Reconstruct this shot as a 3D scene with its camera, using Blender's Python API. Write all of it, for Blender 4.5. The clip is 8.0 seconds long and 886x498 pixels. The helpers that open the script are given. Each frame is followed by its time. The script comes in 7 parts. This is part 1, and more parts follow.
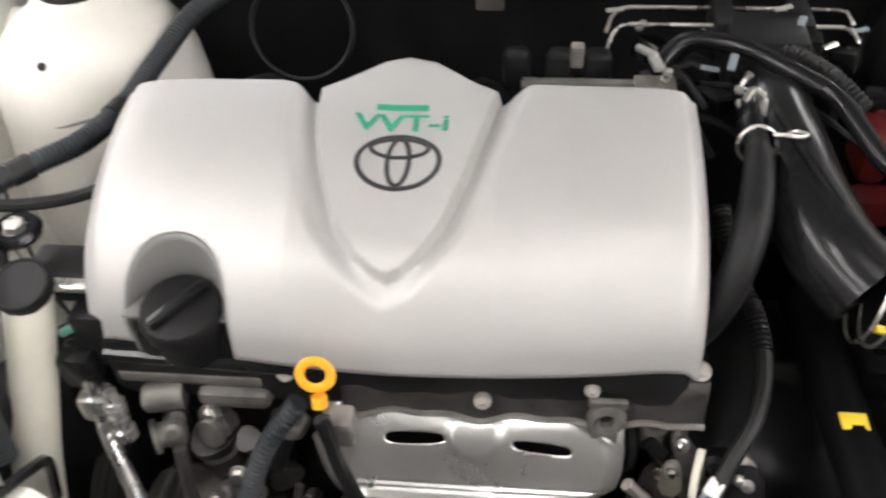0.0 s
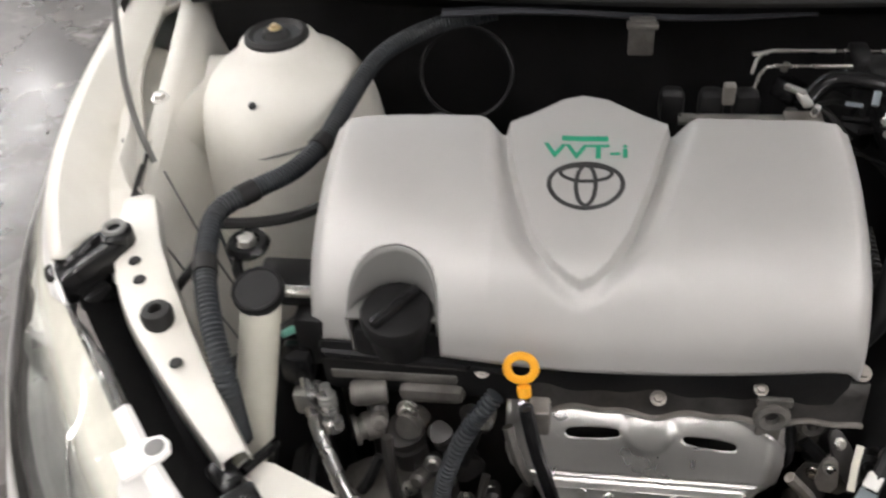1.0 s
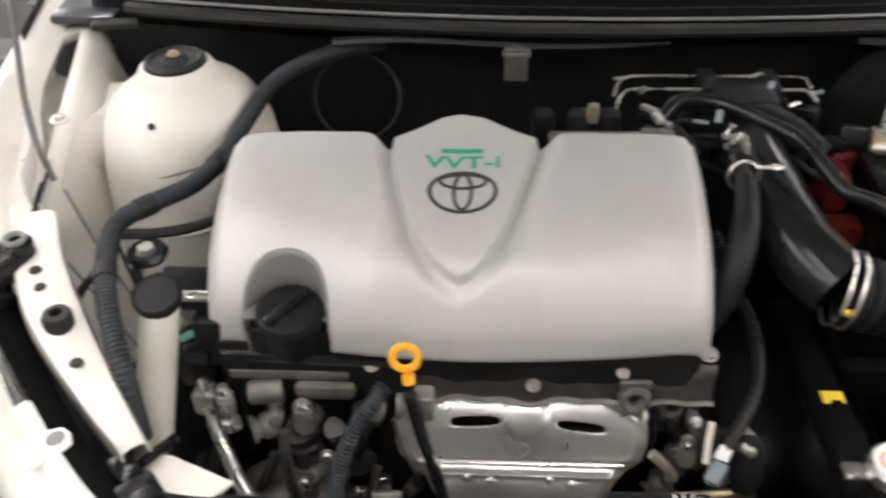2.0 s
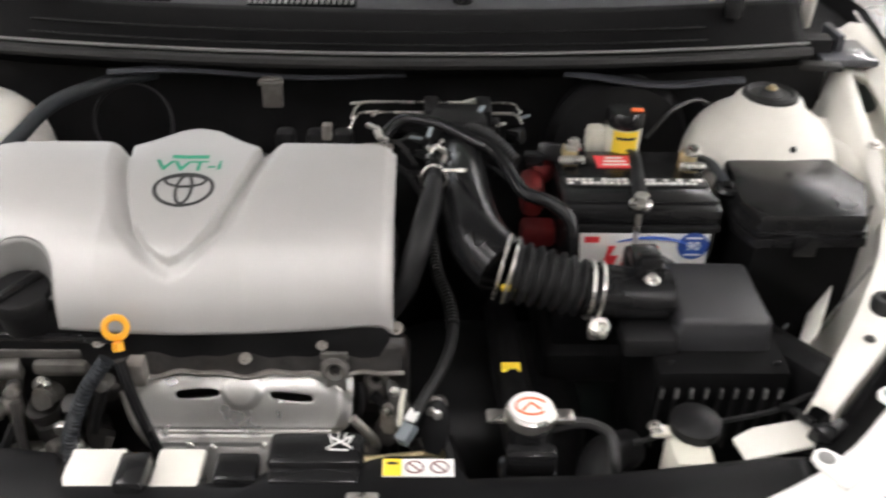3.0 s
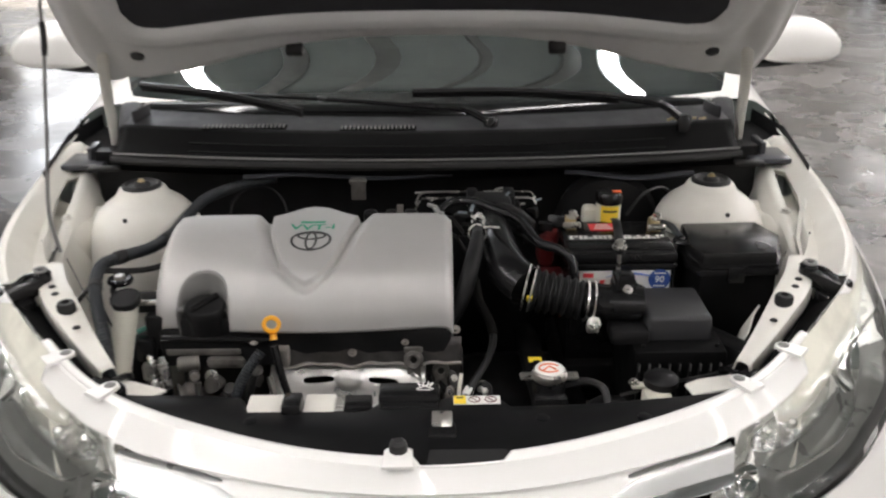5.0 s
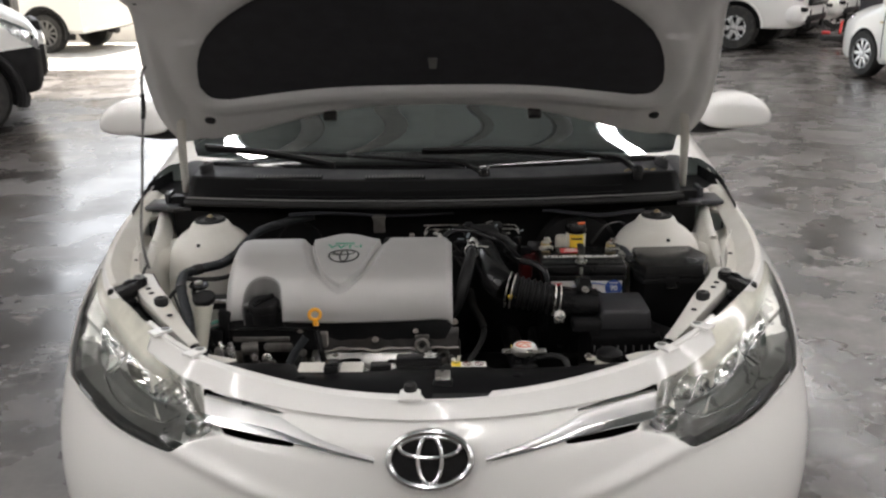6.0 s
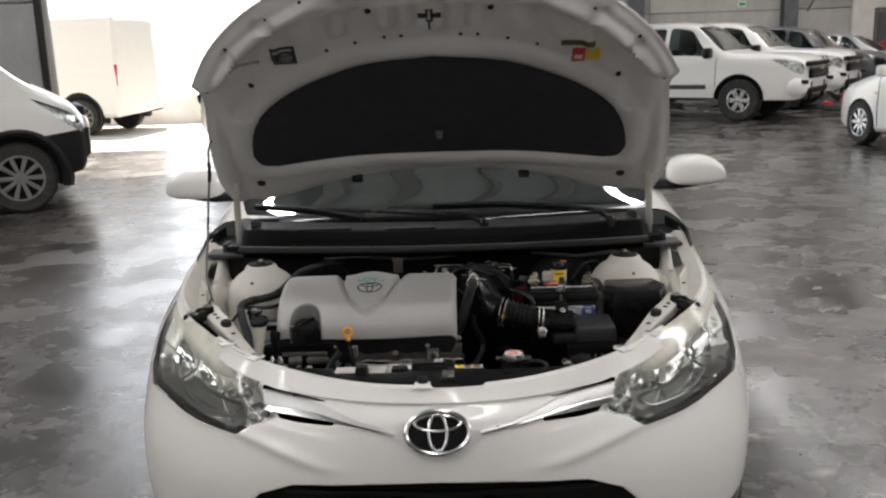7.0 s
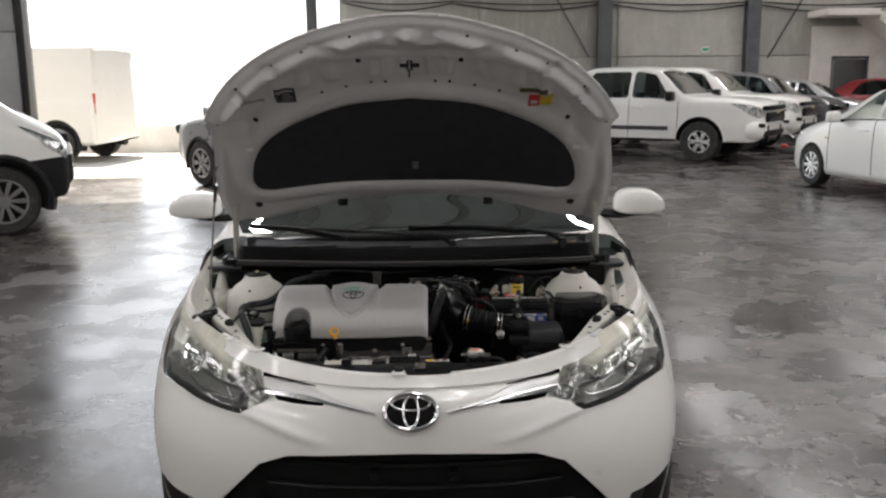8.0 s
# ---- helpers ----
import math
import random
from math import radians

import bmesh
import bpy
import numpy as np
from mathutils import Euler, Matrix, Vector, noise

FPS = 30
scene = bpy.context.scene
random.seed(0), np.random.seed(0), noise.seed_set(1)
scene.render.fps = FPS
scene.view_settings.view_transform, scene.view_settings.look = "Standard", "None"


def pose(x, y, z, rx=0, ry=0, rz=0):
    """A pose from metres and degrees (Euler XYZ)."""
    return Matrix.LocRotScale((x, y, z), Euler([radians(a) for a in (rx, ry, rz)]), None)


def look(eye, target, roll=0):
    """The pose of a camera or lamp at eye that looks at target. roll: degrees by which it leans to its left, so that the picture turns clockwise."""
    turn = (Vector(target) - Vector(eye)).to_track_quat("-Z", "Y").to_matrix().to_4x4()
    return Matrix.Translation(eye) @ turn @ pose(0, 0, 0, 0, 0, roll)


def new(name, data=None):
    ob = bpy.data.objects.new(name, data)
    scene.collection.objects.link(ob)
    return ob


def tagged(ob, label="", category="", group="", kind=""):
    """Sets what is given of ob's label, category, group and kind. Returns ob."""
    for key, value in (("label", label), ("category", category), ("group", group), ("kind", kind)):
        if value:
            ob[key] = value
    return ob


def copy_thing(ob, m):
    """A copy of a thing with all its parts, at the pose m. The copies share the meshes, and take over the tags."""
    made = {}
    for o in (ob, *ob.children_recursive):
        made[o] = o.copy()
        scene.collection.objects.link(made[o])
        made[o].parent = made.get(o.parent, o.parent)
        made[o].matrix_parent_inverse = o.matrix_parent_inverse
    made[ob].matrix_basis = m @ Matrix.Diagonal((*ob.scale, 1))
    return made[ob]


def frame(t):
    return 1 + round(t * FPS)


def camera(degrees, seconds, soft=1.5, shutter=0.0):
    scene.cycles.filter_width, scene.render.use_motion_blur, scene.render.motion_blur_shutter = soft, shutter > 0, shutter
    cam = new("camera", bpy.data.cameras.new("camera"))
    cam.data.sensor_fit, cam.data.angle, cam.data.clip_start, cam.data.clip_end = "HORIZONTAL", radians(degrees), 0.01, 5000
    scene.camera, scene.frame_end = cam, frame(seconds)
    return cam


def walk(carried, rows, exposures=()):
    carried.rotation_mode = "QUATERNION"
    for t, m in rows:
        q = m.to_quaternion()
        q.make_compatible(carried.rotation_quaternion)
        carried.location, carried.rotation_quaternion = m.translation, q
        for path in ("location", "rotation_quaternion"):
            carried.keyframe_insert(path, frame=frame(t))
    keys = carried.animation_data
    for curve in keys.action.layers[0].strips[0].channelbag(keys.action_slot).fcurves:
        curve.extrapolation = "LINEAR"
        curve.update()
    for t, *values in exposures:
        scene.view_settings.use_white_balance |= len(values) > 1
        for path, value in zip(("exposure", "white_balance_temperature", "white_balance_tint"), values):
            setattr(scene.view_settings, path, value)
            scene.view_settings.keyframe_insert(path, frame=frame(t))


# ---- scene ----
cam = camera(52.6, 8.0, 2.2, 0.5)
PATH = [
    (0, (-0.094, -0.021, 1.356), (-0.268, 1.386, -0.055), -2.8),
    (0.5, (-0.155, -0.067, 1.375), (-0.387, 1.368, 0.001), -4.0),
    (1, (-0.195, -0.125, 1.406), (-0.494, 1.345, 0.082), -5.4),
    (1.2, (-0.205, -0.148, 1.42), (-0.509, 1.34, 0.119), -5.5),
    (2.3, (-0.099, -0.235, 1.416), (-0.141, 1.35, 0.197), -0.4),
    (2.5, (-0.033, -0.271, 1.415), (-0.066, 1.34, 0.23), -0.3),
    (3, (0.072, -0.357, 1.424), (0.122, 1.3, 0.307), 1.4),
    (3.5, (0.101, -0.431, 1.441), (0.279, 1.267, 0.398), 3.1),
    (4, (0.054, -0.551, 1.45), (0.269, 1.18, 0.473), 3.3),
    (4.5, (0.014, -0.692, 1.468), (0.122, 1.092, 0.571), 1.0),
    (5, (0.017, -0.86, 1.493), (0.031, 0.976, 0.698), -0.4),
    (5.2, (0.024, -0.948, 1.505), (0.024, 0.903, 0.749), -0.4),
    (6.3, (0.034, -1.484, 1.535), (0.017, 0.435, 0.972), -1.0),
    (6.5, (0.032, -1.582, 1.549), (0.011, 0.346, 1.015), -1.4),
    (7, (0.074, -1.827, 1.556), (0.021, 0.121, 1.108), -1.9),
    (7.5, (0.108, -2.046, 1.564), (0.084, -0.091, 1.143), -0.3),
    (8, (0.068, -2.233, 1.583), (0.085, -0.268, 1.209), -0.5),
]
EXPOSURES = ((0.0, 3.44), (1.0, 2.96), (2.5, 3.16), (3.5, 3.12), (4.5, 2.72), (5.0, 2.54), (6.5, 1.90), (7.0, 1.88), (7.5, 1.90), (8.0, 1.76))
walk(cam, [(t, look(eye, target, roll)) for t, eye, target, roll in PATH], EXPOSURES)


# ---- world and sun ----
SUN_ELEV, SUN_FROM = radians(63), radians(22)  # the sun stands behind the yard, a little to the -x side
world = bpy.data.worlds.new("sky")
scene.world = world
world.use_nodes = True
wn = world.node_tree.nodes
sky = wn.new("ShaderNodeTexSky")
sky.sky_type, sky.sun_disc, sky.sun_elevation, sky.sun_rotation = "NISHITA", False, SUN_ELEV, -SUN_FROM
sky.dust_density, sky.ozone_density = 1.0, 0.6
pale = wn.new("ShaderNodeHueSaturation")
pale.inputs["Saturation"].default_value = 0.18
world.node_tree.links.new(sky.outputs[0], pale.inputs["Color"])
world.node_tree.links.new(pale.outputs[0], wn["Background"].inputs[0])
wn["Background"].inputs[1].default_value = 0.15
sun = new("sun", bpy.data.lights.new("sun", "SUN"))
sun.data.energy, sun.data.angle, sun.data.color = 5.0, radians(0.5), (1.0, 0.92, 0.83)
sun.matrix_world = look((0, 0, 0), (math.sin(SUN_FROM) * math.cos(SUN_ELEV), -math.cos(SUN_FROM) * math.cos(SUN_ELEV), -math.sin(SUN_ELEV)))
SKYLIGHT = 7.0


# ---- materials ----
def nodes_of(name):
    m = bpy.data.materials.new(name)
    m.use_nodes = True
    n, l = m.node_tree.nodes, m.node_tree.links
    return m, n, l, n["Principled BSDF"]


def noise_tex(n, l, scale, detail=4.0, rough=0.55, stretch=None):
    tc = n.new("ShaderNodeTexCoord")
    mp = n.new("ShaderNodeMapping")
    l.new(tc.outputs["Object"], mp.inputs[0])
    if stretch:
        mp.inputs["Scale"].default_value = stretch
    t = n.new("ShaderNodeTexNoise")
    t.inputs["Scale"].default_value, t.inputs["Detail"].default_value, t.inputs["Roughness"].default_value = scale, detail, rough
    l.new(mp.outputs[0], t.inputs["Vector"])
    return t


def ramp(n, l, src, lo, hi, a, b):
    r = n.new("ShaderNodeMapRange")
    r.inputs[1].default_value, r.inputs[2].default_value, r.inputs[3].default_value, r.inputs[4].default_value = lo, hi, a, b
    l.new(src, r.inputs[0])
    return r.outputs[0]


def blend(n, l, fac, a, b):
    x = n.new("ShaderNodeMix")
    x.data_type = "RGBA"
    l.new(fac, x.inputs[0])
    for i, c in ((6, a), (7, b)):
        if isinstance(c, tuple):
            x.inputs[i].default_value = (*c, 1)
        else:
            l.new(c, x.inputs[i])
    return x.outputs[2]


def mat(name, col, rough=0.5, metal=0.0, var=0.12, scale=18.0, bump=0.15, bscale=160.0, coat=0.0, rvar=0.12, dust=None, dustamt=0.3, spec=0.5):
    """A painted, moulded or cast surface: two scales of tone, uneven gloss, fine relief; dust settles in patches."""
    m, n, l, p = nodes_of(name)
    big, fine = noise_tex(n, l, scale), noise_tex(n, l, bscale, 3.0)
    lo, hi = tuple(c * (1 - var) for c in col), tuple(min(1, c * (1 + var)) for c in col)
    c = blend(n, l, ramp(n, l, big.outputs[0], 0.3, 0.7, 0, 1), lo, hi)
    if dust:
        d = noise_tex(n, l, scale * 0.45, 6.0, 0.65)
        c = blend(n, l, ramp(n, l, d.outputs[0], 0.48, 0.72, 0, dustamt), c, dust)
    l.new(c, p.inputs["Base Color"])
    l.new(ramp(n, l, big.outputs[0], 0.25, 0.75, max(0.02, rough - rvar), min(1, rough + rvar)), p.inputs["Roughness"])
    p.inputs["Metallic"].default_value, p.inputs["Specular IOR Level"].default_value = metal, spec
    p.inputs["Coat Weight"].default_value, p.inputs["Coat Roughness"].default_value = coat, 0.06
    if bump:
        b = n.new("ShaderNodeBump")
        b.inputs["Strength"].default_value, b.inputs["Distance"].default_value = bump, 0.001
        l.new(fine.outputs[0], b.inputs["Height"])
        l.new(b.outputs[0], p.inputs["Normal"])
    return m


def glass(name, tint, gloss=0.0, ior=1.5):
    m, n, l, p = nodes_of(name)
    n.remove(p)
    tr, gl, fr, mx = n.new("ShaderNodeBsdfTransparent"), n.new("ShaderNodeBsdfGlossy"), n.new("ShaderNodeFresnel"), n.new("ShaderNodeMixShader")
    tr.inputs[0].default_value = (*tint, 1)
    gl.inputs["Roughness"].default_value = gloss
    fr.inputs[0].default_value = ior
    l.new(fr.outputs[0], mx.inputs[0])
    l.new(tr.outputs[0], mx.inputs[1])
    l.new(gl.outputs[0], mx.inputs[2])
    l.new(mx.outputs[0], n["Material Output"].inputs[0])
    return m


def glow(name, col, strength):
    m, n, l, p = nodes_of(name)
    p.inputs["Base Color"].default_value = (*col, 1)
    p.inputs["Emission Color"].default_value, p.inputs["Emission Strength"].default_value = (*col, 1), strength
    return m


def hazed_lens(name):
    """Clear moulding, oxidised to a yellowish haze along its upper edge."""
    m, n, l, p = nodes_of(name)
    tr, mx = n.new("ShaderNodeBsdfTransparent"), n.new("ShaderNodeMixShader")
    tr.inputs[0].default_value = (0.93, 0.94, 0.92, 1)
    p.inputs["Base Color"].default_value, p.inputs["Roughness"].default_value = (0.80, 0.785, 0.68, 1), 0.12
    tc, sp = n.new("ShaderNodeTexCoord"), n.new("ShaderNodeSeparateXYZ")
    l.new(tc.outputs["Object"], sp.inputs[0])
    out, fall, rise = n.new("ShaderNodeMath"), n.new("ShaderNodeMath"), n.new("ShaderNodeMath")
    out.operation, fall.operation, rise.operation = "ABSOLUTE", "MULTIPLY", "ADD"
    l.new(sp.outputs[0], out.inputs[0])
    l.new(out.outputs[0], fall.inputs[0])
    fall.inputs[1].default_value = -0.29
    l.new(fall.outputs[0], rise.inputs[0])
    l.new(sp.outputs[2], rise.inputs[1])
    edge = ramp(n, l, rise.outputs[0], 0.632, 0.666, 0.0, 0.93)
    patch = ramp(n, l, noise_tex(n, l, 9.0, 5.0, 0.6).outputs[0], 0.35, 0.65, 0.75, 1.1)
    k = n.new("ShaderNodeMath")
    k.operation, k.use_clamp = "MULTIPLY", True
    only = n.new("ShaderNodeMath")
    only.operation = "MULTIPLY"
    l.new(ramp(n, l, out.outputs[0], 0.44, 0.54, 0.12, 1.0), only.inputs[0])
    l.new(edge, only.inputs[1])
    l.new(only.outputs[0], k.inputs[0])
    l.new(patch, k.inputs[1])
    fr = n.new("ShaderNodeFresnel")
    fr.inputs[0].default_value = 1.36
    gl = n.new("ShaderNodeBsdfGlossy")
    gl.inputs["Roughness"].default_value = 0.05
    l.new(k.outputs[0], mx.inputs[0])
    l.new(tr.outputs[0], mx.inputs[1])
    l.new(p.outputs[0], mx.inputs[2])
    m2 = n.new("ShaderNodeMixShader")
    l.new(fr.outputs[0], m2.inputs[0])
    l.new(mx.outputs[0], m2.inputs[1])
    l.new(gl.outputs[0], m2.inputs[2])
    l.new(m2.outputs[0], n["Material Output"].inputs[0])
    return m


def concrete(name, col, dark, light, rough=(0.3, 0.6), scale=0.5, streak=(1, 1, 1), bump=0.25):
    m, n, l, p = nodes_of(name)
    a = noise_tex(n, l, scale, 8.0, 0.62, streak)
    b = noise_tex(n, l, scale * 4.3, 9.0, 0.68, streak)
    d = noise_tex(n, l, scale * 60, 4.0)
    s = noise_tex(n, l, scale * 1.9, 10.0, 0.75)
    c = blend(n, l, ramp(n, l, a.outputs[0], 0.38, 0.62, 0, 1), dark, col)
    c = blend(n, l, ramp(n, l, b.outputs[0], 0.52, 0.70, 0, 0.75), c, light)
    c = blend(n, l, ramp(n, l, s.outputs[0], 0.60, 0.70, 0, 0.55), c, dark)
    c = blend(n, l, ramp(n, l, d.outputs[0], 0.35, 0.75, 0, 0.16), c, tuple(0.5 * v for v in dark))
    l.new(c, p.inputs["Base Color"])
    l.new(ramp(n, l, b.outputs[0], 0.35, 0.65, rough[0], rough[1]), p.inputs["Roughness"])
    bp = n.new("ShaderNodeBump")
    bp.inputs["Strength"].default_value, bp.inputs["Distance"].default_value = bump, 0.004
    l.new(b.outputs[0], bp.inputs["Height"])
    l.new(bp.outputs[0], p.inputs["Normal"])
    return m


def worn_floor(name):
    """Power-floated concrete: soft clouds, dark brownish stains, pale scuffs, a sheen that comes and goes."""
    m, n, l, p = nodes_of(name)
    cloud, mottle = noise_tex(n, l, 0.55, 5.0, 0.6), noise_tex(n, l, 1.9, 5.0, 0.6)
    stain, scuff, grit = noise_tex(n, l, 1.2, 6.0, 0.62), noise_tex(n, l, 5.5, 3.0, 0.55, (1, 1.5, 1)), noise_tex(n, l, 60, 3.0)
    c = blend(n, l, ramp(n, l, cloud.outputs[0], 0.40, 0.60, 0, 1), (0.030, 0.025, 0.022), (0.094, 0.084, 0.078))
    c = blend(n, l, ramp(n, l, mottle.outputs[0], 0.47, 0.64, 0, 0.85), c, (0.155, 0.142, 0.133))
    c = blend(n, l, ramp(n, l, stain.outputs[0], 0.49, 0.62, 0, 0.85), c, (0.019, 0.015, 0.012))
    c = blend(n, l, ramp(n, l, scuff.outputs[0], 0.57, 0.70, 0, 0.7), c, (0.215, 0.199, 0.189))
    c = blend(n, l, ramp(n, l, grit.outputs[0], 0.30, 0.80, 0, 0.2), c, (0.03, 0.026, 0.023))
    l.new(c, p.inputs["Base Color"])
    l.new(ramp(n, l, mottle.outputs[0], 0.35, 0.65, 0.17, 0.36), p.inputs["Roughness"])
    return m


def piece_mat(name, col, vary=0.25, rough=0.75):
    """Concrete panels, each a little different in tone."""
    m, n, l, p = nodes_of(name)
    oi = n.new("ShaderNodeObjectInfo")
    t, t2 = noise_tex(n, l, 0.9, 8.0, 0.65), noise_tex(n, l, 5.0, 8.0, 0.7, (1, 1, 0.25))
    c = blend(n, l, oi.outputs["Random"], tuple(v * (1 - vary) for v in col), tuple(v * (1 + vary * 0.5) for v in col))
    c = blend(n, l, ramp(n, l, t.outputs[0], 0.4, 0.65, 0, 0.45), c, tuple(v * 0.66 for v in col))
    c = blend(n, l, ramp(n, l, t2.outputs[0], 0.5, 0.72, 0, 0.4), c, tuple(min(1, v * 1.4) for v in col))
    l.new(c, p.inputs["Base Color"])
    p.inputs["Roughness"].default_value = rough
    bp = n.new("ShaderNodeBump")
    bp.inputs["Strength"].default_value, bp.inputs["Distance"].default_value = 0.3, 0.01
    l.new(t2.outputs[0], bp.inputs["Height"])
    l.new(bp.outputs[0], p.inputs["Normal"])
    return m


WHITE = mat("white_car_paint", (0.85, 0.84, 0.81), 0.28, 0, 0.008, 3, 0.0, coat=0.7, rvar=0.008)
WHITE_IN = mat("white_bay_paint", (0.72, 0.70, 0.645), 0.42, 0, 0.05, 9, 0.06, 90, coat=0.15, dust=(0.50, 0.46, 0.38), dustamt=0.35)
WHITE_HOOD = mat("white_inner_panel_paint", (0.80, 0.795, 0.785), 0.45, 0, 0.05, 6, 0.05, 80, coat=0.1, dust=(0.48, 0.46, 0.41), dustamt=0.25)
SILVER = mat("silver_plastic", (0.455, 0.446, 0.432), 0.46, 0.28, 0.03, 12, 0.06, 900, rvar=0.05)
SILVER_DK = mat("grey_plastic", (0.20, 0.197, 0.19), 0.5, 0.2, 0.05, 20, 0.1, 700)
BLACK = mat("black_plastic", (0.011, 0.011, 0.0115), 0.42, 0, 0.25, 20, 0.3, 500, dust=(0.020, 0.019, 0.018), dustamt=0.25, spec=0.2)
# air box lid, its reflected sheen put in as a lighter black
LID = mat("sheen_black_plastic", (0.032, 0.032, 0.034), 0.38, 0, 0.1, 12, 0.35, 700, spec=0.5)
# blacker copy of the black plastic: shade put into its colour
BLACK_DEEP = mat("painted_shade_plastic", (0.0042, 0.0042, 0.0044), 0.55, 0, 0.2, 14, 0.1, 400, spec=0.1)
BLACK_SM = mat("smooth_black_plastic", (0.010, 0.010, 0.0105), 0.22, 0, 0.2, 14, 0.05, 300, dust=(0.026, 0.025, 0.024), dustamt=0.18, spec=0.34, rvar=0.07)
BLACK_GLOSS = mat("black_glass_border", (0.008, 0.008, 0.0085), 0.10, 0, 0.1, 14, 0.0, rvar=0.03)
COVER_BLACK = mat("matt_black_plastic", (0.0055, 0.0055, 0.006), 0.36, 0, 0.2, 14, 0.12, 400, spec=0.2)
COWL = mat("weathered_black_plastic", (0.040, 0.040, 0.043), 0.5, 0, 0.2, 14, 0.3, 600, dust=(0.036, 0.035, 0.034), dustamt=0.4, spec=0.22)
RUBBER = mat("black_rubber", (0.013, 0.013, 0.013), 0.5, 0, 0.3, 30, 0.2, 300, dust=(0.045, 0.041, 0.037), dustamt=0.3, spec=0.35)
HARNESS = mat("grey_conduit", (0.022, 0.026, 0.030), 0.48, 0, 0.25, 40, 0.1, 400, dust=(0.075, 0.072, 0.066), dustamt=0.3)
FABRIC = mat("black_felt", (0.034, 0.034, 0.039), 0.95, 0, 0.25, 25, 0.6, 700)
ALU = mat("cast_aluminium", (0.34, 0.318, 0.292), 0.5, 0.75, 0.25, 45, 0.5, 260, dust=(0.16, 0.13, 0.10), dustamt=0.5)
ALU_DK = mat("grimy_aluminium", (0.20, 0.19, 0.175), 0.55, 0.6, 0.35, 40, 0.5, 240, dust=(0.08, 0.065, 0.05), dustamt=0.6)
CAST_DK = mat("oily_black_casting", (0.055, 0.052, 0.05), 0.45, 0.45, 0.35, 40, 0.5, 240, dust=(0.10, 0.085, 0.07), dustamt=0.45)
SHIELD = mat("heat_shield_steel", (0.58, 0.565, 0.54), 0.30, 0.8, 0.05, 28, 0.08, 120, rvar=0.05)
BRIGHT = mat("bright_aluminium", (0.62, 0.61, 0.585), 0.28, 0.85, 0.1, 40, 0.1, 300)
STEEL = mat("plated_steel", (0.62, 0.60, 0.56), 0.3, 0.95, 0.15, 40, 0.1, 300)
BRASS = mat("yellow_zinc_steel", (0.55, 0.45, 0.27), 0.4, 0.9, 0.2, 40, 0.15, 300)
CHROME = mat("chrome", (0.82, 0.82, 0.83), 0.07, 1.0, 0.02, 10, 0.0, rvar=0.03)
DULL_CHROME = mat("satin_chrome", (0.72, 0.72, 0.72), 0.20, 1.0, 0.05, 10, 0.0, rvar=0.05)
SATIN_BAR = mat("satin_silver_bar", (0.66, 0.66, 0.65), 0.30, 0.55, 0.05, 12, 0.0, rvar=0.05)
REFLECTOR = mat("lamp_reflector", (0.86, 0.86, 0.86), 0.10, 1.0, 0.03, 20, 0.0, rvar=0.03)
BEZEL = mat("grey_lamp_bezel", (0.74, 0.74, 0.72), 0.30, 0.55, 0.15, 20, 0.05, 200)
LAMPGREY = mat("dark_lamp_bezel", (0.20, 0.20, 0.195), 0.35, 0.3, 0.15, 20, 0.05, 200)
TANK = mat("milky_plastic", (0.66, 0.64, 0.55), 0.45, 0, 0.08, 14, 0.1, 200, dust=(0.42, 0.38, 0.29), dustamt=0.35)
YELLOW = mat("yellow_plastic", (0.78, 0.36, 0.02), 0.38, 0, 0.06, 30, 0.05, 300)
BOOT = mat("dark_red_rubber", (0.115, 0.010, 0.010), 0.5, 0, 0.2, 25, 0.1, 300)
RED = mat("red_plastic", (0.55, 0.035, 0.03), 0.42, 0, 0.15, 25, 0.05, 300)
PAPER = mat("white_label", (0.78, 0.77, 0.74), 0.45, 0, 0.04, 40, 0.0)
INK_Y = mat("yellow_label", (0.85, 0.62, 0.05), 0.45, 0, 0.04, 40, 0.0)
INK_R = mat("red_label", (0.72, 0.04, 0.05), 0.42, 0, 0.05, 40, 0.0)
INK_O = mat("orange_print", (0.78, 0.16, 0.05), 0.45, 0, 0.05, 40, 0.0)
INK_B = mat("blue_label", (0.03, 0.08, 0.32), 0.42, 0, 0.05, 40, 0.0)
INK_G = mat("green_print", (0.02, 0.30, 0.17), 0.45, 0, 0.05, 60, 0.0)
INK_K = mat("dark_print", (0.035, 0.035, 0.035), 0.35, 0.3, 0.1, 60, 0.0)
INK_BR = mat("brown_label", (0.13, 0.10, 0.05), 0.5, 0, 0.1, 60, 0.0)
GREEN_CL = mat("mint_clip", (0.15, 0.42, 0.33), 0.45, 0, 0.1, 60, 0.0)
BLUEGREY = mat("grey_connector", (0.20, 0.23, 0.25), 0.45, 0, 0.1, 60, 0.05, 300)
TYRE = mat("tyre_rubber", (0.022, 0.022, 0.021), 0.75, 0, 0.3, 20, 0.4, 150, dust=(0.10, 0.09, 0.08), dustamt=0.4)
RIM = mat("wheel_silver", (0.55, 0.55, 0.55), 0.3, 0.7, 0.06, 20, 0.05, 200)
GREYPAINT = mat("dark_grey_car_paint", (0.06, 0.062, 0.07), 0.3, 0.3, 0.05, 4, 0.0, coat=0.7, rvar=0.05)
SILVERPAINT = mat("silver_car_paint", (0.45, 0.46, 0.47), 0.3, 0.5, 0.05, 4, 0.0, coat=0.7, rvar=0.05)
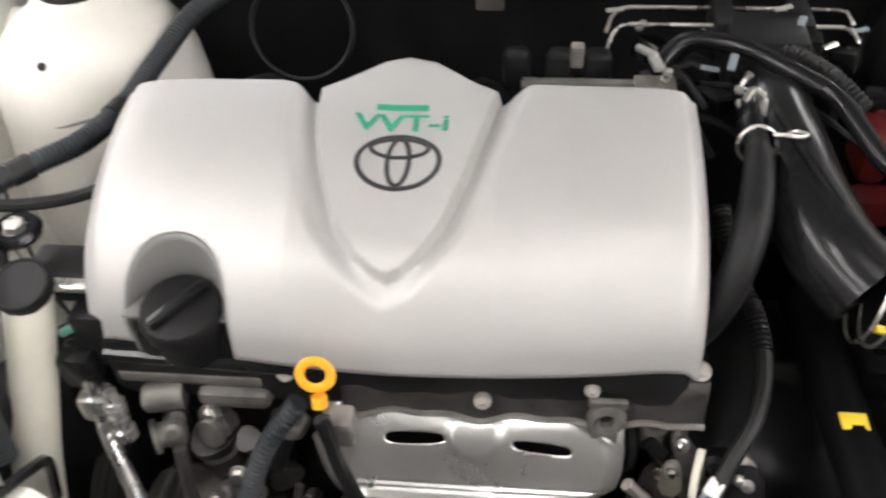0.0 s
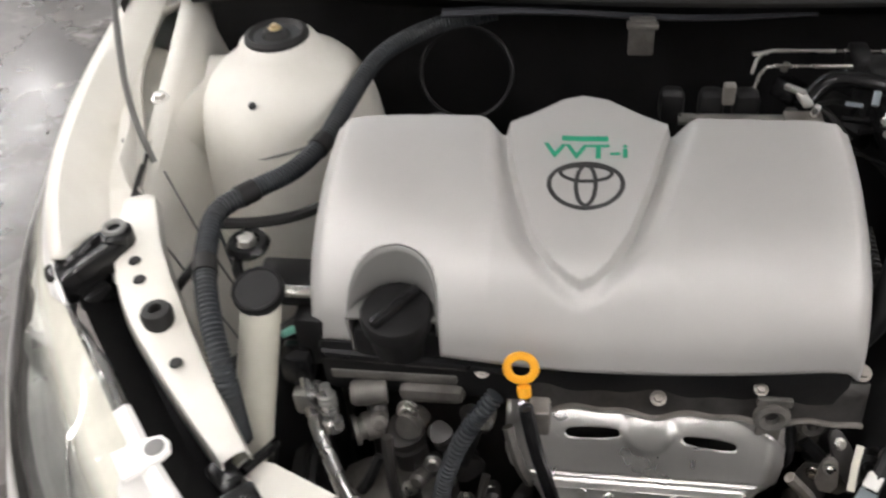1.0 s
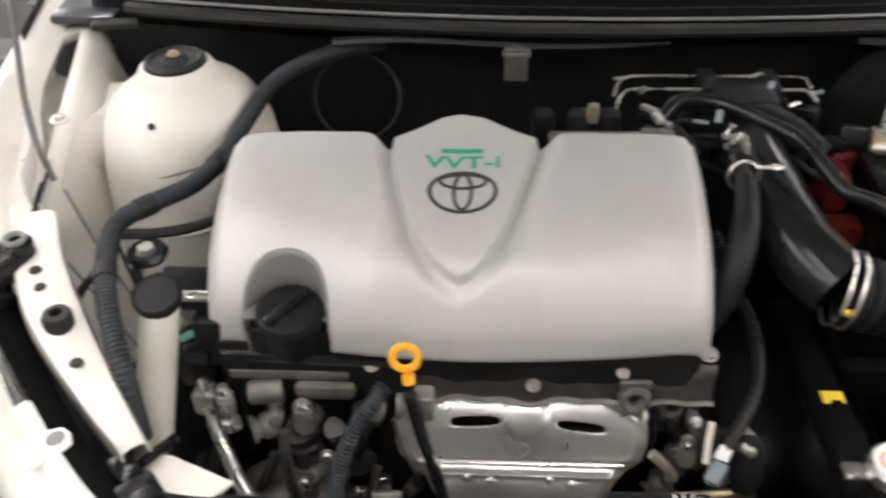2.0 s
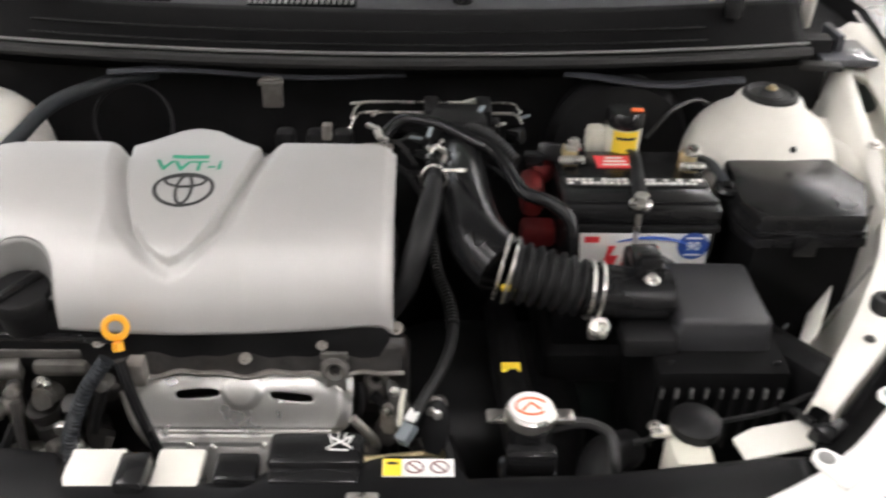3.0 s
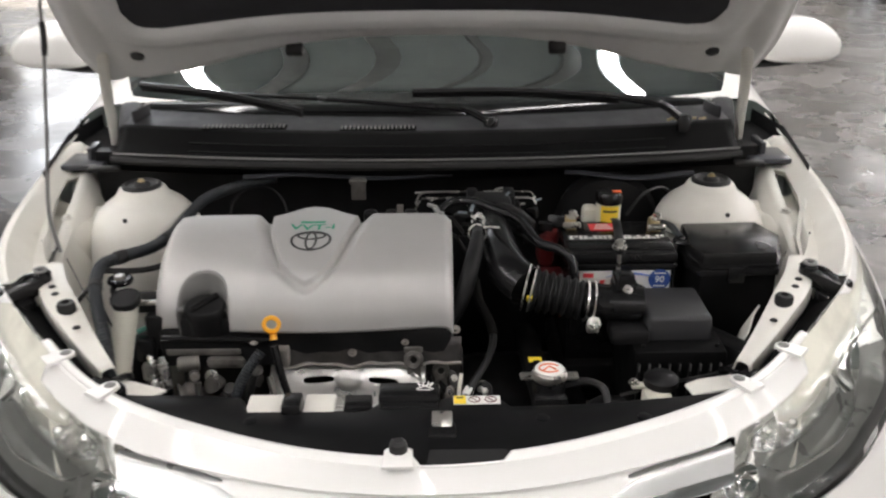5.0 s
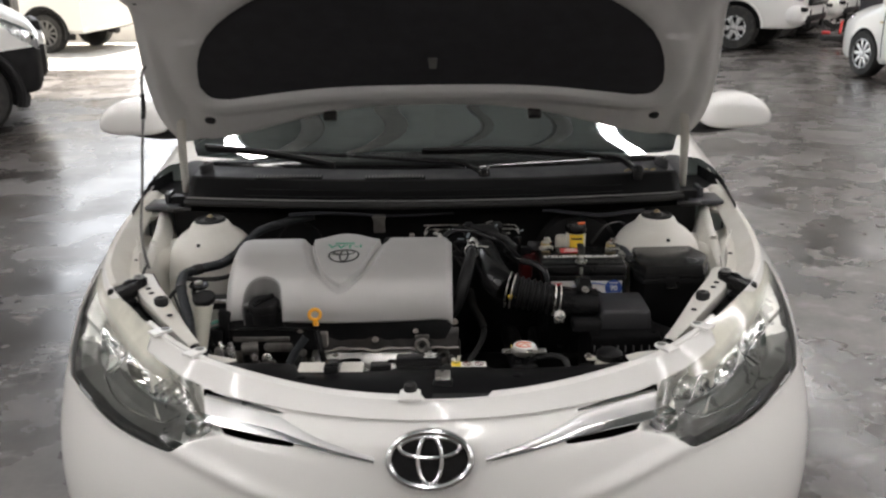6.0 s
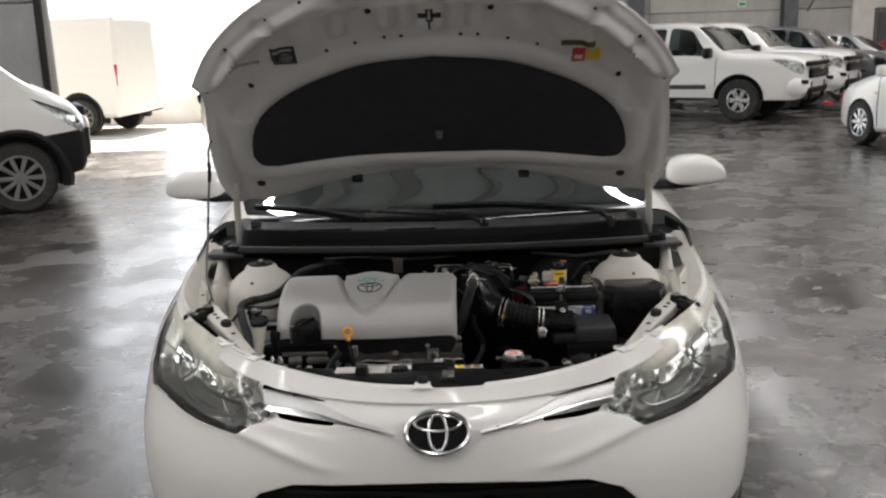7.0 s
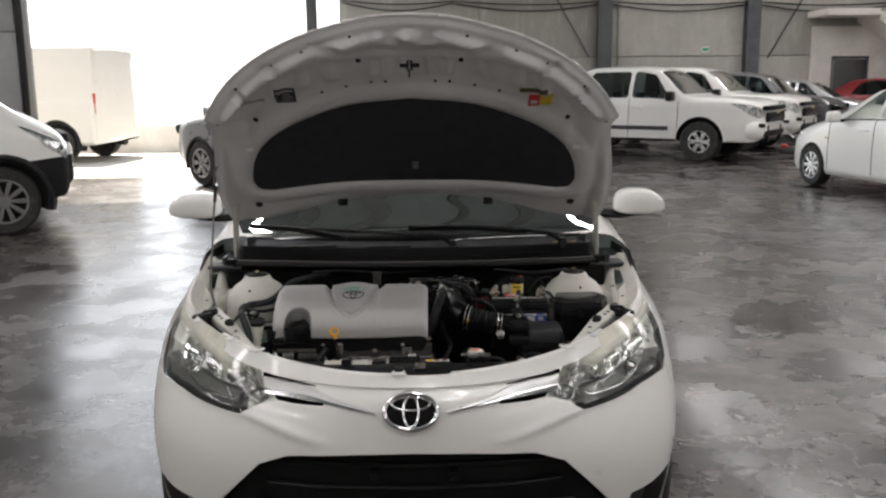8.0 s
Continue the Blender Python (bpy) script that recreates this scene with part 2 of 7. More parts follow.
REDPAINT = mat("red_car_paint", (0.22, 0.02, 0.025), 0.3, 0.1, 0.05, 4, 0.0, coat=0.7, rvar=0.05)
SCREEN = glass("windscreen_glass", (0.50, 0.60, 0.58), 0.0, 1.55)
DARKGLASS = glass("tinted_glass", (0.24, 0.28, 0.28), 0.0, 1.5)
LENS = hazed_lens("lamp_lens")
LAMPGLASS = glass("headlight_glass", (0.80, 0.82, 0.82), 0.02, 1.5)
SEATS = mat("grey_seat_cloth", (0.09, 0.088, 0.085), 0.9, 0, 0.2, 20, 0.5, 500)
FLOOR = worn_floor("polished_concrete")
YARD = concrete("yard_concrete", (0.52, 0.50, 0.46), (0.40, 0.38, 0.34), (0.62, 0.60, 0.57), (0.6, 0.9), 0.4)
HALL = concrete("bounce_wall", (0.50, 0.485, 0.465), (0.40, 0.385, 0.365), (0.58, 0.565, 0.55), (0.6, 0.9), 0.5)
WALLC = piece_mat("cast_wall_panel", (0.40, 0.385, 0.355))
WALLD = piece_mat("grey_wall_panel", (0.33, 0.335, 0.34), 0.2)
JOINT = mat("wall_core", (0.16, 0.155, 0.145), 0.85, 0, 0.15, 4, 0.3, 40)
PLASTER = concrete("white_plaster", (0.74, 0.72, 0.68), (0.60, 0.57, 0.53), (0.80, 0.79, 0.76), (0.7, 0.9), 0.6)
BEAM = mat("grey_steel_paint", (0.085, 0.09, 0.095), 0.5, 0.2, 0.2, 3, 0.15, 40)
PURLIN = mat("grey_purlin_paint", (0.17, 0.19, 0.19), 0.5, 0.2, 0.2, 3, 0.15, 40)
ROOFING = mat("roof_sheet", (0.34, 0.40, 0.40), 0.55, 0.3, 0.1, 2, 0.1, 20)
SKYGLOW = glow("skylight_sheet", (1.0, 0.958, 0.948), SKYLIGHT)


# ---- mesh tools ----
def spline(knots, vals, q):
    """Smooth interpolation of rows of values at the knots."""
    k, v, q = np.asarray(knots, float), np.asarray(vals, float), np.asarray(q, float)
    h = np.diff(k)
    s = np.diff(v, axis=0) / h[:, None]
    m = np.vstack([s[:1], (s[:-1] * h[1:, None] + s[1:] * h[:-1, None]) / (h[:-1] + h[1:])[:, None], s[-1:]])
    i = np.clip(np.searchsorted(k, q) - 1, 0, len(h) - 1)
    t = ((q - k[i]) / h[i])[..., None]
    H = h[i][..., None]
    return (2 * t**3 - 3 * t**2 + 1) * v[i] + (t**3 - 2 * t**2 + t) * H * m[i] + (-2 * t**3 + 3 * t**2) * v[i + 1] + (t**3 - t**2) * H * m[i + 1]


def mono(knots, vals, q):
    """Interpolation that never swings past its values."""
    k, v, q = np.asarray(knots, float), np.asarray(vals, float), np.asarray(q, float)
    h = np.diff(k)
    s = np.diff(v, axis=0) / h[:, None]
    a, b = s[:-1], s[1:]
    w1, w2 = (2 * h[1:] + h[:-1])[:, None], (h[1:] + 2 * h[:-1])[:, None]
    with np.errstate(divide="ignore", invalid="ignore"):
        c = np.where(a * b > 0, (w1 + w2) / (w1 / a + w2 / b), 0.0)
    m = np.vstack([s[:1], c, s[-1:]])
    i = np.clip(np.searchsorted(k, q) - 1, 0, len(h) - 1)
    t = ((q - k[i]) / h[i])[..., None]
    H = h[i][..., None]
    return (2 * t**3 - 3 * t**2 + 1) * v[i] + (t**3 - 2 * t**2 + t) * H * m[i] + (-2 * t**3 + 3 * t**2) * v[i + 1] + (t**3 - t**2) * H * m[i + 1]


def smooth(pts, n=24):
    """A flowing line through the points."""
    p = np.asarray(pts, float)
    k = np.concatenate([[0], np.cumsum(np.linalg.norm(np.diff(p, axis=0), axis=1) + 1e-6)])
    return spline(k, p, np.linspace(0, k[-1], n))


def step01(x):
    x = np.clip(x, 0, 1)
    return x * x * (3 - 2 * x)


class Shape:
    """Vertices and faces gathered for one mesh."""

    def __init__(self):
        self.v, self.f = [], []

    def add(self, v, f):
        o = len(self.v)
        self.v += [tuple(map(float, p)) for p in v]
        self.f += [tuple(i + o for i in q) for q in f]
        return self

    def bm(self, b, m=None):
        if m is not None:
            b.transform(m)
        b.verts.index_update()
        self.add([v.co for v in b.verts], [[v.index for v in f.verts] for f in b.faces])
        b.free()
        return self

    def box(self, c, s, bevel=0.0, m=None, seg=2, taper=1.0):
        """A block about c of size s; taper shrinks its top."""
        b = bmesh.new()
        bmesh.ops.create_cube(b, size=1)
        for v in b.verts:
            k = taper if v.co.z > 0 else 1
            v.co = Vector((v.co.x * s[0] * k, v.co.y * s[1] * k, v.co.z * s[2]))
        if bevel:
            bmesh.ops.bevel(b, geom=b.edges[:], offset=bevel, segments=seg, affect="EDGES", profile=0.5)
        return self.bm(b, Matrix.Translation(c) @ (m if m is not None else Matrix()))

    def tube(self, pts, r, n=10, closed=False, wave=0.0, pitch=0.008, flat=1.0):
        """A pipe along pts, with radius r or one radius a point; wave: the height of its corrugations."""
        p = np.asarray(pts, float)
        if wave:
            k = np.concatenate([[0], np.cumsum(np.linalg.norm(np.diff(p, axis=0), axis=1) + 1e-9)])
            m = max(8, int(k[-1] / pitch * 4))
            q = np.linspace(0, k[-1], m)
            rr = np.interp(q, k, np.broadcast_to(r, len(p))) + wave * np.where(np.arange(m) % 4 < 2, 1, -1)
            p, r = np.stack([np.interp(q, k, p[:, a]) for a in range(3)], 1), rr
        r = np.broadcast_to(r, len(p)).astype(float)
        d = np.gradient(p, axis=0)
        if closed:
            d = np.roll(p, -1, 0) - np.roll(p, 1, 0)
        d /= np.linalg.norm(d, axis=1)[:, None] + 1e-12
        a = np.cross(d[0], (0, 0, 1) if abs(d[0][2]) < 0.9 else (1, 0, 0))
        v = []
        for i in range(len(p)):
            a = a - d[i] * (a @ d[i])
            a /= np.linalg.norm(a) + 1e-12
            c = np.cross(d[i], a)
            for j in range(n):
                t = 2 * math.pi * j / n
                v.append(p[i] + r[i] * (math.cos(t) * a + math.sin(t) * c * flat))
        f = []
        for i in range(len(p) - (0 if closed else 1)):
            k = (i + 1) % len(p)
            for j in range(n):
                g = (j + 1) % n
                f.append((i * n + j, k * n + j, k * n + g, i * n + g))
        if not closed:
            f += [tuple(range(n)), tuple((len(p) - 1) * n + j for j in reversed(range(n)))]
        return self.add(v, f)

    def lathe(self, prof, m=None, n=24, wob=None, caps=True):
        """A turned form: (radius, height) pairs about the local z axis. wob(angle) scales the radius."""
        m = m if m is not None else Matrix()
        v = []
        for r, z in prof:
            for j in range(n):
                t = 2 * math.pi * j / n
                k = r * (wob(t, z) if wob else 1)
                v.append(m @ Vector((k * math.cos(t), k * math.sin(t), z)))
        f = [(i * n + j, i * n + (j + 1) % n, (i + 1) * n + (j + 1) % n, (i + 1) * n + j) for i in range(len(prof) - 1) for j in range(n)]
        if caps:
            f += [tuple(reversed(range(n))), tuple((len(prof) - 1) * n + j for j in range(n))]
        return self.add(v, f)

    def prism(self, poly, h, m=None, bevel=0.0):
        """A plate: the outline poly in the local xy plane, h thick upwards."""
        b = bmesh.new()
        lo = [b.verts.new((x, y, 0)) for x, y in poly]
        hi = [b.verts.new((x, y, h)) for x, y in poly]
        n = len(poly)
        b.faces.new(list(reversed(lo)))
        top = b.faces.new(hi)
        for i in range(n):
            b.faces.new((lo[i], lo[(i + 1) % n], hi[(i + 1) % n], hi[i]))
        bmesh.ops.recalc_face_normals(b, faces=b.faces[:])
        if bevel:
            bmesh.ops.bevel(b, geom=list(top.edges), offset=bevel, segments=2, affect="EDGES", profile=0.5)
        return self.bm(b, m)

    def grid(self, P, flip=False, close=False):
        """A skin over an array of points."""
        a, b = P.shape[:2]
        f = []
        for i in range(a - (0 if close else 1)):
            for j in range(b - 1):
                k = (i + 1) % a
                q = (i * b + j, k * b + j, k * b + j + 1, i * b + j + 1)
                f.append(q[::-1] if flip else q)
        return self.add(P.reshape(-1, 3), f)

    def mesh(self, name, sharp=38):
        me = bpy.data.meshes.new(name)
        me.from_pydata(self.v, [], self.f)
        me.validate()
        me.polygons.foreach_set("use_smooth", [True] * len(me.polygons))
        me.set_sharp_from_angle(angle=radians(sharp))
        me.update()
        return me


def poly_sdf(q, poly):
    """Signed distance to a closed outline, negative inside."""
    q = np.asarray(q, float)
    a = np.asarray(poly, float)
    b = np.roll(a, -1, 0)
    x, y = q[..., 0], q[..., 1]
    best, inside = np.full(x.shape, 1e9), np.zeros(x.shape, bool)
    for (ax, ay), (bx, by) in zip(a, b):
        ex, ey = bx - ax, by - ay
        t = np.clip(((x - ax) * ex + (y - ay) * ey) / (ex * ex + ey * ey + 1e-18), 0, 1)
        best = np.minimum(best, np.hypot(x - ax - t * ex, y - ay - t * ey))
        with np.errstate(divide="ignore", invalid="ignore"):
            inside ^= ((ay > y) != (by > y)) & (x < ex * (y - ay) / (by - ay if by != ay else 1e-18) + ax)
    return np.where(inside, -best, best)


def rounded(poly, k=6):
    """The outline with its corners eased."""
    p = np.asarray(poly, float)
    for _ in range(k // 2):
        nx = np.roll(p, -1, 0)
        p = np.stack([0.75 * p + 0.25 * nx, 0.25 * p + 0.75 * nx], 1).reshape(-1, 2)
    return [tuple(v) for v in p]


def sheet(fn, us, vs, cuts):
    """The skin fn(u, v) over a grid, cut along the outlines of cuts (label, distance function of (u, v)) so that each outline runs clean.
    Gives points and, by label, faces ("" for the rest)."""
    U, V = np.meshgrid(us, vs, indexing="ij")
    q = [tuple(p) for p in np.stack([U, V], -1).reshape(-1, 2)]
    b = len(vs)
    cell = min((us[-1] - us[0]) / (len(us) - 1), (vs[-1] - vs[0]) / (len(vs) - 1))
    rest = [(i * b + j, (i + 1) * b + j, (i + 1) * b + j + 1, i * b + j + 1) for i in range(len(us) - 1) for j in range(b - 1)]
    faces = {}
    for name, far in cuts:
        d = far(np.array(q))
        d = np.where(np.abs(d) < 0.04 * cell, 0.0, d).tolist()
        keep, taken, made = [], faces.setdefault(name, []), {}
        for f in rest:
            s = [d[i] for i in f]
            if max(s) <= 0:
                taken.append(f)
            elif min(s) >= 0:
                keep.append(f)
            else:
                inn, out = [], []
                for k, i in enumerate(f):
                    j = f[(k + 1) % len(f)]
                    if d[i] <= 0:
                        inn.append(i)
                    if d[i] >= 0:
                        out.append(i)
                    if d[i] * d[j] < 0:
                        e = (min(i, j), max(i, j))
                        if e not in made:
                            t = d[e[0]] / (d[e[0]] - d[e[1]])
                            made[e] = len(q)
                            q.append(tuple(a + t * (c - a) for a, c in zip(q[e[0]], q[e[1]])))
                        inn.append(made[e])
                        out.append(made[e])
                taken.append(tuple(inn))
                keep.append(tuple(out))
        rest = [f for f in keep if len(f) > 2]
        faces[name] = [f for f in taken if len(f) > 2]
    faces[""] = rest
    return fn(np.array(q)), faces


def cut_shape(P, faces, flip=False, shift=None):
    """A Shape of some faces of a sheet."""
    used = sorted({i for f in faces for i in f})
    at = {k: i for i, k in enumerate(used)}
    v = P[used] if shift is None else P[used] + shift(P[used])
    return Shape().add(v, [tuple(at[i] for i in (f[::-1] if flip else f)) for f in faces])


def thing(name, base, label, category, group="", kind=""):
    e = new(name)
    e.empty_display_size = 0.1
    e.location = base
    return tagged(e, label, category, group, kind)


def part(name, shape, material, parent=None, label="", thick=0.0, sharp=38):
    """Links a Shape, or a mesh, as ONE mesh object under a thing or a part."""
    me = shape.mesh(name, sharp) if isinstance(shape, Shape) else shape
    if not me.materials:
        me.materials.append(material)
    ob = new(name, me)
    if parent is not None:
        ob.parent = parent
        if parent.type == "EMPTY":
            ob.matrix_parent_inverse = Matrix.Translation(parent.location).inverted()
    if thick:
        s = ob.modifiers.new("thickness", "SOLIDIFY")
        s.thickness, s.offset = thick, -1
    if label:
        ob["label"] = label
    return ob


def solo(name, shape, material, label, category, group="", kind="", thick=0.0):
    return tagged(part(name, shape, material, None, "", thick), label, category, group, kind)


def axis(at, way, spin=0):
    """A pose whose local z points along way."""
    return Matrix.Translation(at) @ Vector(way).to_track_quat("Z", "Y").to_matrix().to_4x4() @ pose(0, 0, 0, 0, 0, spin)


def bolt(at, way=(0, 0, 1), r=0.008, h=0.007):
    return Shape().lathe([(r * 1.45, 0), (r * 1.45, h * 0.25), (r * 1.3, h * 0.32)], axis(at, way), 16).lathe([(r, h * 0.3), (r, h * 0.9), (r * 0.85, h)], axis(at, way), 6)


def text_shape(words, size, place):
    """Letters as a mesh, each point put through place(x, y)."""
    cu = bpy.data.curves.new("letters", "FONT")
    cu.offset = size * 0.02
    cu.body, cu.size, cu.align_x, cu.align_y, cu.resolution_u = words, size, "CENTER", "CENTER", 3
    ob = bpy.data.objects.new("letters", cu)
    me = bpy.data.meshes.new_from_object(ob)
    s = Shape().add([place(v.co.x, v.co.y) for v in me.vertices], [tuple(p.vertices) for p in me.polygons])
    bpy.data.objects.remove(ob)
    bpy.data.meshes.remove(me)
    return s


def ellipse(a, b, n=40, cx=0.0, cy=0.0):
    return [(cx + a * math.cos(2 * math.pi * i / n), cy + b * math.sin(2 * math.pi * i / n)) for i in range(n)]


# ---- the hall ----
ROOF_Z, BACK_Y, LEFT_Y, EDGE_X = 7.0, 25.0, 13.0, -2.7


def slab(name, lo, hi, material, label, category):
    c = [(a + b) / 2 for a, b in zip(lo, hi)]
    return solo(name, Shape().box(c, [b - a for a, b in zip(lo, hi)]), material, label, category, kind="structure")


slab("floor", (-16, -14, -0.3), (22, 26, 0.0), FLOOR, "polished grey concrete floor with dark stains and scuffs", "floor")
slab("ground", (-900, -900, -0.6), (900, 900, -0.305), YARD, "pale concrete ground round the hall", "ground")
# pale slab laid over the floor so the sunlit gateway reads brighter
slab("pale_gate_slab", (-20, 12.7, 0.0), (EDGE_X, 18.0, 0.006), YARD, "pale slab added so the gateway floor looks sunlit", "apron")
slab("yard", (-60, 26.0, -0.32), (60, 60, -0.02), YARD, "sunlit pale concrete yard", "yard")
# unseen walls close the hall, made pale to throw light on bonnet and bumper
slab("wall_south", (-16, -14.3, 0), (22, -14, ROOF_Z), HALL, "unseen wall behind the walk, pale to bounce light", "wall")
slab("wall_west", (-16.3, -14.3, 0), (-16, LEFT_Y, ROOF_Z), HALL, "unseen side wall, pale to bounce light", "wall")
slab("wall_east", (22, -14.3, 0), (22.3, BACK_Y, ROOF_Z), HALL, "unseen side wall, pale to bounce light", "wall")
wall_left = slab("wall_north_west", (-16, LEFT_Y + 0.06, 0), (-6.75, LEFT_Y + 0.3, ROOF_Z), JOINT, "grey cast concrete wall beside the open gateway", "wall")
wall_back = slab("wall_north", (EDGE_X, BACK_Y + 0.06, 0), (22, BACK_Y + 0.3, ROOF_Z), JOINT, "light grey concrete panel wall with dark steel posts", "wall")
yard_wall = slab("yard_wall", (-20, 18.0, -0.02), (EDGE_X - 0.05, 18.2, 0.62), PLASTER, "low pale yard wall in full daylight", "wall")


def roof():
    s = Shape()
    for x0, x1, y1 in ((-16.3, EDGE_X, LEFT_Y), (EDGE_X, 22.3, BACK_Y + 0.3)):
        n = int((x1 - x0) / 0.15)
        x = np.linspace(x0, x1, n)
        z = ROOF_Z + 0.25 + 0.02 * (np.arange(n) % 2)
        P = np.stack([np.stack([x, np.full(n, y), z], -1) for y in (-14.3, y1)], 1)
        s.grid(P)
    for y in np.arange(-13.6, 25, 3.2):
        x1 = 22 if y > LEFT_Y else 22
        x0 = EDGE_X if y > LEFT_Y else -16
        s.box(((x0 + x1) / 2, y, ROOF_Z + 0.03), (x1 - x0, 0.16, 0.34))
    solo("ceiling", s, ROOFING, "ribbed sheet roof on steel beams", "ceiling", kind="structure")
    for x, w in ((-11.5, .2), (-6.2, .2), (-3.4, .2), (-1.55, .24), (-.72, .22), (.50, .10), (1.32, .2), (3.4, .2), (9.6, .2), (14.6, .2)):
        y1 = LEFT_Y if x < EDGE_X else BACK_Y
        askew = -16 if -3 < x < 3 else 0
        solo("roof_purlin", Shape().box((x, 4.0 if askew else (y1 - 14) / 2, ROOF_Z - .25), (w, 12.0 if askew else y1 + 14, .16), .01, pose(0, 0, 0, 0, 0, -askew)), PURLIN, "grey steel purlin under the roof sheets", "roof beam", kind="structure")


roof()


def skylights():
    # the outer four strips are unseen, added and sized to light the hall
    for x, wide in ((-9.4, .46), (-2.36, .20), (1.98, .16), (7.2, .27), (12.2, .30), (17.2, .30)):
        y1 = 12.6 if x < EDGE_X else 24.0
        e = thing("ceiling_light_strip", (x, 0, ROOF_Z - 0.4), "long white translucent light strip under the roof", "ceiling light", "light strips under the roof")
        near = -3 < x < 3
        m, long = (pose(0, 0, 0, 0, 0, -12), 12.0) if near else (pose(0, 0, 0), y1 + 12.8)
        c = (x - 1.0, -0.4) if near else (x, (y1 - 13) / 2)
        part("frame", Shape().box((*c, ROOF_Z - 0.36), (wide + .06, long + .2, 0.06), 0, m), ROOFING, e)
        part("diffuser", Shape().box((*c, ROOF_Z - 0.40), (wide, long, 0.02), 0, m), SKYGLOW, e)


skylights()


def steel_post(x, y, z1, name="steel_post"):
    s = Shape()
    s.box((x, y, z1 / 2), (0.02, 0.30, z1)).box((x, y - 0.155, z1 / 2), (0.40, 0.02, z1)).box((x, y + 0.155, z1 / 2), (0.40, 0.02, z1))
    return solo(name, s, BEAM, "dark grey steel post against the concrete wall", "post", "steel posts")


POSTS = (5.10, 9.45, 13.8, 18.15)
for px in POSTS:
    steel_post(px, BACK_Y - 0.2, ROOF_Z)
solo("gate_post", Shape().box((EDGE_X + 0.1, 18.1, 3.5), (0.22, 0.22, 7.0), 0.01), BEAM, "dark steel post at the gateway edge", "post", "steel posts")
solo("gate_track", Shape().box((-6.72, LEFT_Y + 0.1, 3.5), (0.09, 0.34, 7.0), 0.015).box((-6.68, LEFT_Y - 0.02, 3.5), (0.05, 0.10, 7.0), 0.01), INK_K, "dark steel gate guide on the wall's end", "gate guide")


# ---- the car's nose ----
NOSE_S = (0.0, 0.25, 0.45, 0.6, 0.72, 0.85, 1.0)
NOSE = (
    ((0, .03, .20), (.26, .045, .20), (.50, .12, .20), (.66, .24, .20), (.76, .40, .20), (.80, .64, .20), (.81, 1.15, .20)),
    ((0, -.025, .38), (.27, -.005, .38), (.52, .07, .38), (.69, .20, .38), (.785, .37, .38), (.835, .62, .38), (.84, 1.15, .38)),
    ((0, -.04, .58), (.27, -.02, .58), (.52, .055, .58), (.69, .19, .59), (.79, .36, .60), (.845, .62, .60), (.85, 1.15, .60)),
    ((0, -.015, .715), (.265, .015, .715), (.495, .10, .72), (.65, .235, .735), (.76, .41, .755), (.82, .64, .775), (.838, 1.13, .79)),
    ((0, .053, .806), (.25, .098, .813), (.45, .172, .847), (.575, .300, .868), (.680, .44, .890), (.742, .64, .912), (.765, 1.12, .965)),
)
NOSE_W = np.array((0.0, 0.22, 0.5, 0.72, 1.0))


def nose(q):
    """The skin at (s, w): s from -1 to 1 round the nose, w from 0 at the bottom to 1 at the bonnet gap."""
    q = np.asarray(q, float)
    s, w = q[..., 0], q[..., 1]
    knots = (-NOSE_S[1],) + NOSE_S
    flat = np.stack([spline(knots, [(-r[1][0], *r[1][1:]), *r], np.abs(s)) for r in NOSE]).reshape(len(NOSE), -1, 3)
    w = w.reshape(-1)
    h = np.diff(NOSE_W)
    sl = np.diff(flat, axis=0) / h[:, None, None]
    m = np.concatenate([sl[:1], (sl[:-1] * h[1:, None, None] + sl[1:] * h[:-1, None, None]) / (h[:-1] + h[1:])[:, None, None], sl[-1:]])
    i = np.clip(np.searchsorted(NOSE_W, w) - 1, 0, len(h) - 1)
    j = np.arange(len(w))
    t = ((w - NOSE_W[i]) / h[i])[:, None]
    H = h[i][:, None]
    out = (2 * t**3 - 3 * t**2 + 1) * flat[i, j] + (t**3 - 2 * t**2 + t) * H * m[i, j] + (-2 * t**3 + 3 * t**2) * flat[i + 1, j] + (t**3 - t**2) * H * m[i + 1, j]
    out = out.reshape(q.shape[:-1] + (3,))
    out[..., 0] *= np.where(s < 0, -1, 1)
    return out


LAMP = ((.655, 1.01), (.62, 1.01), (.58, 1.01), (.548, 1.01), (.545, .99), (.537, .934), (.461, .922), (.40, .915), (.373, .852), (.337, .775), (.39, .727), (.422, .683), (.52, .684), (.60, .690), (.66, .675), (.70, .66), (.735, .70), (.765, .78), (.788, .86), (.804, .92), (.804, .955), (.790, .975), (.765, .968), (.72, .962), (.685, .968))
GRILLE = ((-.30, .54), (-.15, .557), (0, .562), (.15, .557), (.30, .54), (.36, .50), (.44, .34), (.50, .22), (.50, .06), (-.50, .06), (-.50, .22), (-.44, .34), (-.36, .50))
FOG = ((.745, .275), (.66, .285), (.525, .285), (.515, .10), (.74, .10))
SLOT_TOP = ((.392, .912), (.33, .896), (.250, .879), (.250, .868), (.30, .872), (.388, .884))
SLOT_LOW = ((.372, .806), (.30, .800), (.222, .786), (.222, .766), (.295, .764), (.340, .774))
BAR_S, BAR_HI, BAR_LO = (.090, .135, .193, .235, .255, .300, .384), (.749, .776, .812, .845, .861, .870, .879), (.738, .754, .775, .787, .790, .796, .799)


def sided(poly):
    """The distance to an outline and its mirror image."""
    return lambda q: poly_sdf(np.stack([np.abs(q[..., 0]), q[..., 1]], -1), poly)


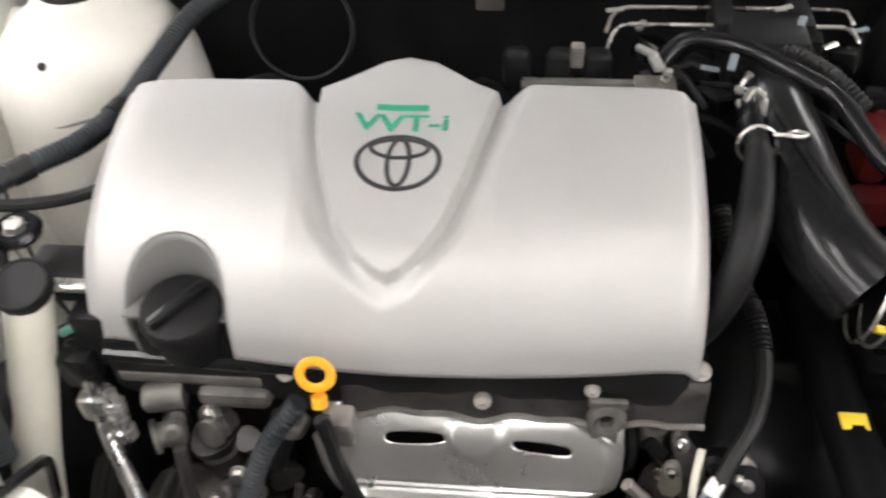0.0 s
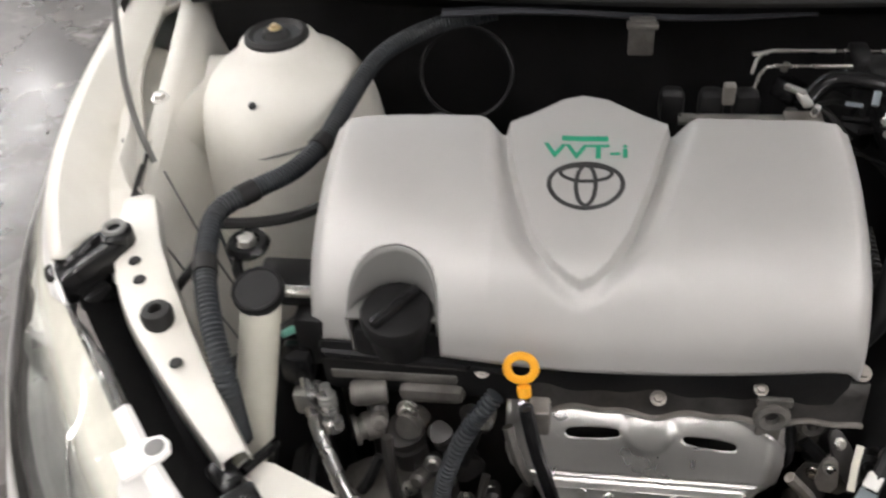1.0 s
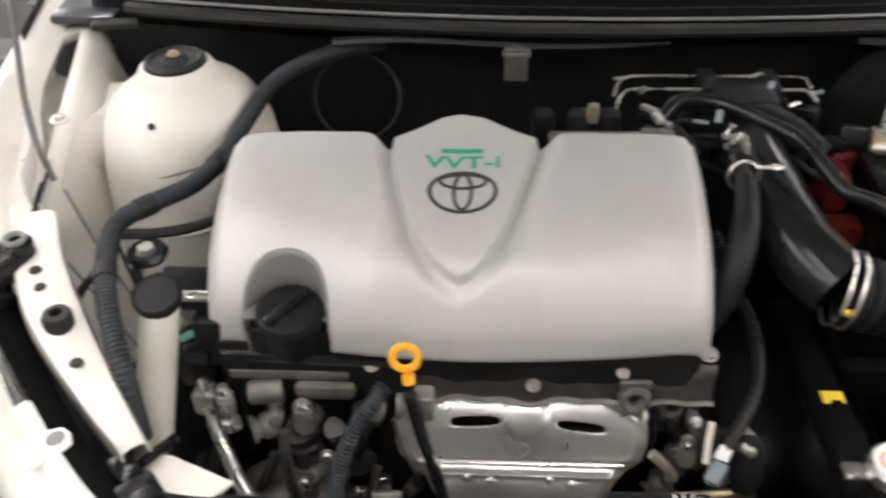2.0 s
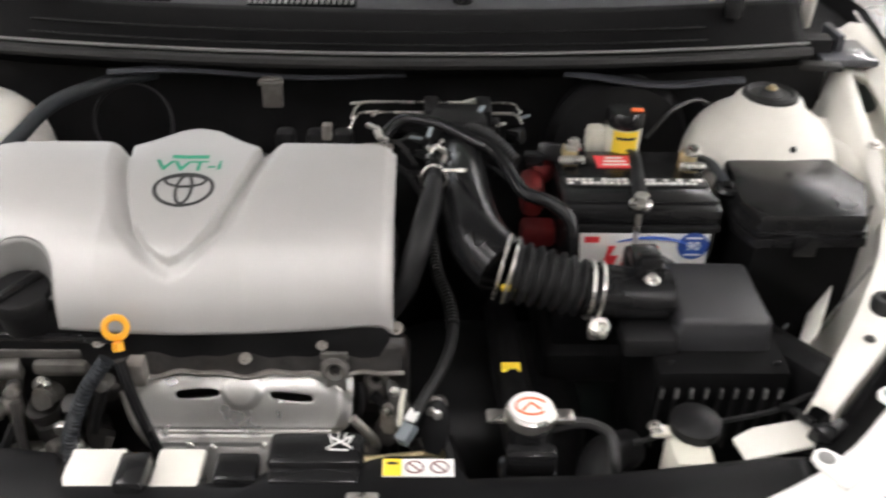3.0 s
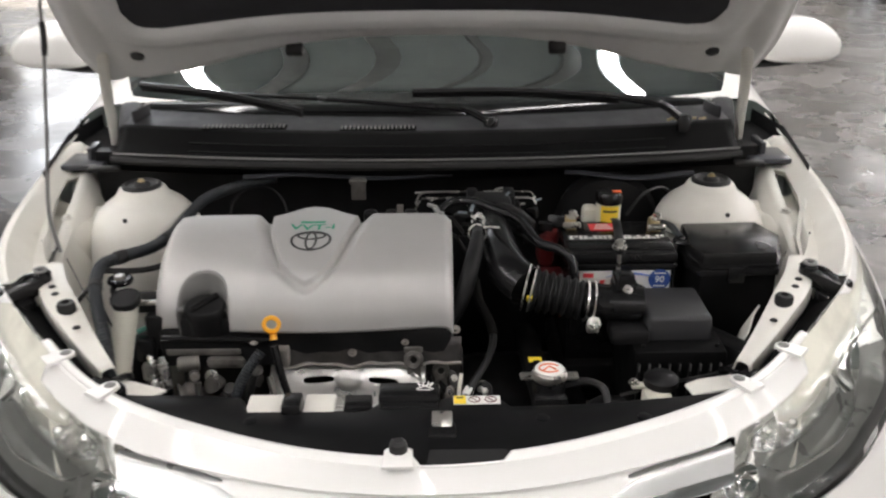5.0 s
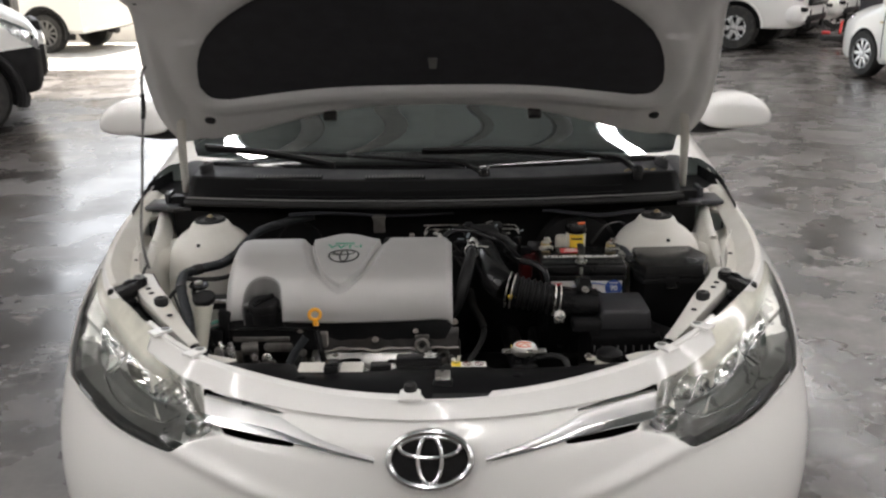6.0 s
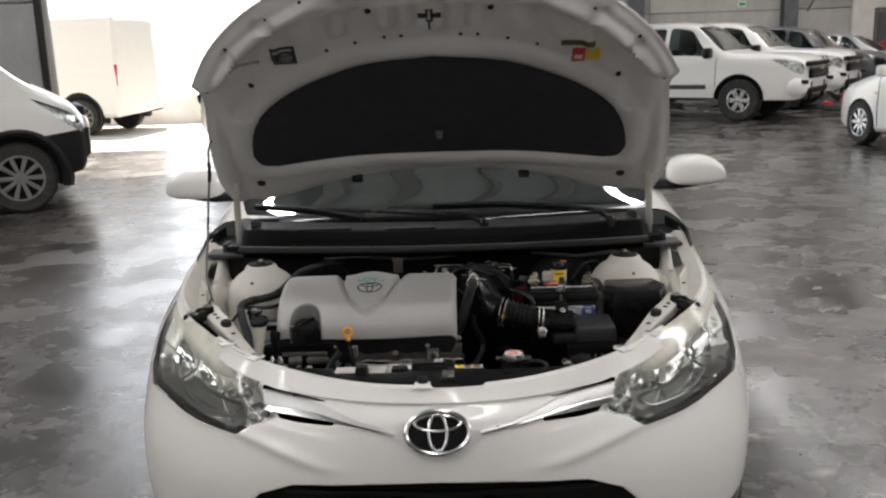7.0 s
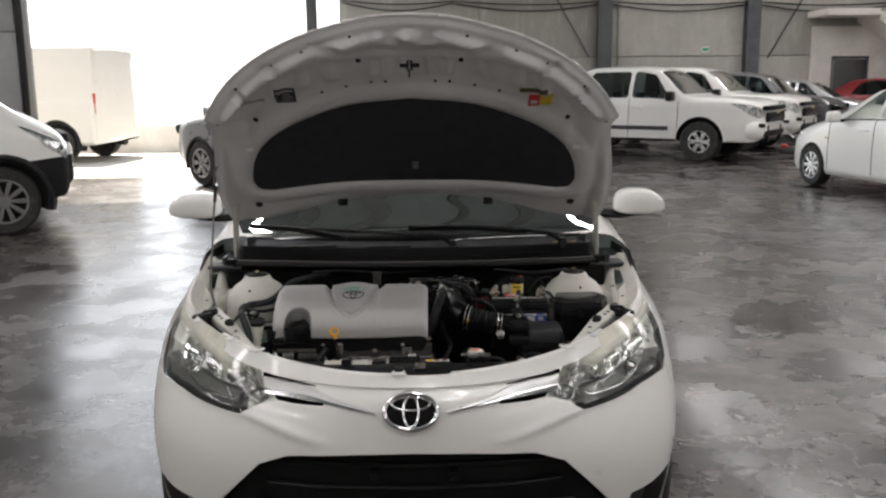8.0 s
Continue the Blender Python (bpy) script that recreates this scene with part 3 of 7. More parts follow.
def arch(q):
    P = nose(q)
    return np.maximum(np.hypot(P[..., 1] - 0.80, P[..., 2] - 0.31) - 0.345, 0.7 - np.abs(q[..., 0]))


car = thing("car", (0, 2.2, 0), "white small saloon car with its bonnet propped open", "car")


def lamp_relief(q):
    """How far the inside of a headlight lies behind its lens, in metres."""
    s, w = np.abs(q[..., 0]), q[..., 1]
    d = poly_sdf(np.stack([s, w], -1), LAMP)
    deep = .034 * step01(-d / .06)
    for cs, cw, rs, rw, k in BOWLS:
        r2 = ((s - cs) / rs) ** 2 + ((w - cw) / rw) ** 2
        deep = deep + np.where(r2 < 1, k * (1 - r2) + .0035 * np.abs(np.sin((s - cs) * 110)) * step01((1 - r2) * 4) * step01((w - cw + .03) / .02), 0)
    return deep + .006 * step01((.805 - w) / .02) * step01((s - .44) / .02) + .003


BOWLS = ((.520, .858, .092, .060, .026), (.395, .785, .034, .046, .022), (.664, .830, .050, .090, .026))


def lamp_interior(sgn, lamp):
    def skin(q):
        P = nose(q)
        k = lamp_relief(q)
        e = .012
        du = nose(q + [e, 0]) - nose(q - [e, 0])
        dv = nose(np.stack([q[..., 0], np.minimum(q[..., 1] + e, 1)], -1)) - nose(q - [0, e])
        n = np.cross(du, dv)
        n /= np.linalg.norm(n, axis=-1, keepdims=True)
        n *= np.where(n[..., 1:2] > 0, 1, -1)
        return P + n * k[..., None]

    cuts = [(f"bowl{i}", (lambda b: (lambda q: (np.sqrt(((np.abs(q[..., 0]) - b[0]) / b[2]) ** 2 + ((q[..., 1] - b[1]) / b[3]) ** 2) - 1) * b[2]))(b)) for i, b in enumerate(BOWLS)]
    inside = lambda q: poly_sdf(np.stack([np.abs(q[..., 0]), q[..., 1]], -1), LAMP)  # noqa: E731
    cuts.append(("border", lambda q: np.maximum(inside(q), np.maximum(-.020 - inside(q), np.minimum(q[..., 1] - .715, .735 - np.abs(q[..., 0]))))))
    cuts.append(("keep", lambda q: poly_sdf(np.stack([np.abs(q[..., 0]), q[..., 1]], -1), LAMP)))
    us = np.linspace(.33, .83, 150) * sgn
    P, F = sheet(skin, us, np.linspace(.66, 1.0, 90), cuts)
    shelf = [f for f in F["keep"] if P[list(f)].mean(0)[2] < .760 and abs(P[list(f)].mean(0)[0]) > .445]
    low = set(shelf)
    part("lamp_housing", cut_shape(P, [f for f in F["keep"] if f not in low], flip=sgn < 0), BEZEL, lamp, "bright reflective housing")
    part("lamp_border", cut_shape(P, F["border"], flip=sgn < 0), INK_K, lamp, "dark lower border of the lamp")
    part("lamp_shelf", cut_shape(P, shelf, flip=sgn < 0), LAMPGREY, lamp, "dark grey lower bezel")
    for i, nm in enumerate(("main_reflector", "signal_reflector", "side_reflector")):
        part(nm, cut_shape(P, F[f"bowl{i}"], flip=sgn < 0), REFLECTOR, lamp, "fluted chrome reflector bowl")
    q = np.linspace(0, 1, 24)
    rim = skin(np.stack([sgn * np.interp(q, (0, .2, .5, .8, 1), (.435, .475, .56, .645, .70)), np.interp(q, (0, .2, .5, .8, 1), (.795, .735, .722, .730, .79))], -1))
    part("shelf_rim", Shape().tube(rim, .0022, 6), DULL_CHROME, lamp, "thin bright rim line")
    for b, r in zip(BOWLS[:2], (.010, .007)):
        c = skin(np.array([[sgn * b[0], b[1]]]))[0]
        part("bulb", Shape().lathe([(r * 1.3, 0), (r, .012), (r, .028), (r * .5, .034)], axis(tuple(c), (sgn * .25, -1, .1)), 16), DULL_CHROME, lamp)


def car_nose():
    def skin(q):
        P = nose(q)
        s, w = np.abs(q[..., 0]), q[..., 1]
        under = step01((.905 - w) / .016) * (1 - step01((.885 - w) / .10)) * (1 - step01((s - .33) / .06))
        flank = np.exp(-((w - .60 - .10 * step01((s - .2) / .25)) / .022) ** 2) * step01((s - .18) / .1) * (1 - step01((s - .72) / .1))
        P[..., 1] += .010 * under - .0075 * flank
        return P

    us, vs = np.linspace(-1, 1, 241), np.linspace(0, 1, 141)
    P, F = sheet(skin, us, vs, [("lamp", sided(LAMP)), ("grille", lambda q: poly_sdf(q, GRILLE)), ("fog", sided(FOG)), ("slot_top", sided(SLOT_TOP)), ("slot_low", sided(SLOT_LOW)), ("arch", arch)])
    mid = lambda f: np.mean([P[i] for i in f], axis=0)  # noqa: E731
    seam = lambda p: p[1] < 0.36 + 0.25 * (0.86 - p[2])  # noqa: E731
    whole = F[""]
    bumper = [f for f in whole if seam(mid(f))]
    part("front_bumper", cut_shape(P, bumper), WHITE, car, "glossy white bumper skin", thick=0.003)
    for sgn in (-1, 1):
        part("front_fender", cut_shape(P, [f for f in whole if not seam(mid(f)) and mid(f)[0] * sgn > 0]), WHITE, car, "glossy white front fender", thick=0.003)
    # the turned-in lip along the bonnet gap
    s = np.linspace(-0.46, 0.46, 90)
    top = skin(np.stack([s, np.ones_like(s)], -1))
    cutout = np.interp(top[:, 0], (-.012, -.006, .098, .104), (0, 1, 1, 0))[:, None] * np.array([0, -.012, -.006])
    rows = [top + cutout * .2, top + [0, 0.010, 0.003] + cutout, top + [0, 0.018, 0.0] + cutout, top + [0, 0.020, -0.03] + cutout]
    part("bumper_lip", Shape().grid(np.stack(rows, 1), flip=True), WHITE, car)
    # recesses: each opening gets walls that run back and a dark floor
    back = lambda k: (lambda v: np.stack([-v[:, 0] * 0.06, np.full(len(v), k), np.zeros(len(v))], -1))  # noqa: E731
    part("lower_grille_back", cut_shape(P, F["grille"], shift=back(0.07)), BLACK, car, "black lower grille")
    for k, z in enumerate((0.565, 0.50, 0.435, 0.37)):
        wd = 0.36 + 0.045 * k
        x = np.linspace(-wd, wd, 25)
        y = np.interp(np.abs(x), (0, .27, .52), (-0.005, .015, .085)) + 0.02
        part("grille_slat", Shape().tube(np.stack([x, y, np.full(25, z)], -1), 0.008, 6), BLACK, car)
    for x in (-0.10, 0.11):
        part("plate_bracket", Shape().box((x, 0.005, 0.545), (0.022, 0.04, 0.03), 0.003), BLACK_SM, car)
    for sgn in (-1, 1):
        side = lambda name: [f for f in F[name] if mid(f)[0] * sgn > 0]  # noqa: E731
        part("fog_pocket", cut_shape(P, side("fog"), shift=back(0.05)), BLACK, car, "black fog lamp pocket")
        for gap in ("slot_top", "slot_low"):
            part("grille_slot", cut_shape(P, side(gap), shift=back(0.024)), BLACK, car, "narrow black slot beside the grille bar")
        # the bright bar from the lamp towards the badge: satin above, polished along its lower edge
        sl = np.linspace(.090, .384, 60)
        lo, hi = (skin(np.stack([sgn * np.minimum(sl, lim), np.interp(sl, BAR_S, k)], -1)) for k, lim in ((BAR_LO, .368), (BAR_HI, .384)))
        mix = lambda k, y, z=0.0: lo * (1 - k) + hi * k + [0, y, z]  # noqa: E731
        rows = [mix(0, .016), mix(0, -.004), mix(.08, -.0075), mix(.30, -.0075), mix(.40, -.0045), mix(.92, -.003), mix(1.0, .0), mix(1.0, .016)]
        bar = part("grille_bar", Shape().grid(np.stack(rows[4:], 1), flip=sgn > 0), SATIN_BAR, car, "satin silver grille bar")
        part("bar_edge", Shape().grid(np.stack(rows[:5], 1), flip=sgn > 0), DULL_CHROME, bar, "polished chrome lower edge")
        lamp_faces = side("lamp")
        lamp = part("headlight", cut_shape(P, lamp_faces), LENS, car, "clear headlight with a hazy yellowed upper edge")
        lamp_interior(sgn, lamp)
    # badge: an oval ring with two ovals inside, on a black ground
    m = axis((0, -0.012, 0.728), (0, -1, 0.42))
    badge = part("badge", Shape().prism(ellipse(0.070, 0.047), 0.012, m @ pose(0, 0, -0.004)), BLACK_SM, car, "black oval badge with chrome rings")
    for name, a, b, cy, r in (("outer_ring", 0.069, 0.046, 0, 0.0065), ("cross_ring", 0.050, 0.017, 0.020, 0.0042), ("upright_ring", 0.020, 0.040, 0, 0.0042)):
        pts = [m @ Vector((x, y, 0.009)) for x, y in ellipse(a, b, 48, 0, cy)]
        part(name, Shape().tube([tuple(p) for p in pts], r, 8, True), DULL_CHROME, badge)
    # inner liner that shuts the nose off from the road
    s = np.linspace(-1, 1, 60)
    lo, hi = nose(np.stack([s, np.full(60, 0.0)], -1)) * [0.94, 1, 1] + [0, 0.09, 0.02], nose(np.stack([s, np.full(60, 0.60)], -1)) * [0.92, 1, 1] + [0, 0.13, 0]
    part("nose_liner", Shape().grid(np.stack([lo, hi], 1)), BLACK, car)


car_nose()

# ---- the bonnet ----
HO, HD, HN = np.array((0, .875, 1.178)), np.array((0, -.738, .675)), np.array((0, .675, .738))
HOOD_FRONT = ((0, .846), (.10, .838), (.187, .814), (.345, .748), (.49, .642), (.585, .528), (.640, .43))
HOOD_SIDE = ((.640, .43), (.624, .400), (.630, .33), (.645, .25), (.668, .1), (.672, -.06), (.655, -.13))
HOOD_REAR = ((.655, -.13), (.56, -.125), (.475, -.105), (.36, -.06), (.269, -.03), (.15, -.006), (0, 0))


def outline(*runs):
    """Half an outline from flowing runs, and its mirror image."""
    half = [tuple(p) for r in runs for p in smooth(np.array(r), 16)[:-1]] + [runs[-1][-1]]
    return half + [(-x, t) for x, t in half[-2:0:-1]]


HOOD = outline(HOOD_FRONT, HOOD_SIDE, HOOD_REAR)
PAD_HALF = ((0, .525), (.21, .494), (.30, .455), (.395, .40), (.487, .31), (.535, .20), (.548, .12), (.53, .075), (.49, .066), (.256, .098), (0, .103))
PAD = outline(PAD_HALF[:7], PAD_HALF[6:9], PAD_HALF[8:])


def hood_at(q, lift):
    """A point of the bonnet: x across, t up the slope, lift out of its plane towards the engine."""
    x, t = q[..., 0], q[..., 1]
    camber = -0.045 * x * x - 0.05 * np.clip(t - 0.55, 0, 1) ** 2 * 1.2
    return np.stack([x, HO[1] + t * HD[1], HO[2] + t * HD[2]], -1) + (camber - lift)[..., None] * HN


def hood_relief(q):
    x, t = q[..., 0], q[..., 1]
    d, p = poly_sdf(q, HOOD), poly_sdf(q, PAD)
    h = -0.016 * step01((d + 0.030) / 0.026)  # the edge turns back to the outer skin
    h = h + 0.012 * step01((p + 0.012) / 0.03) - 0.010 * step01((p - 0.035) / 0.035) * (1 - 0.0 * x)
    ring = np.where(t > 0.30, d + 0.105 + 0.012 * np.cos(26 * x), 1.0)
    h = h - 0.009 * np.exp(-(ring / 0.020) ** 2)
    ring2 = np.where(t > 0.30, d + 0.062, 1.0)
    h = h + 0.008 * np.exp(-(ring2 / 0.012) ** 2) * (0.55 + 0.45 * np.cos(38 * x + 0.5))
    arc = t - (.706 - .33 * x * x - 1.6 * x ** 4)
    h = h + .020 * step01(arc / .012) * step01((-d - .035) / .02) * step01((t - .42) / .06)
    for c, w, k in ((.0, .024, 1.0), (.062, .014, .8), (.105, .012, .8), (.225, .020, .9), (.315, .016, .7), (.395, .016, .7)):
        h = h + .016 * k * np.exp(-((np.abs(x) - c) / w) ** 4) * step01((arc + .085) / .02) * (1 - step01((arc + .012) / .02))
    for c, w, tt in ((.05, .03, .785), (.235, .045, .735), (.40, .03, .655), (.50, .022, .55)):
        h = h - .013 * np.exp(-((np.abs(x) - c) / w) ** 4 - ((t - tt) / .016) ** 4)
    side = np.where(t < 0.42, np.abs(x) - 0.60, 1.0)
    h = h - 0.008 * np.exp(-(side / 0.018) ** 2)
    h = h - 0.006 * np.exp(-(((np.abs(x) - 0.25) / 0.035) ** 2 + ((t - 0.70) / 0.02) ** 2))
    h = h + 0.004 * np.exp(-(((np.abs(x) - 0.19) / 0.02) ** 2 + ((t - 0.645) / 0.012) ** 2))
    return h


def bonnet():
    us, vs = np.linspace(-0.70, 0.70, 181), np.linspace(-0.16, 0.90, 141)
    out = lambda q: poly_sdf(q, HOOD)  # noqa: E731
    keep = ("keep", out)
    P, F = sheet(lambda q: hood_at(q, 0.022 - hood_relief(q) * -1 - 0.022), us, vs, [("pad", lambda q: poly_sdf(q, PAD)), keep])
    hood = part("hood", cut_shape(P, F["keep"] + F["pad"], flip=True), WHITE_HOOD, car, "raised white bonnet, its bare pressed inner panel showing", thick=0.002)
    skin = lambda q: hood_at(q, -0.034 + 0.017 * step01((poly_sdf(q, HOOD) + 0.05) / 0.05))  # noqa: E731
    P, F = sheet(skin, us, vs, [keep])
    part("outer_skin", cut_shape(P, F["keep"]), WHITE, hood, "glossy white outer skin", thick=0.0015)
    P, F = sheet(lambda q: hood_at(q, hood_relief(q) + 0.004 + 0.004 * step01(-poly_sdf(q, PAD) / 0.05)), us, vs, [("pad", lambda q: poly_sdf(q, [(0.985 * x, 0.30 + (t - 0.30) * 0.975) for x, t in PAD]))])
    part("insulation_pad", cut_shape(P, F["pad"], flip=True), FABRIC, hood, "black felt insulation pad")

    def spot(x, t, lift=0.0):
        q = np.array([[x, t]])
        return Vector(hood_at(q, hood_relief(q) + lift)[0])

    face = -Vector(HN)
    # black discs set on the panel to look like dark holes
    for x, t in ((.161, .780), (.30, .725), (.392, .672), (.512, .577), (.146, .683), (.189, .577), (.115, .593), (.263, .554), (.073, .595), (.478, .435), (.601, .415)):
        for sgn in (-1, 1):
            r = 0.0075 if t in (.683, .435) else 0.0045
            part("panel_hole_disc", Shape().lathe([(r * 1.2, 0), (r * 1.1, 0.002), (r, 0.0035), (r * 0.5, 0.004)], axis(spot(sgn * x, t), face), 12), RUBBER, hood)
    for sgn in (-1, 1):
        part("hood_stop", Shape().box((0, 0, 0), (0.034, 0.018, 0.024), 0.005, axis((sgn * 0.252, 0.872, 1.163), face)), RUBBER, hood, "black rubber stop")
        # dark disc in place of the open corner hole
        part("corner_hole_disc", Shape().lathe([(0.013, 0), (0.012, 0.004), (0.008, 0.006)], axis((sgn * .53, .80, 1.168), face), 14), RUBBER, hood)
        # hinge arm from the bonnet corner down to the scuttle
        arm = smooth([(sgn * 0.618, 0.868, 1.168), (sgn * 0.635, 0.905, 1.10), (sgn * 0.645, 0.935, 1.02), (sgn * 0.650, 0.95, 0.955)], 14)
        part("hinge_arm", Shape().tube(arm, np.linspace(0.012, 0.009, 14), 8, flat=0.45), WHITE_IN, hood, "white pressed hinge arm")
    clip = Shape().prism([(-.011, -.018), (.011, -.018), (.008, .018), (-.008, .018)], 0.004, axis(spot(0.005, .197, 0.009), face, 180), 0.001)
    part("pad_clip", clip, SILVER_DK, hood, "grey plastic clip")
    m = axis(spot(0, .677), face)
    latch = part("latch_plate", Shape().prism([(-.028, -.007), (-.009, -.007), (-.009, -.020), (.009, -.020), (.009, -.007), (.028, -.007), (.028, .007), (.009, .007), (.009, .020), (-.009, .020), (-.009, .007), (-.028, .007)], 0.003, m, 0.001), INK_K, hood, "dark striker plate")
    part("striker", Shape().tube([tuple(m @ Vector(p)) for p in ((0, .016, 0), (0, .016, .03), (0, -.010, .034), (0, -.016, .0))], 0.0035, 8), CHROME, latch, "chrome striker loop")

    def sticker(name, x0, t0, x1, t1, material, label, lift=0.0045, parent=hood, n=6):
        xs, ts = np.linspace(x0, x1, n), np.linspace(t0, t1, n)
        q = np.stack(np.meshgrid(xs, ts, indexing="ij"), -1)
        return part(name, Shape().grid(hood_at(q, hood_relief(q) + lift), flip=True), material, parent, label, thick=0.0004)

    s1 = sticker("label", -.402, .515, -.342, .578, INK_K, "dark grey printed label with light bars")
    for k, (a, b, h) in enumerate(((-.396, -.348, .009), (-.380, -.356, .003), (-.392, -.352, .003), (-.392, -.352, .003), (-.392, -.358, .003))):
        y = (.562, .550, .540, .532, .524)[k]
        sticker("text_bar", a, y, b, y + h, SILVERPAINT, "", 0.0055, s1)
    sticker("faint_label", -.51, .515, -.44, .526, SILVER, "faint grey printed strip")
    sticker("label", .322, .550, .405, .568, INK_BR, "brown printed strip")
    s2 = sticker("label", .352, .492, .385, .540, INK_R, "red warning label")
    sticker("text_bar", .358, .50, .379, .515, PAPER, "", 0.0055, s2)
    sticker("label", .387, .497, .424, .540, INK_Y, "yellow warning label")
    # the prop rod on the -x side
    rod = smooth([(-.648, .600, .862), (-.660, .612, .90), (-.662, .66, 1.05), (-.655, .70, 1.20), (-.640, .725, 1.31), (-.612, .722, 1.318)], 30)
    part("prop_rod", Shape().tube(rod, 0.0035, 8), SILVER_DK, car, "thin grey steel prop rod")
    part("rod_grip", Shape().tube(rod[20:24], 0.0055, 8), RUBBER, car)


bonnet()


# ---- vehicles: a skin lofted over stations along the length ----
SECTION_V = (0, .06, .25, .45, .54, .72, .87, .93, 1.0)


def loft(stations):
    st = np.array(sorted(stations), float)

    def at(q):
        q = np.asarray(q, float)
        zl, zb, hw, zt, ht = np.moveaxis(mono(st[:, 0], st[:, 1:], np.clip(q[..., 0], st[0, 0], st[-1, 0])), -1, 0)
        k = np.minimum(1, np.abs(zt - zb) / 0.3)
        y = np.stack([hw * .93, hw * .985, hw, hw * .985, hw * .955, (hw * .95 + ht) / 2 + .012 * k, ht, ht - .07, 0 * ht], -1)
        z = np.stack([zl, zl + .05, zl + (zb - zl) * .45, zb - .07, zb, (zb + zt) / 2, zt - .045 * k, zt - .010 * k, zt + .012], -1)
        v = np.abs(q[..., 1])
        kn = np.array(SECTION_V)
        i = np.clip(np.searchsorted(kn, v) - 1, 0, len(kn) - 2)
        t = (v - kn[i]) / (kn[i + 1] - kn[i])
        t = np.clip(t, 0, 1)
        pick = lambda a, o: np.take_along_axis(a, (i + o)[..., None], -1)[..., 0]  # noqa: E731
        yy, zz = pick(y, 0) * (1 - t) + pick(y, 1) * t, pick(z, 0) * (1 - t) + pick(z, 1) * t
        return np.stack([q[..., 0], yy * np.where(q[..., 1] < 0, -1, 1), zz], -1)

    return at


def wheel(parent, at, r, width, side, tf, rim=RIM, spokes=5, cover=0.64, wall=1.0):
    """A road wheel; side: +1 or -1 along the local y axis."""
    m = tf @ Matrix.Translation(at) @ pose(0, 0, 0, -90 * side)
    w = width / 2
    tyre = part("wheel", Shape().lathe([(r * .62, -w), (r * .9, -w), (r * .98, -w * .75), (r, -w * .4), (r, w * .4), (r * .98, w * .75), (r * .9, w), (r * .66, w * .98), (r * .62, w * .8), (r * .62, -w)], m, 36), TYRE, parent, "black tyre on a silver wheel")
    if wall < 1:
        part("sidewall", Shape().lathe([(r * .66, w * .985), (r * .66 * wall, w * .96), (r * .60 * wall, w * .8)], m, 36, caps=False), TYRE, tyre)
    r = r * wall
    part("rim", Shape().lathe([(r * .64, w * .95), (r * .60, w * .9), (r * .57, w * .4), (r * .55, w * .3), (r * .02, w * .25)], m, 30, caps=False), BLACK, tyre)
    part("rim_lip", Shape().tube([tuple(m @ Vector((r * .615 * math.cos(a), r * .615 * math.sin(a), w * .93))) for a in np.linspace(0, 2 * math.pi, 30, endpoint=False)], r * .035, 6, True), rim, tyre)
    for k in range(spokes):
        a = 2 * math.pi * k / spokes
        ca, sa = math.cos(a), math.sin(a)
        wd = 0.55 / spokes * cover / 0.64
        poly = [(r * .12, -r * wd * .7), (r * .58, -r * wd), (r * .58, r * wd), (r * .12, r * wd * .7)]
        part("spoke", Shape().prism([(x * ca - y * sa, x * sa + y * ca) for x, y in poly], w * .2, m @ pose(0, 0, w * .68), w * .06), rim, tyre)
    part("hub_cap", Shape().lathe([(r * .16, w * .7), (r * .15, w * .95), (r * .06, w * 1.0)], m, 16), rim, tyre)


def eased(o, k=.06):
    """An outline with its corners just broken."""
    out = []
    for i, p in enumerate(o):
        a, b = o[i - 1], o[(i + 1) % len(o)]
        out += [tuple(p[j] + (a[j] - p[j]) * k for j in (0, 1)), tuple(p[j] + (b[j] - p[j]) * k for j in (0, 1))]
    return out


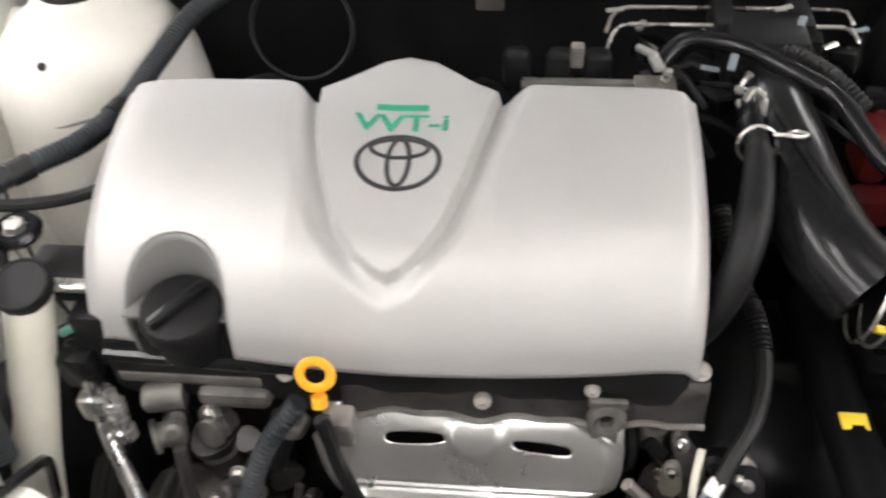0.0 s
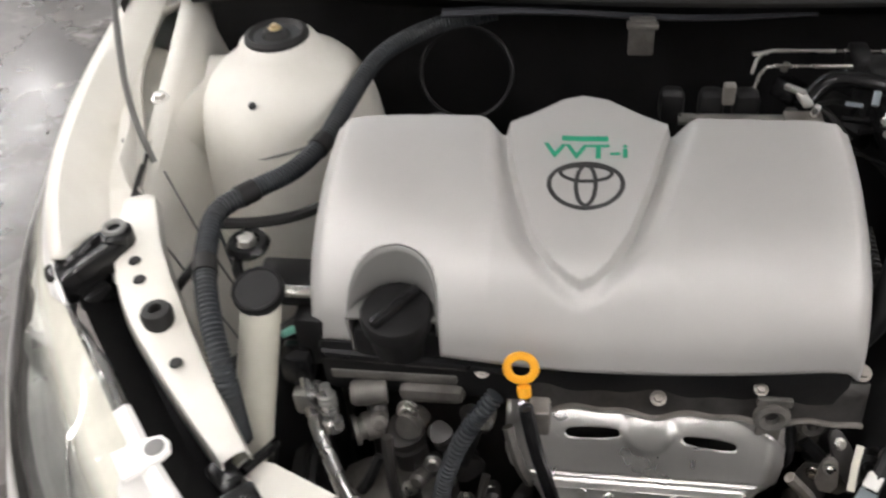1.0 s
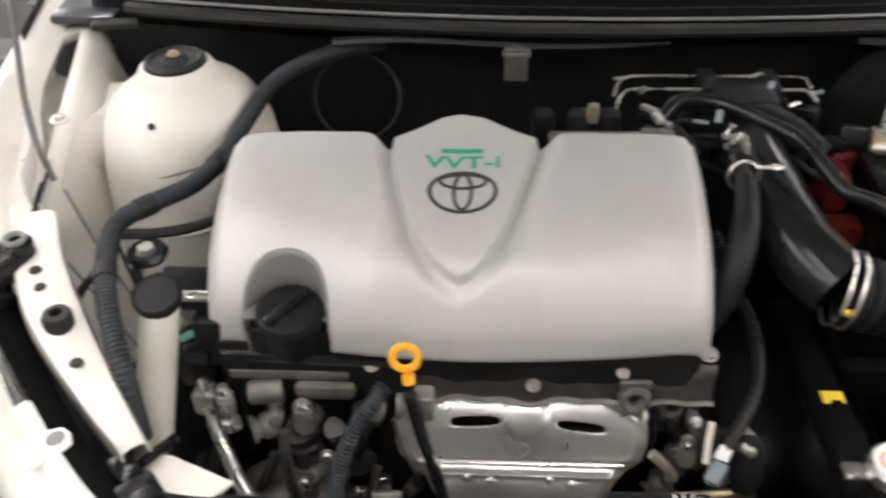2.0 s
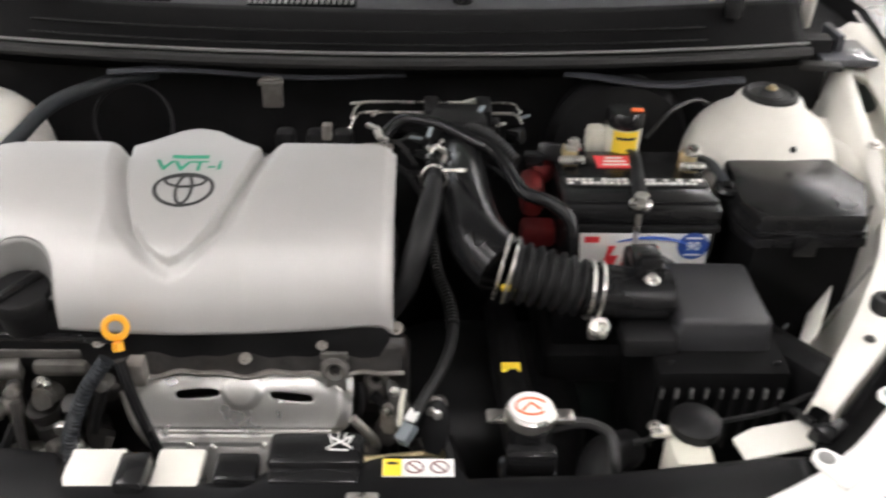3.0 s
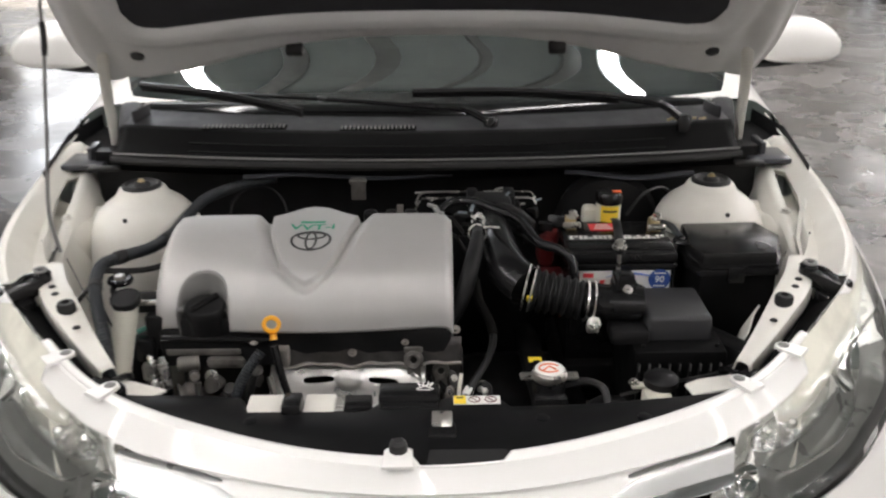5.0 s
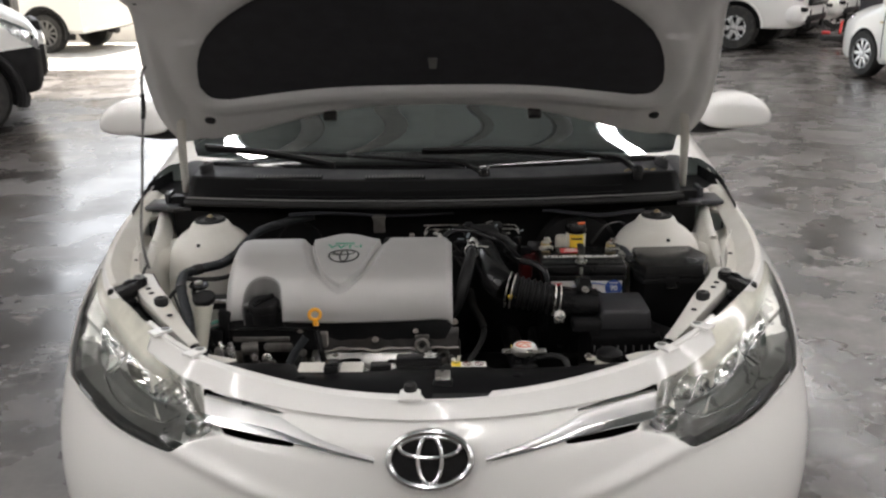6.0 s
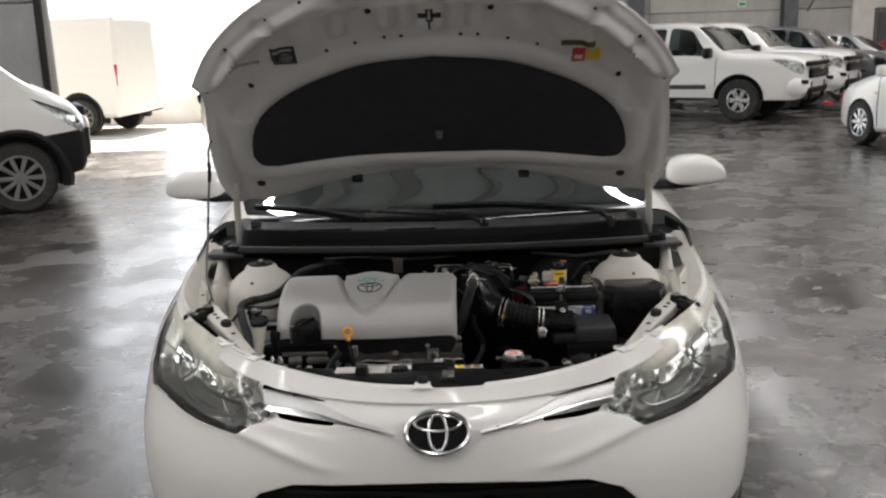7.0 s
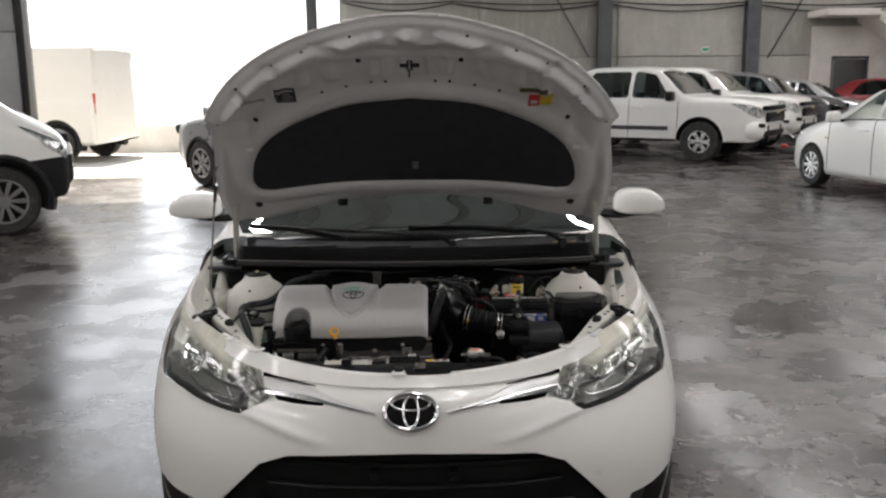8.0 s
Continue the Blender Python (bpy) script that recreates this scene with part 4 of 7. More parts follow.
def shell(parent, at, x0, x1, paint, windows, screens, wheels, r_arch, tf, nu=130, cap_front=True, cap_rear=True, glass_mat=None, clad=None, lamps=()):
    """Body skin, glass and end caps of a vehicle. windows, screens: outlines in (x, v); wheels: their x places."""
    us, vs = np.linspace(x0, x1, nu), np.linspace(-1, 1, 65)
    g = glass_mat or DARKGLASS

    def arches(q):
        P = at(q)
        return np.maximum(np.min([np.hypot(P[..., 0] - w, P[..., 2] - r_arch * .88) for w in wheels], 0) - r_arch, np.abs(P[..., 2]) - 1.6 * r_arch - 0.3)

    cuts = [(f"w{i}", (lambda o: (lambda q: poly_sdf(np.stack([q[..., 0], np.abs(q[..., 1])], -1), o)))(eased(o))) for i, o in enumerate(windows)]
    cuts += [(f"s{i}", (lambda o: (lambda q: poly_sdf(np.stack([q[..., 0], np.abs(q[..., 1])], -1), o)))(o)) for i, o in enumerate(screens)]
    cuts += [(f"l{i}", (lambda o: (lambda q: poly_sdf(np.stack([q[..., 0], np.abs(q[..., 1])], -1), o)))(o)) for i, o in enumerate(lamps)]
    if clad:
        cuts.append(("clad", lambda q: clad[0](at(q))))
    P, F = sheet(at, us, vs, cuts + [("arch", arches)])
    if clad:
        F["clad"] = [f for f in F["clad"] if float(arches(np.array([[0, 0]]))[0]) > -9 and min(np.hypot(np.mean([P[k][0] for k in f]) - w, np.mean([P[k][2] for k in f]) - r_arch * .88) for w in wheels) > r_arch]
    W = np.array([tuple(tf @ Vector(p)) for p in P])
    s = cut_shape(W, F[""])
    low = cut_shape(W, F["clad"]) if clad else None
    for x, on, sgn in ((x1, cap_front, 1), (x0, cap_rear, -1)):
        if on:
            v = np.linspace(-1, 1, 33)
            ring = at(np.stack([np.full(33, x), v], -1))
            c = ring.mean(0)
            rows = [c + (ring - c) * np.array([1, k, k]) + np.array([sgn * b, 0, 0]) for k, b in ((1, 0), (.9, .045), (.7, .07), (.35, .08), (.01, .083))]
            G = np.array([[tuple(tf @ Vector(p)) for p in row] for row in rows])
            if not clad:
                s.grid(G, flip=sgn < 0)
                continue
            for i in range(len(G) - 1):
                for j in range(G.shape[1] - 1):
                    f = np.array([G[i, j], G[i + 1, j], G[i + 1, j + 1], G[i, j + 1]])
                    (low if clad[0](f.mean(0)[None])[0] < 0 else s).add(f, [(0, 1, 2, 3)])
    body = part("body", s, paint, parent, thick=0.0)
    if clad:
        part("cladding", low, clad[1], parent, "black plastic cladding")
    for i in range(len(lamps)):
        for sgn in (-1, 1):
            fs = [f for f in F[f"l{i}"] if np.mean([P[k][1] for k in f]) * sgn > 0]
            lp = part("headlight", cut_shape(W, fs), LAMPGLASS, parent, "clear swept headlight")
            inn = cut_shape(W, fs)
            c = np.mean(inn.v, 0)
            inn.v = [tuple(c + (np.array(p) - c) * .93 - np.array((.03, sgn * .02, 0))) for p in inn.v]
            part("lamp_housing", inn, BEZEL, lp)
            part("lamp_bowl", Shape().lathe([(.012, -.03), (.045, -.01), (.055, .005), (.05, .004), (.04, -.012), (.01, -.032)], axis(tuple(c - np.array((.03, sgn * .01, 0))), (1, sgn * .8, .1)), 20), CHROME, lp)
    for i in range(len(windows)):
        for sgn in (-1, 1):
            fs = [f for f in F[f"w{i}"] if np.mean([P[k][1] for k in f]) * sgn > 0]
            part("side_window", cut_shape(W, fs), g, parent)
    for i in range(len(screens)):
        part("windscreen" if i == 0 else "rear_window", cut_shape(W, F[f"s{i}"]), g, parent)
    lo = np.linspace(x0 + .2, x1 - .15, 12)
    under = at(np.stack([lo, np.full(12, .02)], -1))
    pts = np.stack([under * [1, .8, 1], under * [1, -.8, 1]], 1) + [0, 0, .06]
    part("underbody", Shape().grid(np.array([[tuple(tf @ Vector(p)) for p in row] for row in pts])), BLACK, parent)
    return body


SALOON = ((2.12, .26, .60, .52, .66, .42), (2.0, .22, .68, .70, .75, .58), (1.6, .20, .80, .82, .88, .68), (1.05, .20, .93, .85, 1.00, .74), (.85, .20, .95, .85, 1.10, .70), (.25, .20, .97, .85, 1.42, .58),
          (-.3, .20, .98, .85, 1.475, .56), (-1.0, .20, 1.0, .85, 1.43, .55), (-1.55, .20, 1.02, .845, 1.15, .62), (-1.75, .22, 1.02, .83, 1.07, .66), (-2.08, .28, .98, .78, 1.03, .62), (-2.16, .33, .92, .72, .97, .56))
SALOON_WIN = (((.80, .575), (.08, .575), (.08, .858), (.24, .858)), ((0.0, .575), (-1.0, .575), (-.80, .80), (-.55, .858), (0.0, .858)))
SALOON_SCR = (((.93, .885), (1.06, .95), (1.10, 1.2), (.33, 1.2), (.33, .90)), ((-1.08, .90), (-1.08, 1.2), (-1.52, 1.2), (-1.52, .90)))
HOST = Matrix(((0, 1, 0, 0), (-1, 0, 0, 2.17), (0, 0, 1, 0), (0, 0, 0, 1)))


def car_rear():
    at = loft(SALOON)
    shell(car, at, -2.16, 1.045, WHITE, SALOON_WIN, SALOON_SCR, (-1.18,), 0.34, HOST, cap_front=False, glass_mat=SCREEN)
    v = np.concatenate([np.linspace(.886, 1, 14), np.linspace(-.999, -.886, 14)])
    band = at(np.stack(np.meshgrid(np.linspace(.985, 1.044, 5), v, indexing="ij"), -1)) - [0, 0, .005]
    part("screen_border", Shape().grid(np.array([[tuple(HOST @ Vector(p)) for p in row] for row in band])), BLACK_SM, car, "black printed border along the glass foot")
    for x, sgn in ((1.37, 1), (1.37, -1), (-1.18, 1), (-1.18, -1)):
        wheel(car, (x, sgn * 0.745, 0.30), 0.30, 0.19, sgn, HOST)
    for sgn in (-1, 1):
        for k, x in enumerate((.98, .05, -.95)):
            v = np.linspace(.1, .56, 14)
            line = at(np.stack([np.full(14, x), sgn * v], -1))
            part("door_seam", Shape().tube([tuple(HOST @ Vector(p)) for p in line], 0.004, 4), RUBBER, car)
        for x in (.25, -.72):
            p = HOST @ Vector(tuple(at(np.array([[x, sgn * .43]]))[0]))
            part("door_handle", Shape().box(tuple(p + Vector((sgn * .012, 0, 0))), (.03, .19, .028), .008), WHITE, car)
        # door mirror: a rounded white shell over a black foot
        c = Vector((sgn * 0.875, 1.275, 1.082))
        b = bmesh.new()
        bmesh.ops.create_uvsphere(b, u_segments=32, v_segments=20, radius=1)
        for v in b.verts:
            x, y, z = [math.copysign(abs(k) ** 0.62, k) for k in v.co]
            out = max(0, x * sgn)
            v.co = Vector((x * 0.100, y * 0.070 * (1 - .25 * out), (z * (0.072 if z > 0 else 0.030)) * (1 - 0.45 * out * out) - 0.004 * out))
        mirror = part("door_mirror", Shape().bm(b, Matrix.Translation(c)), WHITE, car, "rounded white door mirror")
        part("mirror_base", Shape().tube(smooth([c + Vector((sgn * .085, 0, -.012)), c + Vector((sgn * .02, 0, -.024)), c + Vector((-sgn * .08, .01, -.034)), c + Vector((-sgn * .15, .03, -.03))], 12), np.linspace(.012, .034, 12), 8, flat=.6), BLACK, mirror, "black mirror foot")
        part("mirror_glass", Shape().box(c + Vector((0, .072, 0)), (.15, .008, .09), .003), CHROME, mirror)
        part("tail_lamp", Shape().box((sgn * .66, 4.27, .86), (.22, .12, .17), .03), RED, car, "red tail lamp")
    # seats, dashboard, wheel
    part("dashboard", Shape().box((0, 1.42, .90), (1.34, .42, .22), .06, seg=3).box((.36, 1.56, 1.03), (.36, .16, .07), .03), BLACK, car, "dark moulded dashboard")
    ring = [(.36 + .185 * math.cos(a), 1.68 + .06 * math.sin(a), .98 + .175 * math.sin(a)) for a in np.linspace(0, 2 * math.pi, 32, endpoint=False)]
    part("steering_wheel", Shape().tube(ring, .014, 8, True).box((.36, 1.68, .98), (.16, .04, .10), .02).box((.36, 1.69, .98), (.36, .02, .03), .008), BLACK, car)
    for x in (-.36, .36):
        seat = part("seat", Shape().box((x, 2.05, .58), (.48, .5, .16), .05).box((x, 2.34, .86), (.46, .14, .58), .05, pose(0, 0, 0, -14)), SEATS, car, "dark grey cloth seat")
        part("headrest", Shape().box((x, 2.42, 1.22), (.25, .09, .17), .04), SEATS, seat)
    part("cabin_floor", Shape().box((0, 2.3, .32), (1.5, 2.6, .06)), BLACK, car)


car_rear()


def scuttle():
    """Bulkhead, plastic cowl with its vents and rubber seal, wipers."""
    x = np.linspace(-.628, .628, 67)
    bow = 0.060 * (x / .62) ** 2
    seal_y, top_y = .800 + bow, .868 + bow * 1.15
    hump = lambda k: 0 * x + k  # noqa: E731
    rows = [np.stack([x, seal_y + .01, hump(.925)], -1), np.stack([x, seal_y - .004, hump(.942)], -1), np.stack([x, seal_y + .012, hump(.957)], -1), np.stack([x, top_y - .006, hump(.995)], -1), np.stack([x, top_y + .002, hump(1.0)], -1)]
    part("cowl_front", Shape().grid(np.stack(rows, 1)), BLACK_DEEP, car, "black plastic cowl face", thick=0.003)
    back_y = 1.105 + .10 * (x / .62) ** 2
    rows = [np.stack([x, top_y + .002, hump(1.0)], -1), np.stack([x, top_y + .02, hump(.996)], -1), np.stack([x, top_y * .58 + back_y * .42, 1.004 + 0 * x], -1), np.stack([x, back_y, 1.022 - .03 * (x / .62) ** 2], -1)]
    part("cowl_tray", Shape().grid(np.stack(rows[:3], 1)), COWL, car, "weathered dark grey cowl tray", thick=0.003)
    part("screen_foot", Shape().grid(np.stack(rows[2:], 1) + [0, 0, .002]), BLACK_GLOSS, car, "black glossy foot of the windscreen", thick=0.003)
    line = np.stack([x, seal_y - .006, hump(.951)], -1)
    part("cowl_seal", Shape().tube(line, .0085, 8), RUBBER, car, "black rubber bonnet seal")
    part("cowl_bead", Shape().tube(line + [0, .010, .010], .0022, 6), SILVER_DK, car)
    for x0, n in ((-.45, 20), (-.17, 18)):
        vent = part("cowl_vent", Shape().box((x0 + n * .004, .893 + .05 * ((x0 + .08) / .62) ** 2, .999), (n * .0085, .022, .004)), BLACK_SM, car, "slotted intake vent")
        for k in range(n):
            xx = x0 + k * .0085 - .002
            part("vent_slat", Shape().box((xx, .893 + .05 * ((x0 + .08) / .62) ** 2, 1.0015), (.0030, .020, .004)), SILVER_DK, vent)
    # ridges on the cowl face
    for z, k in ((.968, .30), (.980, .55)):
        part("cowl_ridge", Shape().tube(np.stack([x[8:-8], (seal_y * (1 - k) + top_y * k)[8:-8] - .002, hump(z)[8:-8]], -1), .0012, 5), BLACK, car)
    for sgn in (-1, 1):
        # end fairing between the cowl and the screen pillar
        part("cowl_end", Shape().box((sgn * .645, 1.045, .978), (.05, .17, .034), .015, pose(0, 0, 0, 8, 0, -sgn * 14)), COWL, car, "grey plastic cowl end")
        part("pillar_tab", Shape().box((sgn * .60, .985, 1.010), (.006, .06, .026), .003, pose(0, 0, 0, 0, 0, sgn * 18)), COWL, car)
    part("bulkhead", Shape().box((0, .895, .66), (1.34, .03, .60)), BLACK, car, "black painted bulkhead")
    flange = np.stack([np.linspace(-.36, .05, 20), np.full(20, .812), .927 + .004 * np.sin(np.linspace(0, 7, 20))], -1)
    part("scuttle_flange", Shape().tube(flange, .009, 6, flat=.5), GREYPAINT, car, "dull grey steel flange")
    flange = np.stack([np.linspace(.27, .52, 14), np.linspace(.815, .80, 14), .925 + .006 * np.cos(np.linspace(0, 6, 14))], -1)
    part("scuttle_flange", Shape().tube(flange, .011, 6, flat=.4), GREYPAINT, car, "dull grey steel flange")
    part("bulkhead_bracket", Shape().box((-.135, .80, .905), (.028, .01, .045), .002).box((-.135, .793, .922), (.034, .012, .006), .001), ALU_DK, car, "pale metal bracket")
    # wipers: arm, blade carrier and rubber
    for name, piv, knee, a, b in (("l", (.130, .915, 1.004), (.02, .955, 1.028), (-.62, 1.07, 1.052), (-.255, .935, 1.026)), ("r", (.520, .90, 1.008), (.44, .955, 1.036), (-.03, .985, 1.052), (.40, .975, 1.038))):
        arm = smooth([piv, tuple((p + k) / 2 + (0, 0, .012)[i] for i, (p, k) in enumerate(zip(piv, knee))), knee, tuple(.45 * p + .55 * k + (0, 0, .012)[i] for i, (p, k) in enumerate(zip(a, b)))], 20)
        wiper = part("wiper_arm", Shape().tube(arm, np.linspace(.013, .006, 20), 8, flat=.6).lathe([(.015, -.02), (.015, .004), (.011, .012), (.005, .015)], Matrix.Translation(piv), 18), BLACK_SM, car, "black wiper arm")
        blade = smooth([a, tuple((p + k) / 2 + (0, -.006, .010)[i] for i, (p, k) in enumerate(zip(a, b))), b], 20)
        part("wiper_blade", Shape().tube(blade, .007, 6).tube(blade + [0, .004, -.010], .004, 5), BLACK, wiper, "black wiper blade")
    leaf = Shape()
    for k in range(5):
        leaf.box((.50 + .016 * k, .925 + .004 * (k % 2), 1.006), (.018, .008, .003), 0, pose(0, 0, 0, 0, 10 * (k - 2), 25 * k))
    tagged(part("dry_leaf", leaf, BRASS), "dry brown leaf crumbs on the cowl", "leaf litter")


scuttle()


def inner_wings():
    """Strut towers, apron panels, rails along the wings and the slanted lamp brackets."""
    for sgn in (-1, 1):
        c = Vector((sgn * .537, .742, 0))
        tower = part("strut_tower", Shape().lathe([(.124, .50), (.117, .66), (.112, .77), (.108, .82), (.104, .848), (.098, .868), (.088, .886), (.075, .900), (.061, .910), (.052, .916), (.047, .924), (.043, .931), (.037, .934), (.034, .936)], Matrix.Translation(c), 48,
                     lambda t, z: 1 + (.035 * math.cos(3 * t + .6) + .012 * math.cos(8 * t)) * min(1, max(0, (.90 - z) * 8))), WHITE_IN, car, "white strut tower with a raised top")
        part("strut_mount", Shape().lathe([(.034, .926), (.037, .933), (.036, .938), (.031, .941), (.026, .937), (.016, .937), (.012, .943), (.004, .945), (.0005, .945)], Matrix.Translation(c), 28), RUBBER, tower, "black rubber strut mount")
        part("strut_nut", bolt(c + Vector((0, 0, .944)), (0, 0, 1), .005, .005), BRASS, tower)
        part("tower_hole", Shape().lathe([(.0045, 0), (.004, .002), (.001, .003)], axis(c + Vector((.010 * sgn, -.086, .898)), (0, -1, .9)), 10), RUBBER, tower)
        # pressed ledge that sweeps from the tower along the rail and rolls over into the bay
        yy = np.linspace(.545, .815, 44)
        near = np.interp(yy, (.545, .586, .65, .70, .74, .79, .83, .865), (.640, .662, .662, .648, .634, .626, .604, .580))
        far = np.interp(yy, (.545, .60, .66, .70, .755, .80, .865), (.652, .664, .688, .706, .720, .726, .728))
        pleat = .005 * np.cos(yy * 70) * step01((yy - .70) / .05)
        lane = lambda k, z: np.stack([sgn * (near + (far - near) * k), yy, z + 0 * yy], -1)  # noqa: E731
        rows = [lane(-.22, .800), lane(-.12, .842), lane(0, .860), lane(.14, .866 + pleat * .5), lane(.45, .862 + pleat), lane(.8, .868 + pleat * .6), lane(1.0, .880), lane(1.02, .905)]
        part("tower_ledge", Shape().grid(np.stack(rows, 1), flip=sgn < 0), WHITE_IN, tower, "pleated white ledge", thick=0.0015)
        for k, (z0, rr) in enumerate(((.842, .1035), (.770, .1105))):
            b = np.linspace(3.5, 5.9, 30)
            part("tower_seam", Shape().tube(np.stack([c.x + sgn * rr * np.cos(b), c.y + rr * np.sin(b), z0 + .012 * np.sin(b * 2 + k)], -1), .0016, 5), (SILVER_DK, TANK)[k], tower)
        # apron: from the wing rail down into the bay
        y = np.linspace(.16, .90, 30)
        rx = np.interp(y, (.16, .30, .45, .62, .75, .90), (.50, .56, .625, .655, .665, .69))
        rz = np.interp(y, (.16, .30, .45, .62, .75, .90), (.72, .80, .845, .865, .905, .93))
        wav = .012 * np.sin(y * 22)
        rows = [np.stack([sgn * (rx + .012), y, rz], -1), np.stack([sgn * (rx - .004), y, rz - .012], -1), np.stack([sgn * (rx - .02 + wav * .4), y, rz - .06], -1), np.stack([sgn * (rx - .05 + wav), y, rz - .16], -1), np.stack([sgn * (rx - .13 + wav), y, rz - .26], -1), np.stack([sgn * (rx - .16), y, rz - .45], -1)]
        part("apron", Shape().grid(np.stack(rows, 1), flip=sgn < 0), WHITE_IN, car, "dusty white inner wing panel", thick=0.002)
        seam = smooth([(sgn * .600, .60, .80), (sgn * .565, .55, .755), (sgn * .51, .50, .70), (sgn * .46, .47, .66)], 14)
        part("panel_seam", Shape().tube(seam, .0022, 5), HARNESS, car)
        for p0, p1, p2 in (((.628, .52, .842), (.575, .49, .775), (.520, .455, .715)), ((.640, .60, .850), (.600, .565, .785), (.545, .53, .70)), ((.615, .40, .815), (.56, .385, .745), (.50, .37, .68))):
            part("panel_seam", Shape().tube(smooth([(sgn * p[0], p[1], p[2]) for p in (p0, p1, p2)], 12), .0014, 5), SILVER_DK, car)
        # wing rail with its scalloped inner edge
        y = np.linspace(.47, .99, 40)
        outer = np.interp(y, (.47, .55, .66, .80, .99), (.665, .700, .725, .735, .752))
        oz = np.interp(y, (.47, .55, .66, .80, .99), (.870, .880, .900, .925, .952))
        inner = np.interp(y, (.47, .50, .56, .60, .66, .70, .755, .80, .845, .865, .91, .93, .99), (.622, .636, .648, .656, .680, .698, .712, .716, .718, .692, .690, .70, .70))
        s_of = np.interp(y, (.36, .49, .66, 1.12), (.6, .72, .85, 1.0))
        edge = nose(np.stack([sgn * s_of, np.ones(40)], -1))
        rows = [edge, edge + np.array([-sgn * .012, 0, .001]), np.stack([sgn * (outer - .012), y, oz - .004], -1), np.stack([sgn * (outer - .022), y, oz - .012], -1), np.stack([sgn * (outer * .55 + inner * .45), y, oz - .014], -1), np.stack([sgn * inner, y, oz - .016], -1), np.stack([sgn * inner, y, oz - .024], -1)]
        rail = part("wing_rail", Shape().grid(np.stack(rows, 1), flip=sgn > 0), WHITE_IN, car, "white wing rail with bolt holes", thick=0.002)
        for yy in (.50, .615, .775, .90):
            p = (sgn * float(np.interp(yy, y, inner) + .018), yy, float(np.interp(yy, y, oz)) - .014)
            part("rail_hole", Shape().lathe([(.006, 0), (.005, .002), (.002, .0025)], Matrix.Translation(p), 10), RUBBER, rail)
        part("rail_bolt", bolt((sgn * .655, .665, .90), (0, 0, 1), .007), STEEL, rail)
        # dark gutter beside the scuttle
        part("hinge_box", Shape().box((sgn * .690, .895, .935), (.085, .085, .012), .004).box((sgn * .682, .915, .95), (.012, .06, .03), .003), GREYPAINT, car, "dark grey hinge platform")
        part("gutter_seal", Shape().box((sgn * .640, .838, .938), (.060, .022, .010), .004, pose(0, 0, 0, 0, 0, -sgn * 8)), RUBBER, car, "black foam seal")
        part("gutter_floor", Shape().grid(np.array([[(sgn * .60, .88, .925), (sgn * .742, .86, .925)], [(sgn * .62, .96, .925), (sgn * .752, .96, .93)], [(sgn * .60, 1.2, .93), (sgn * .756, 1.14, .94)]])), BLACK, car, "black water gutter")
        part("gutter_liner", Shape().grid(np.array([[(sgn * .745, .80, .90), (sgn * .745, .80, .945)], [(sgn * .765, 1.0, .90), (sgn * .765, 1.0, .965)], [(sgn * .74, 1.14, .90), (sgn * .74, 1.14, .97)]])), BLACK, car)
        # slanted lamp bracket: a flanged plate with holes and a rubber buffer
        line = [(.630, .525, .872), (.604, .455, .871), (.578, .408, .868), (.551, .370, .862), (.524, .338, .847), (.492, .302, .830), (.462, .270, .816)]
        mid = smooth([(sgn * p[0], p[1], p[2]) for p in line], 28)
        t = np.linspace(0, 1, 28)
        way = np.gradient(mid, axis=0)
        across = np.cross(way, (0, 0, 1))
        across /= np.linalg.norm(across, axis=1)[:, None]
        w = np.interp(t, (0, .15, .35, .5, .7, .88, 1), (.013, .018, .0215, .021, .0165, .012, .009))[:, None]
        out = across * np.sign(across[:, :1] * sgn + 1e-9)
        rows = [mid - out * (w + .003) - [0, 0, .014], mid - out * w, mid - out * (w - .006) + [0, 0, .002], mid + out * (w - .006) + [0, 0, .002], mid + out * w, mid + out * (w + .003) - [0, 0, .018]]
        rim = nose(np.stack([sgn * np.linspace(.74, .43, 28), np.ones(28)], -1)) + [-sgn * .008, .010, -.020]
        # black sheet added to darken the gap between bracket and lamp
        part("lamp_gap_fill", Shape().grid(np.stack([mid - [0, 0, .026], mid * .5 + rim * .5 - [0, 0, .03], rim], 1)), BLACK_DEEP, car, "black sheet added as shade in the gap behind the headlight")
        bracket = part("lamp_bracket", Shape().grid(np.stack(rows, 1), flip=sgn > 0), WHITE_IN, car, "white slanted lamp bracket with holes", thick=0.002)
        part("bracket_buffer", Shape().lathe([(.0135, -.004), (.0142, .012), (.012, .016), (.006, .017), (.005, .009)], Matrix.Translation((sgn * .551, .370, .862)), 20), RUBBER, bracket, "black rubber buffer")
        for p in ((.596, .432, .8725), (.583, .410, .8705), (.524, .332, .852)):
            part("bracket_hole", Shape().lathe([(.006, 0), (.005, .002), (.002, .0025)], Matrix.Translation((sgn * p[0], p[1], p[2] + .002)), 12), RUBBER, bracket)
        part("bracket_foot", Shape().prism([(-.050, -.016), (.030, -.022), (.045, .012), (-.020, .018), (-.046, .012)], .004, Matrix.Translation((sgn * .425, .262, .786)) @ pose(0, 0, 0, 0, 0, sgn * 18), .001), WHITE_IN, car)
        # bonnet buffer block at the wing corner
        turn = pose(0, 0, 0, 0, 0, sgn * 32)
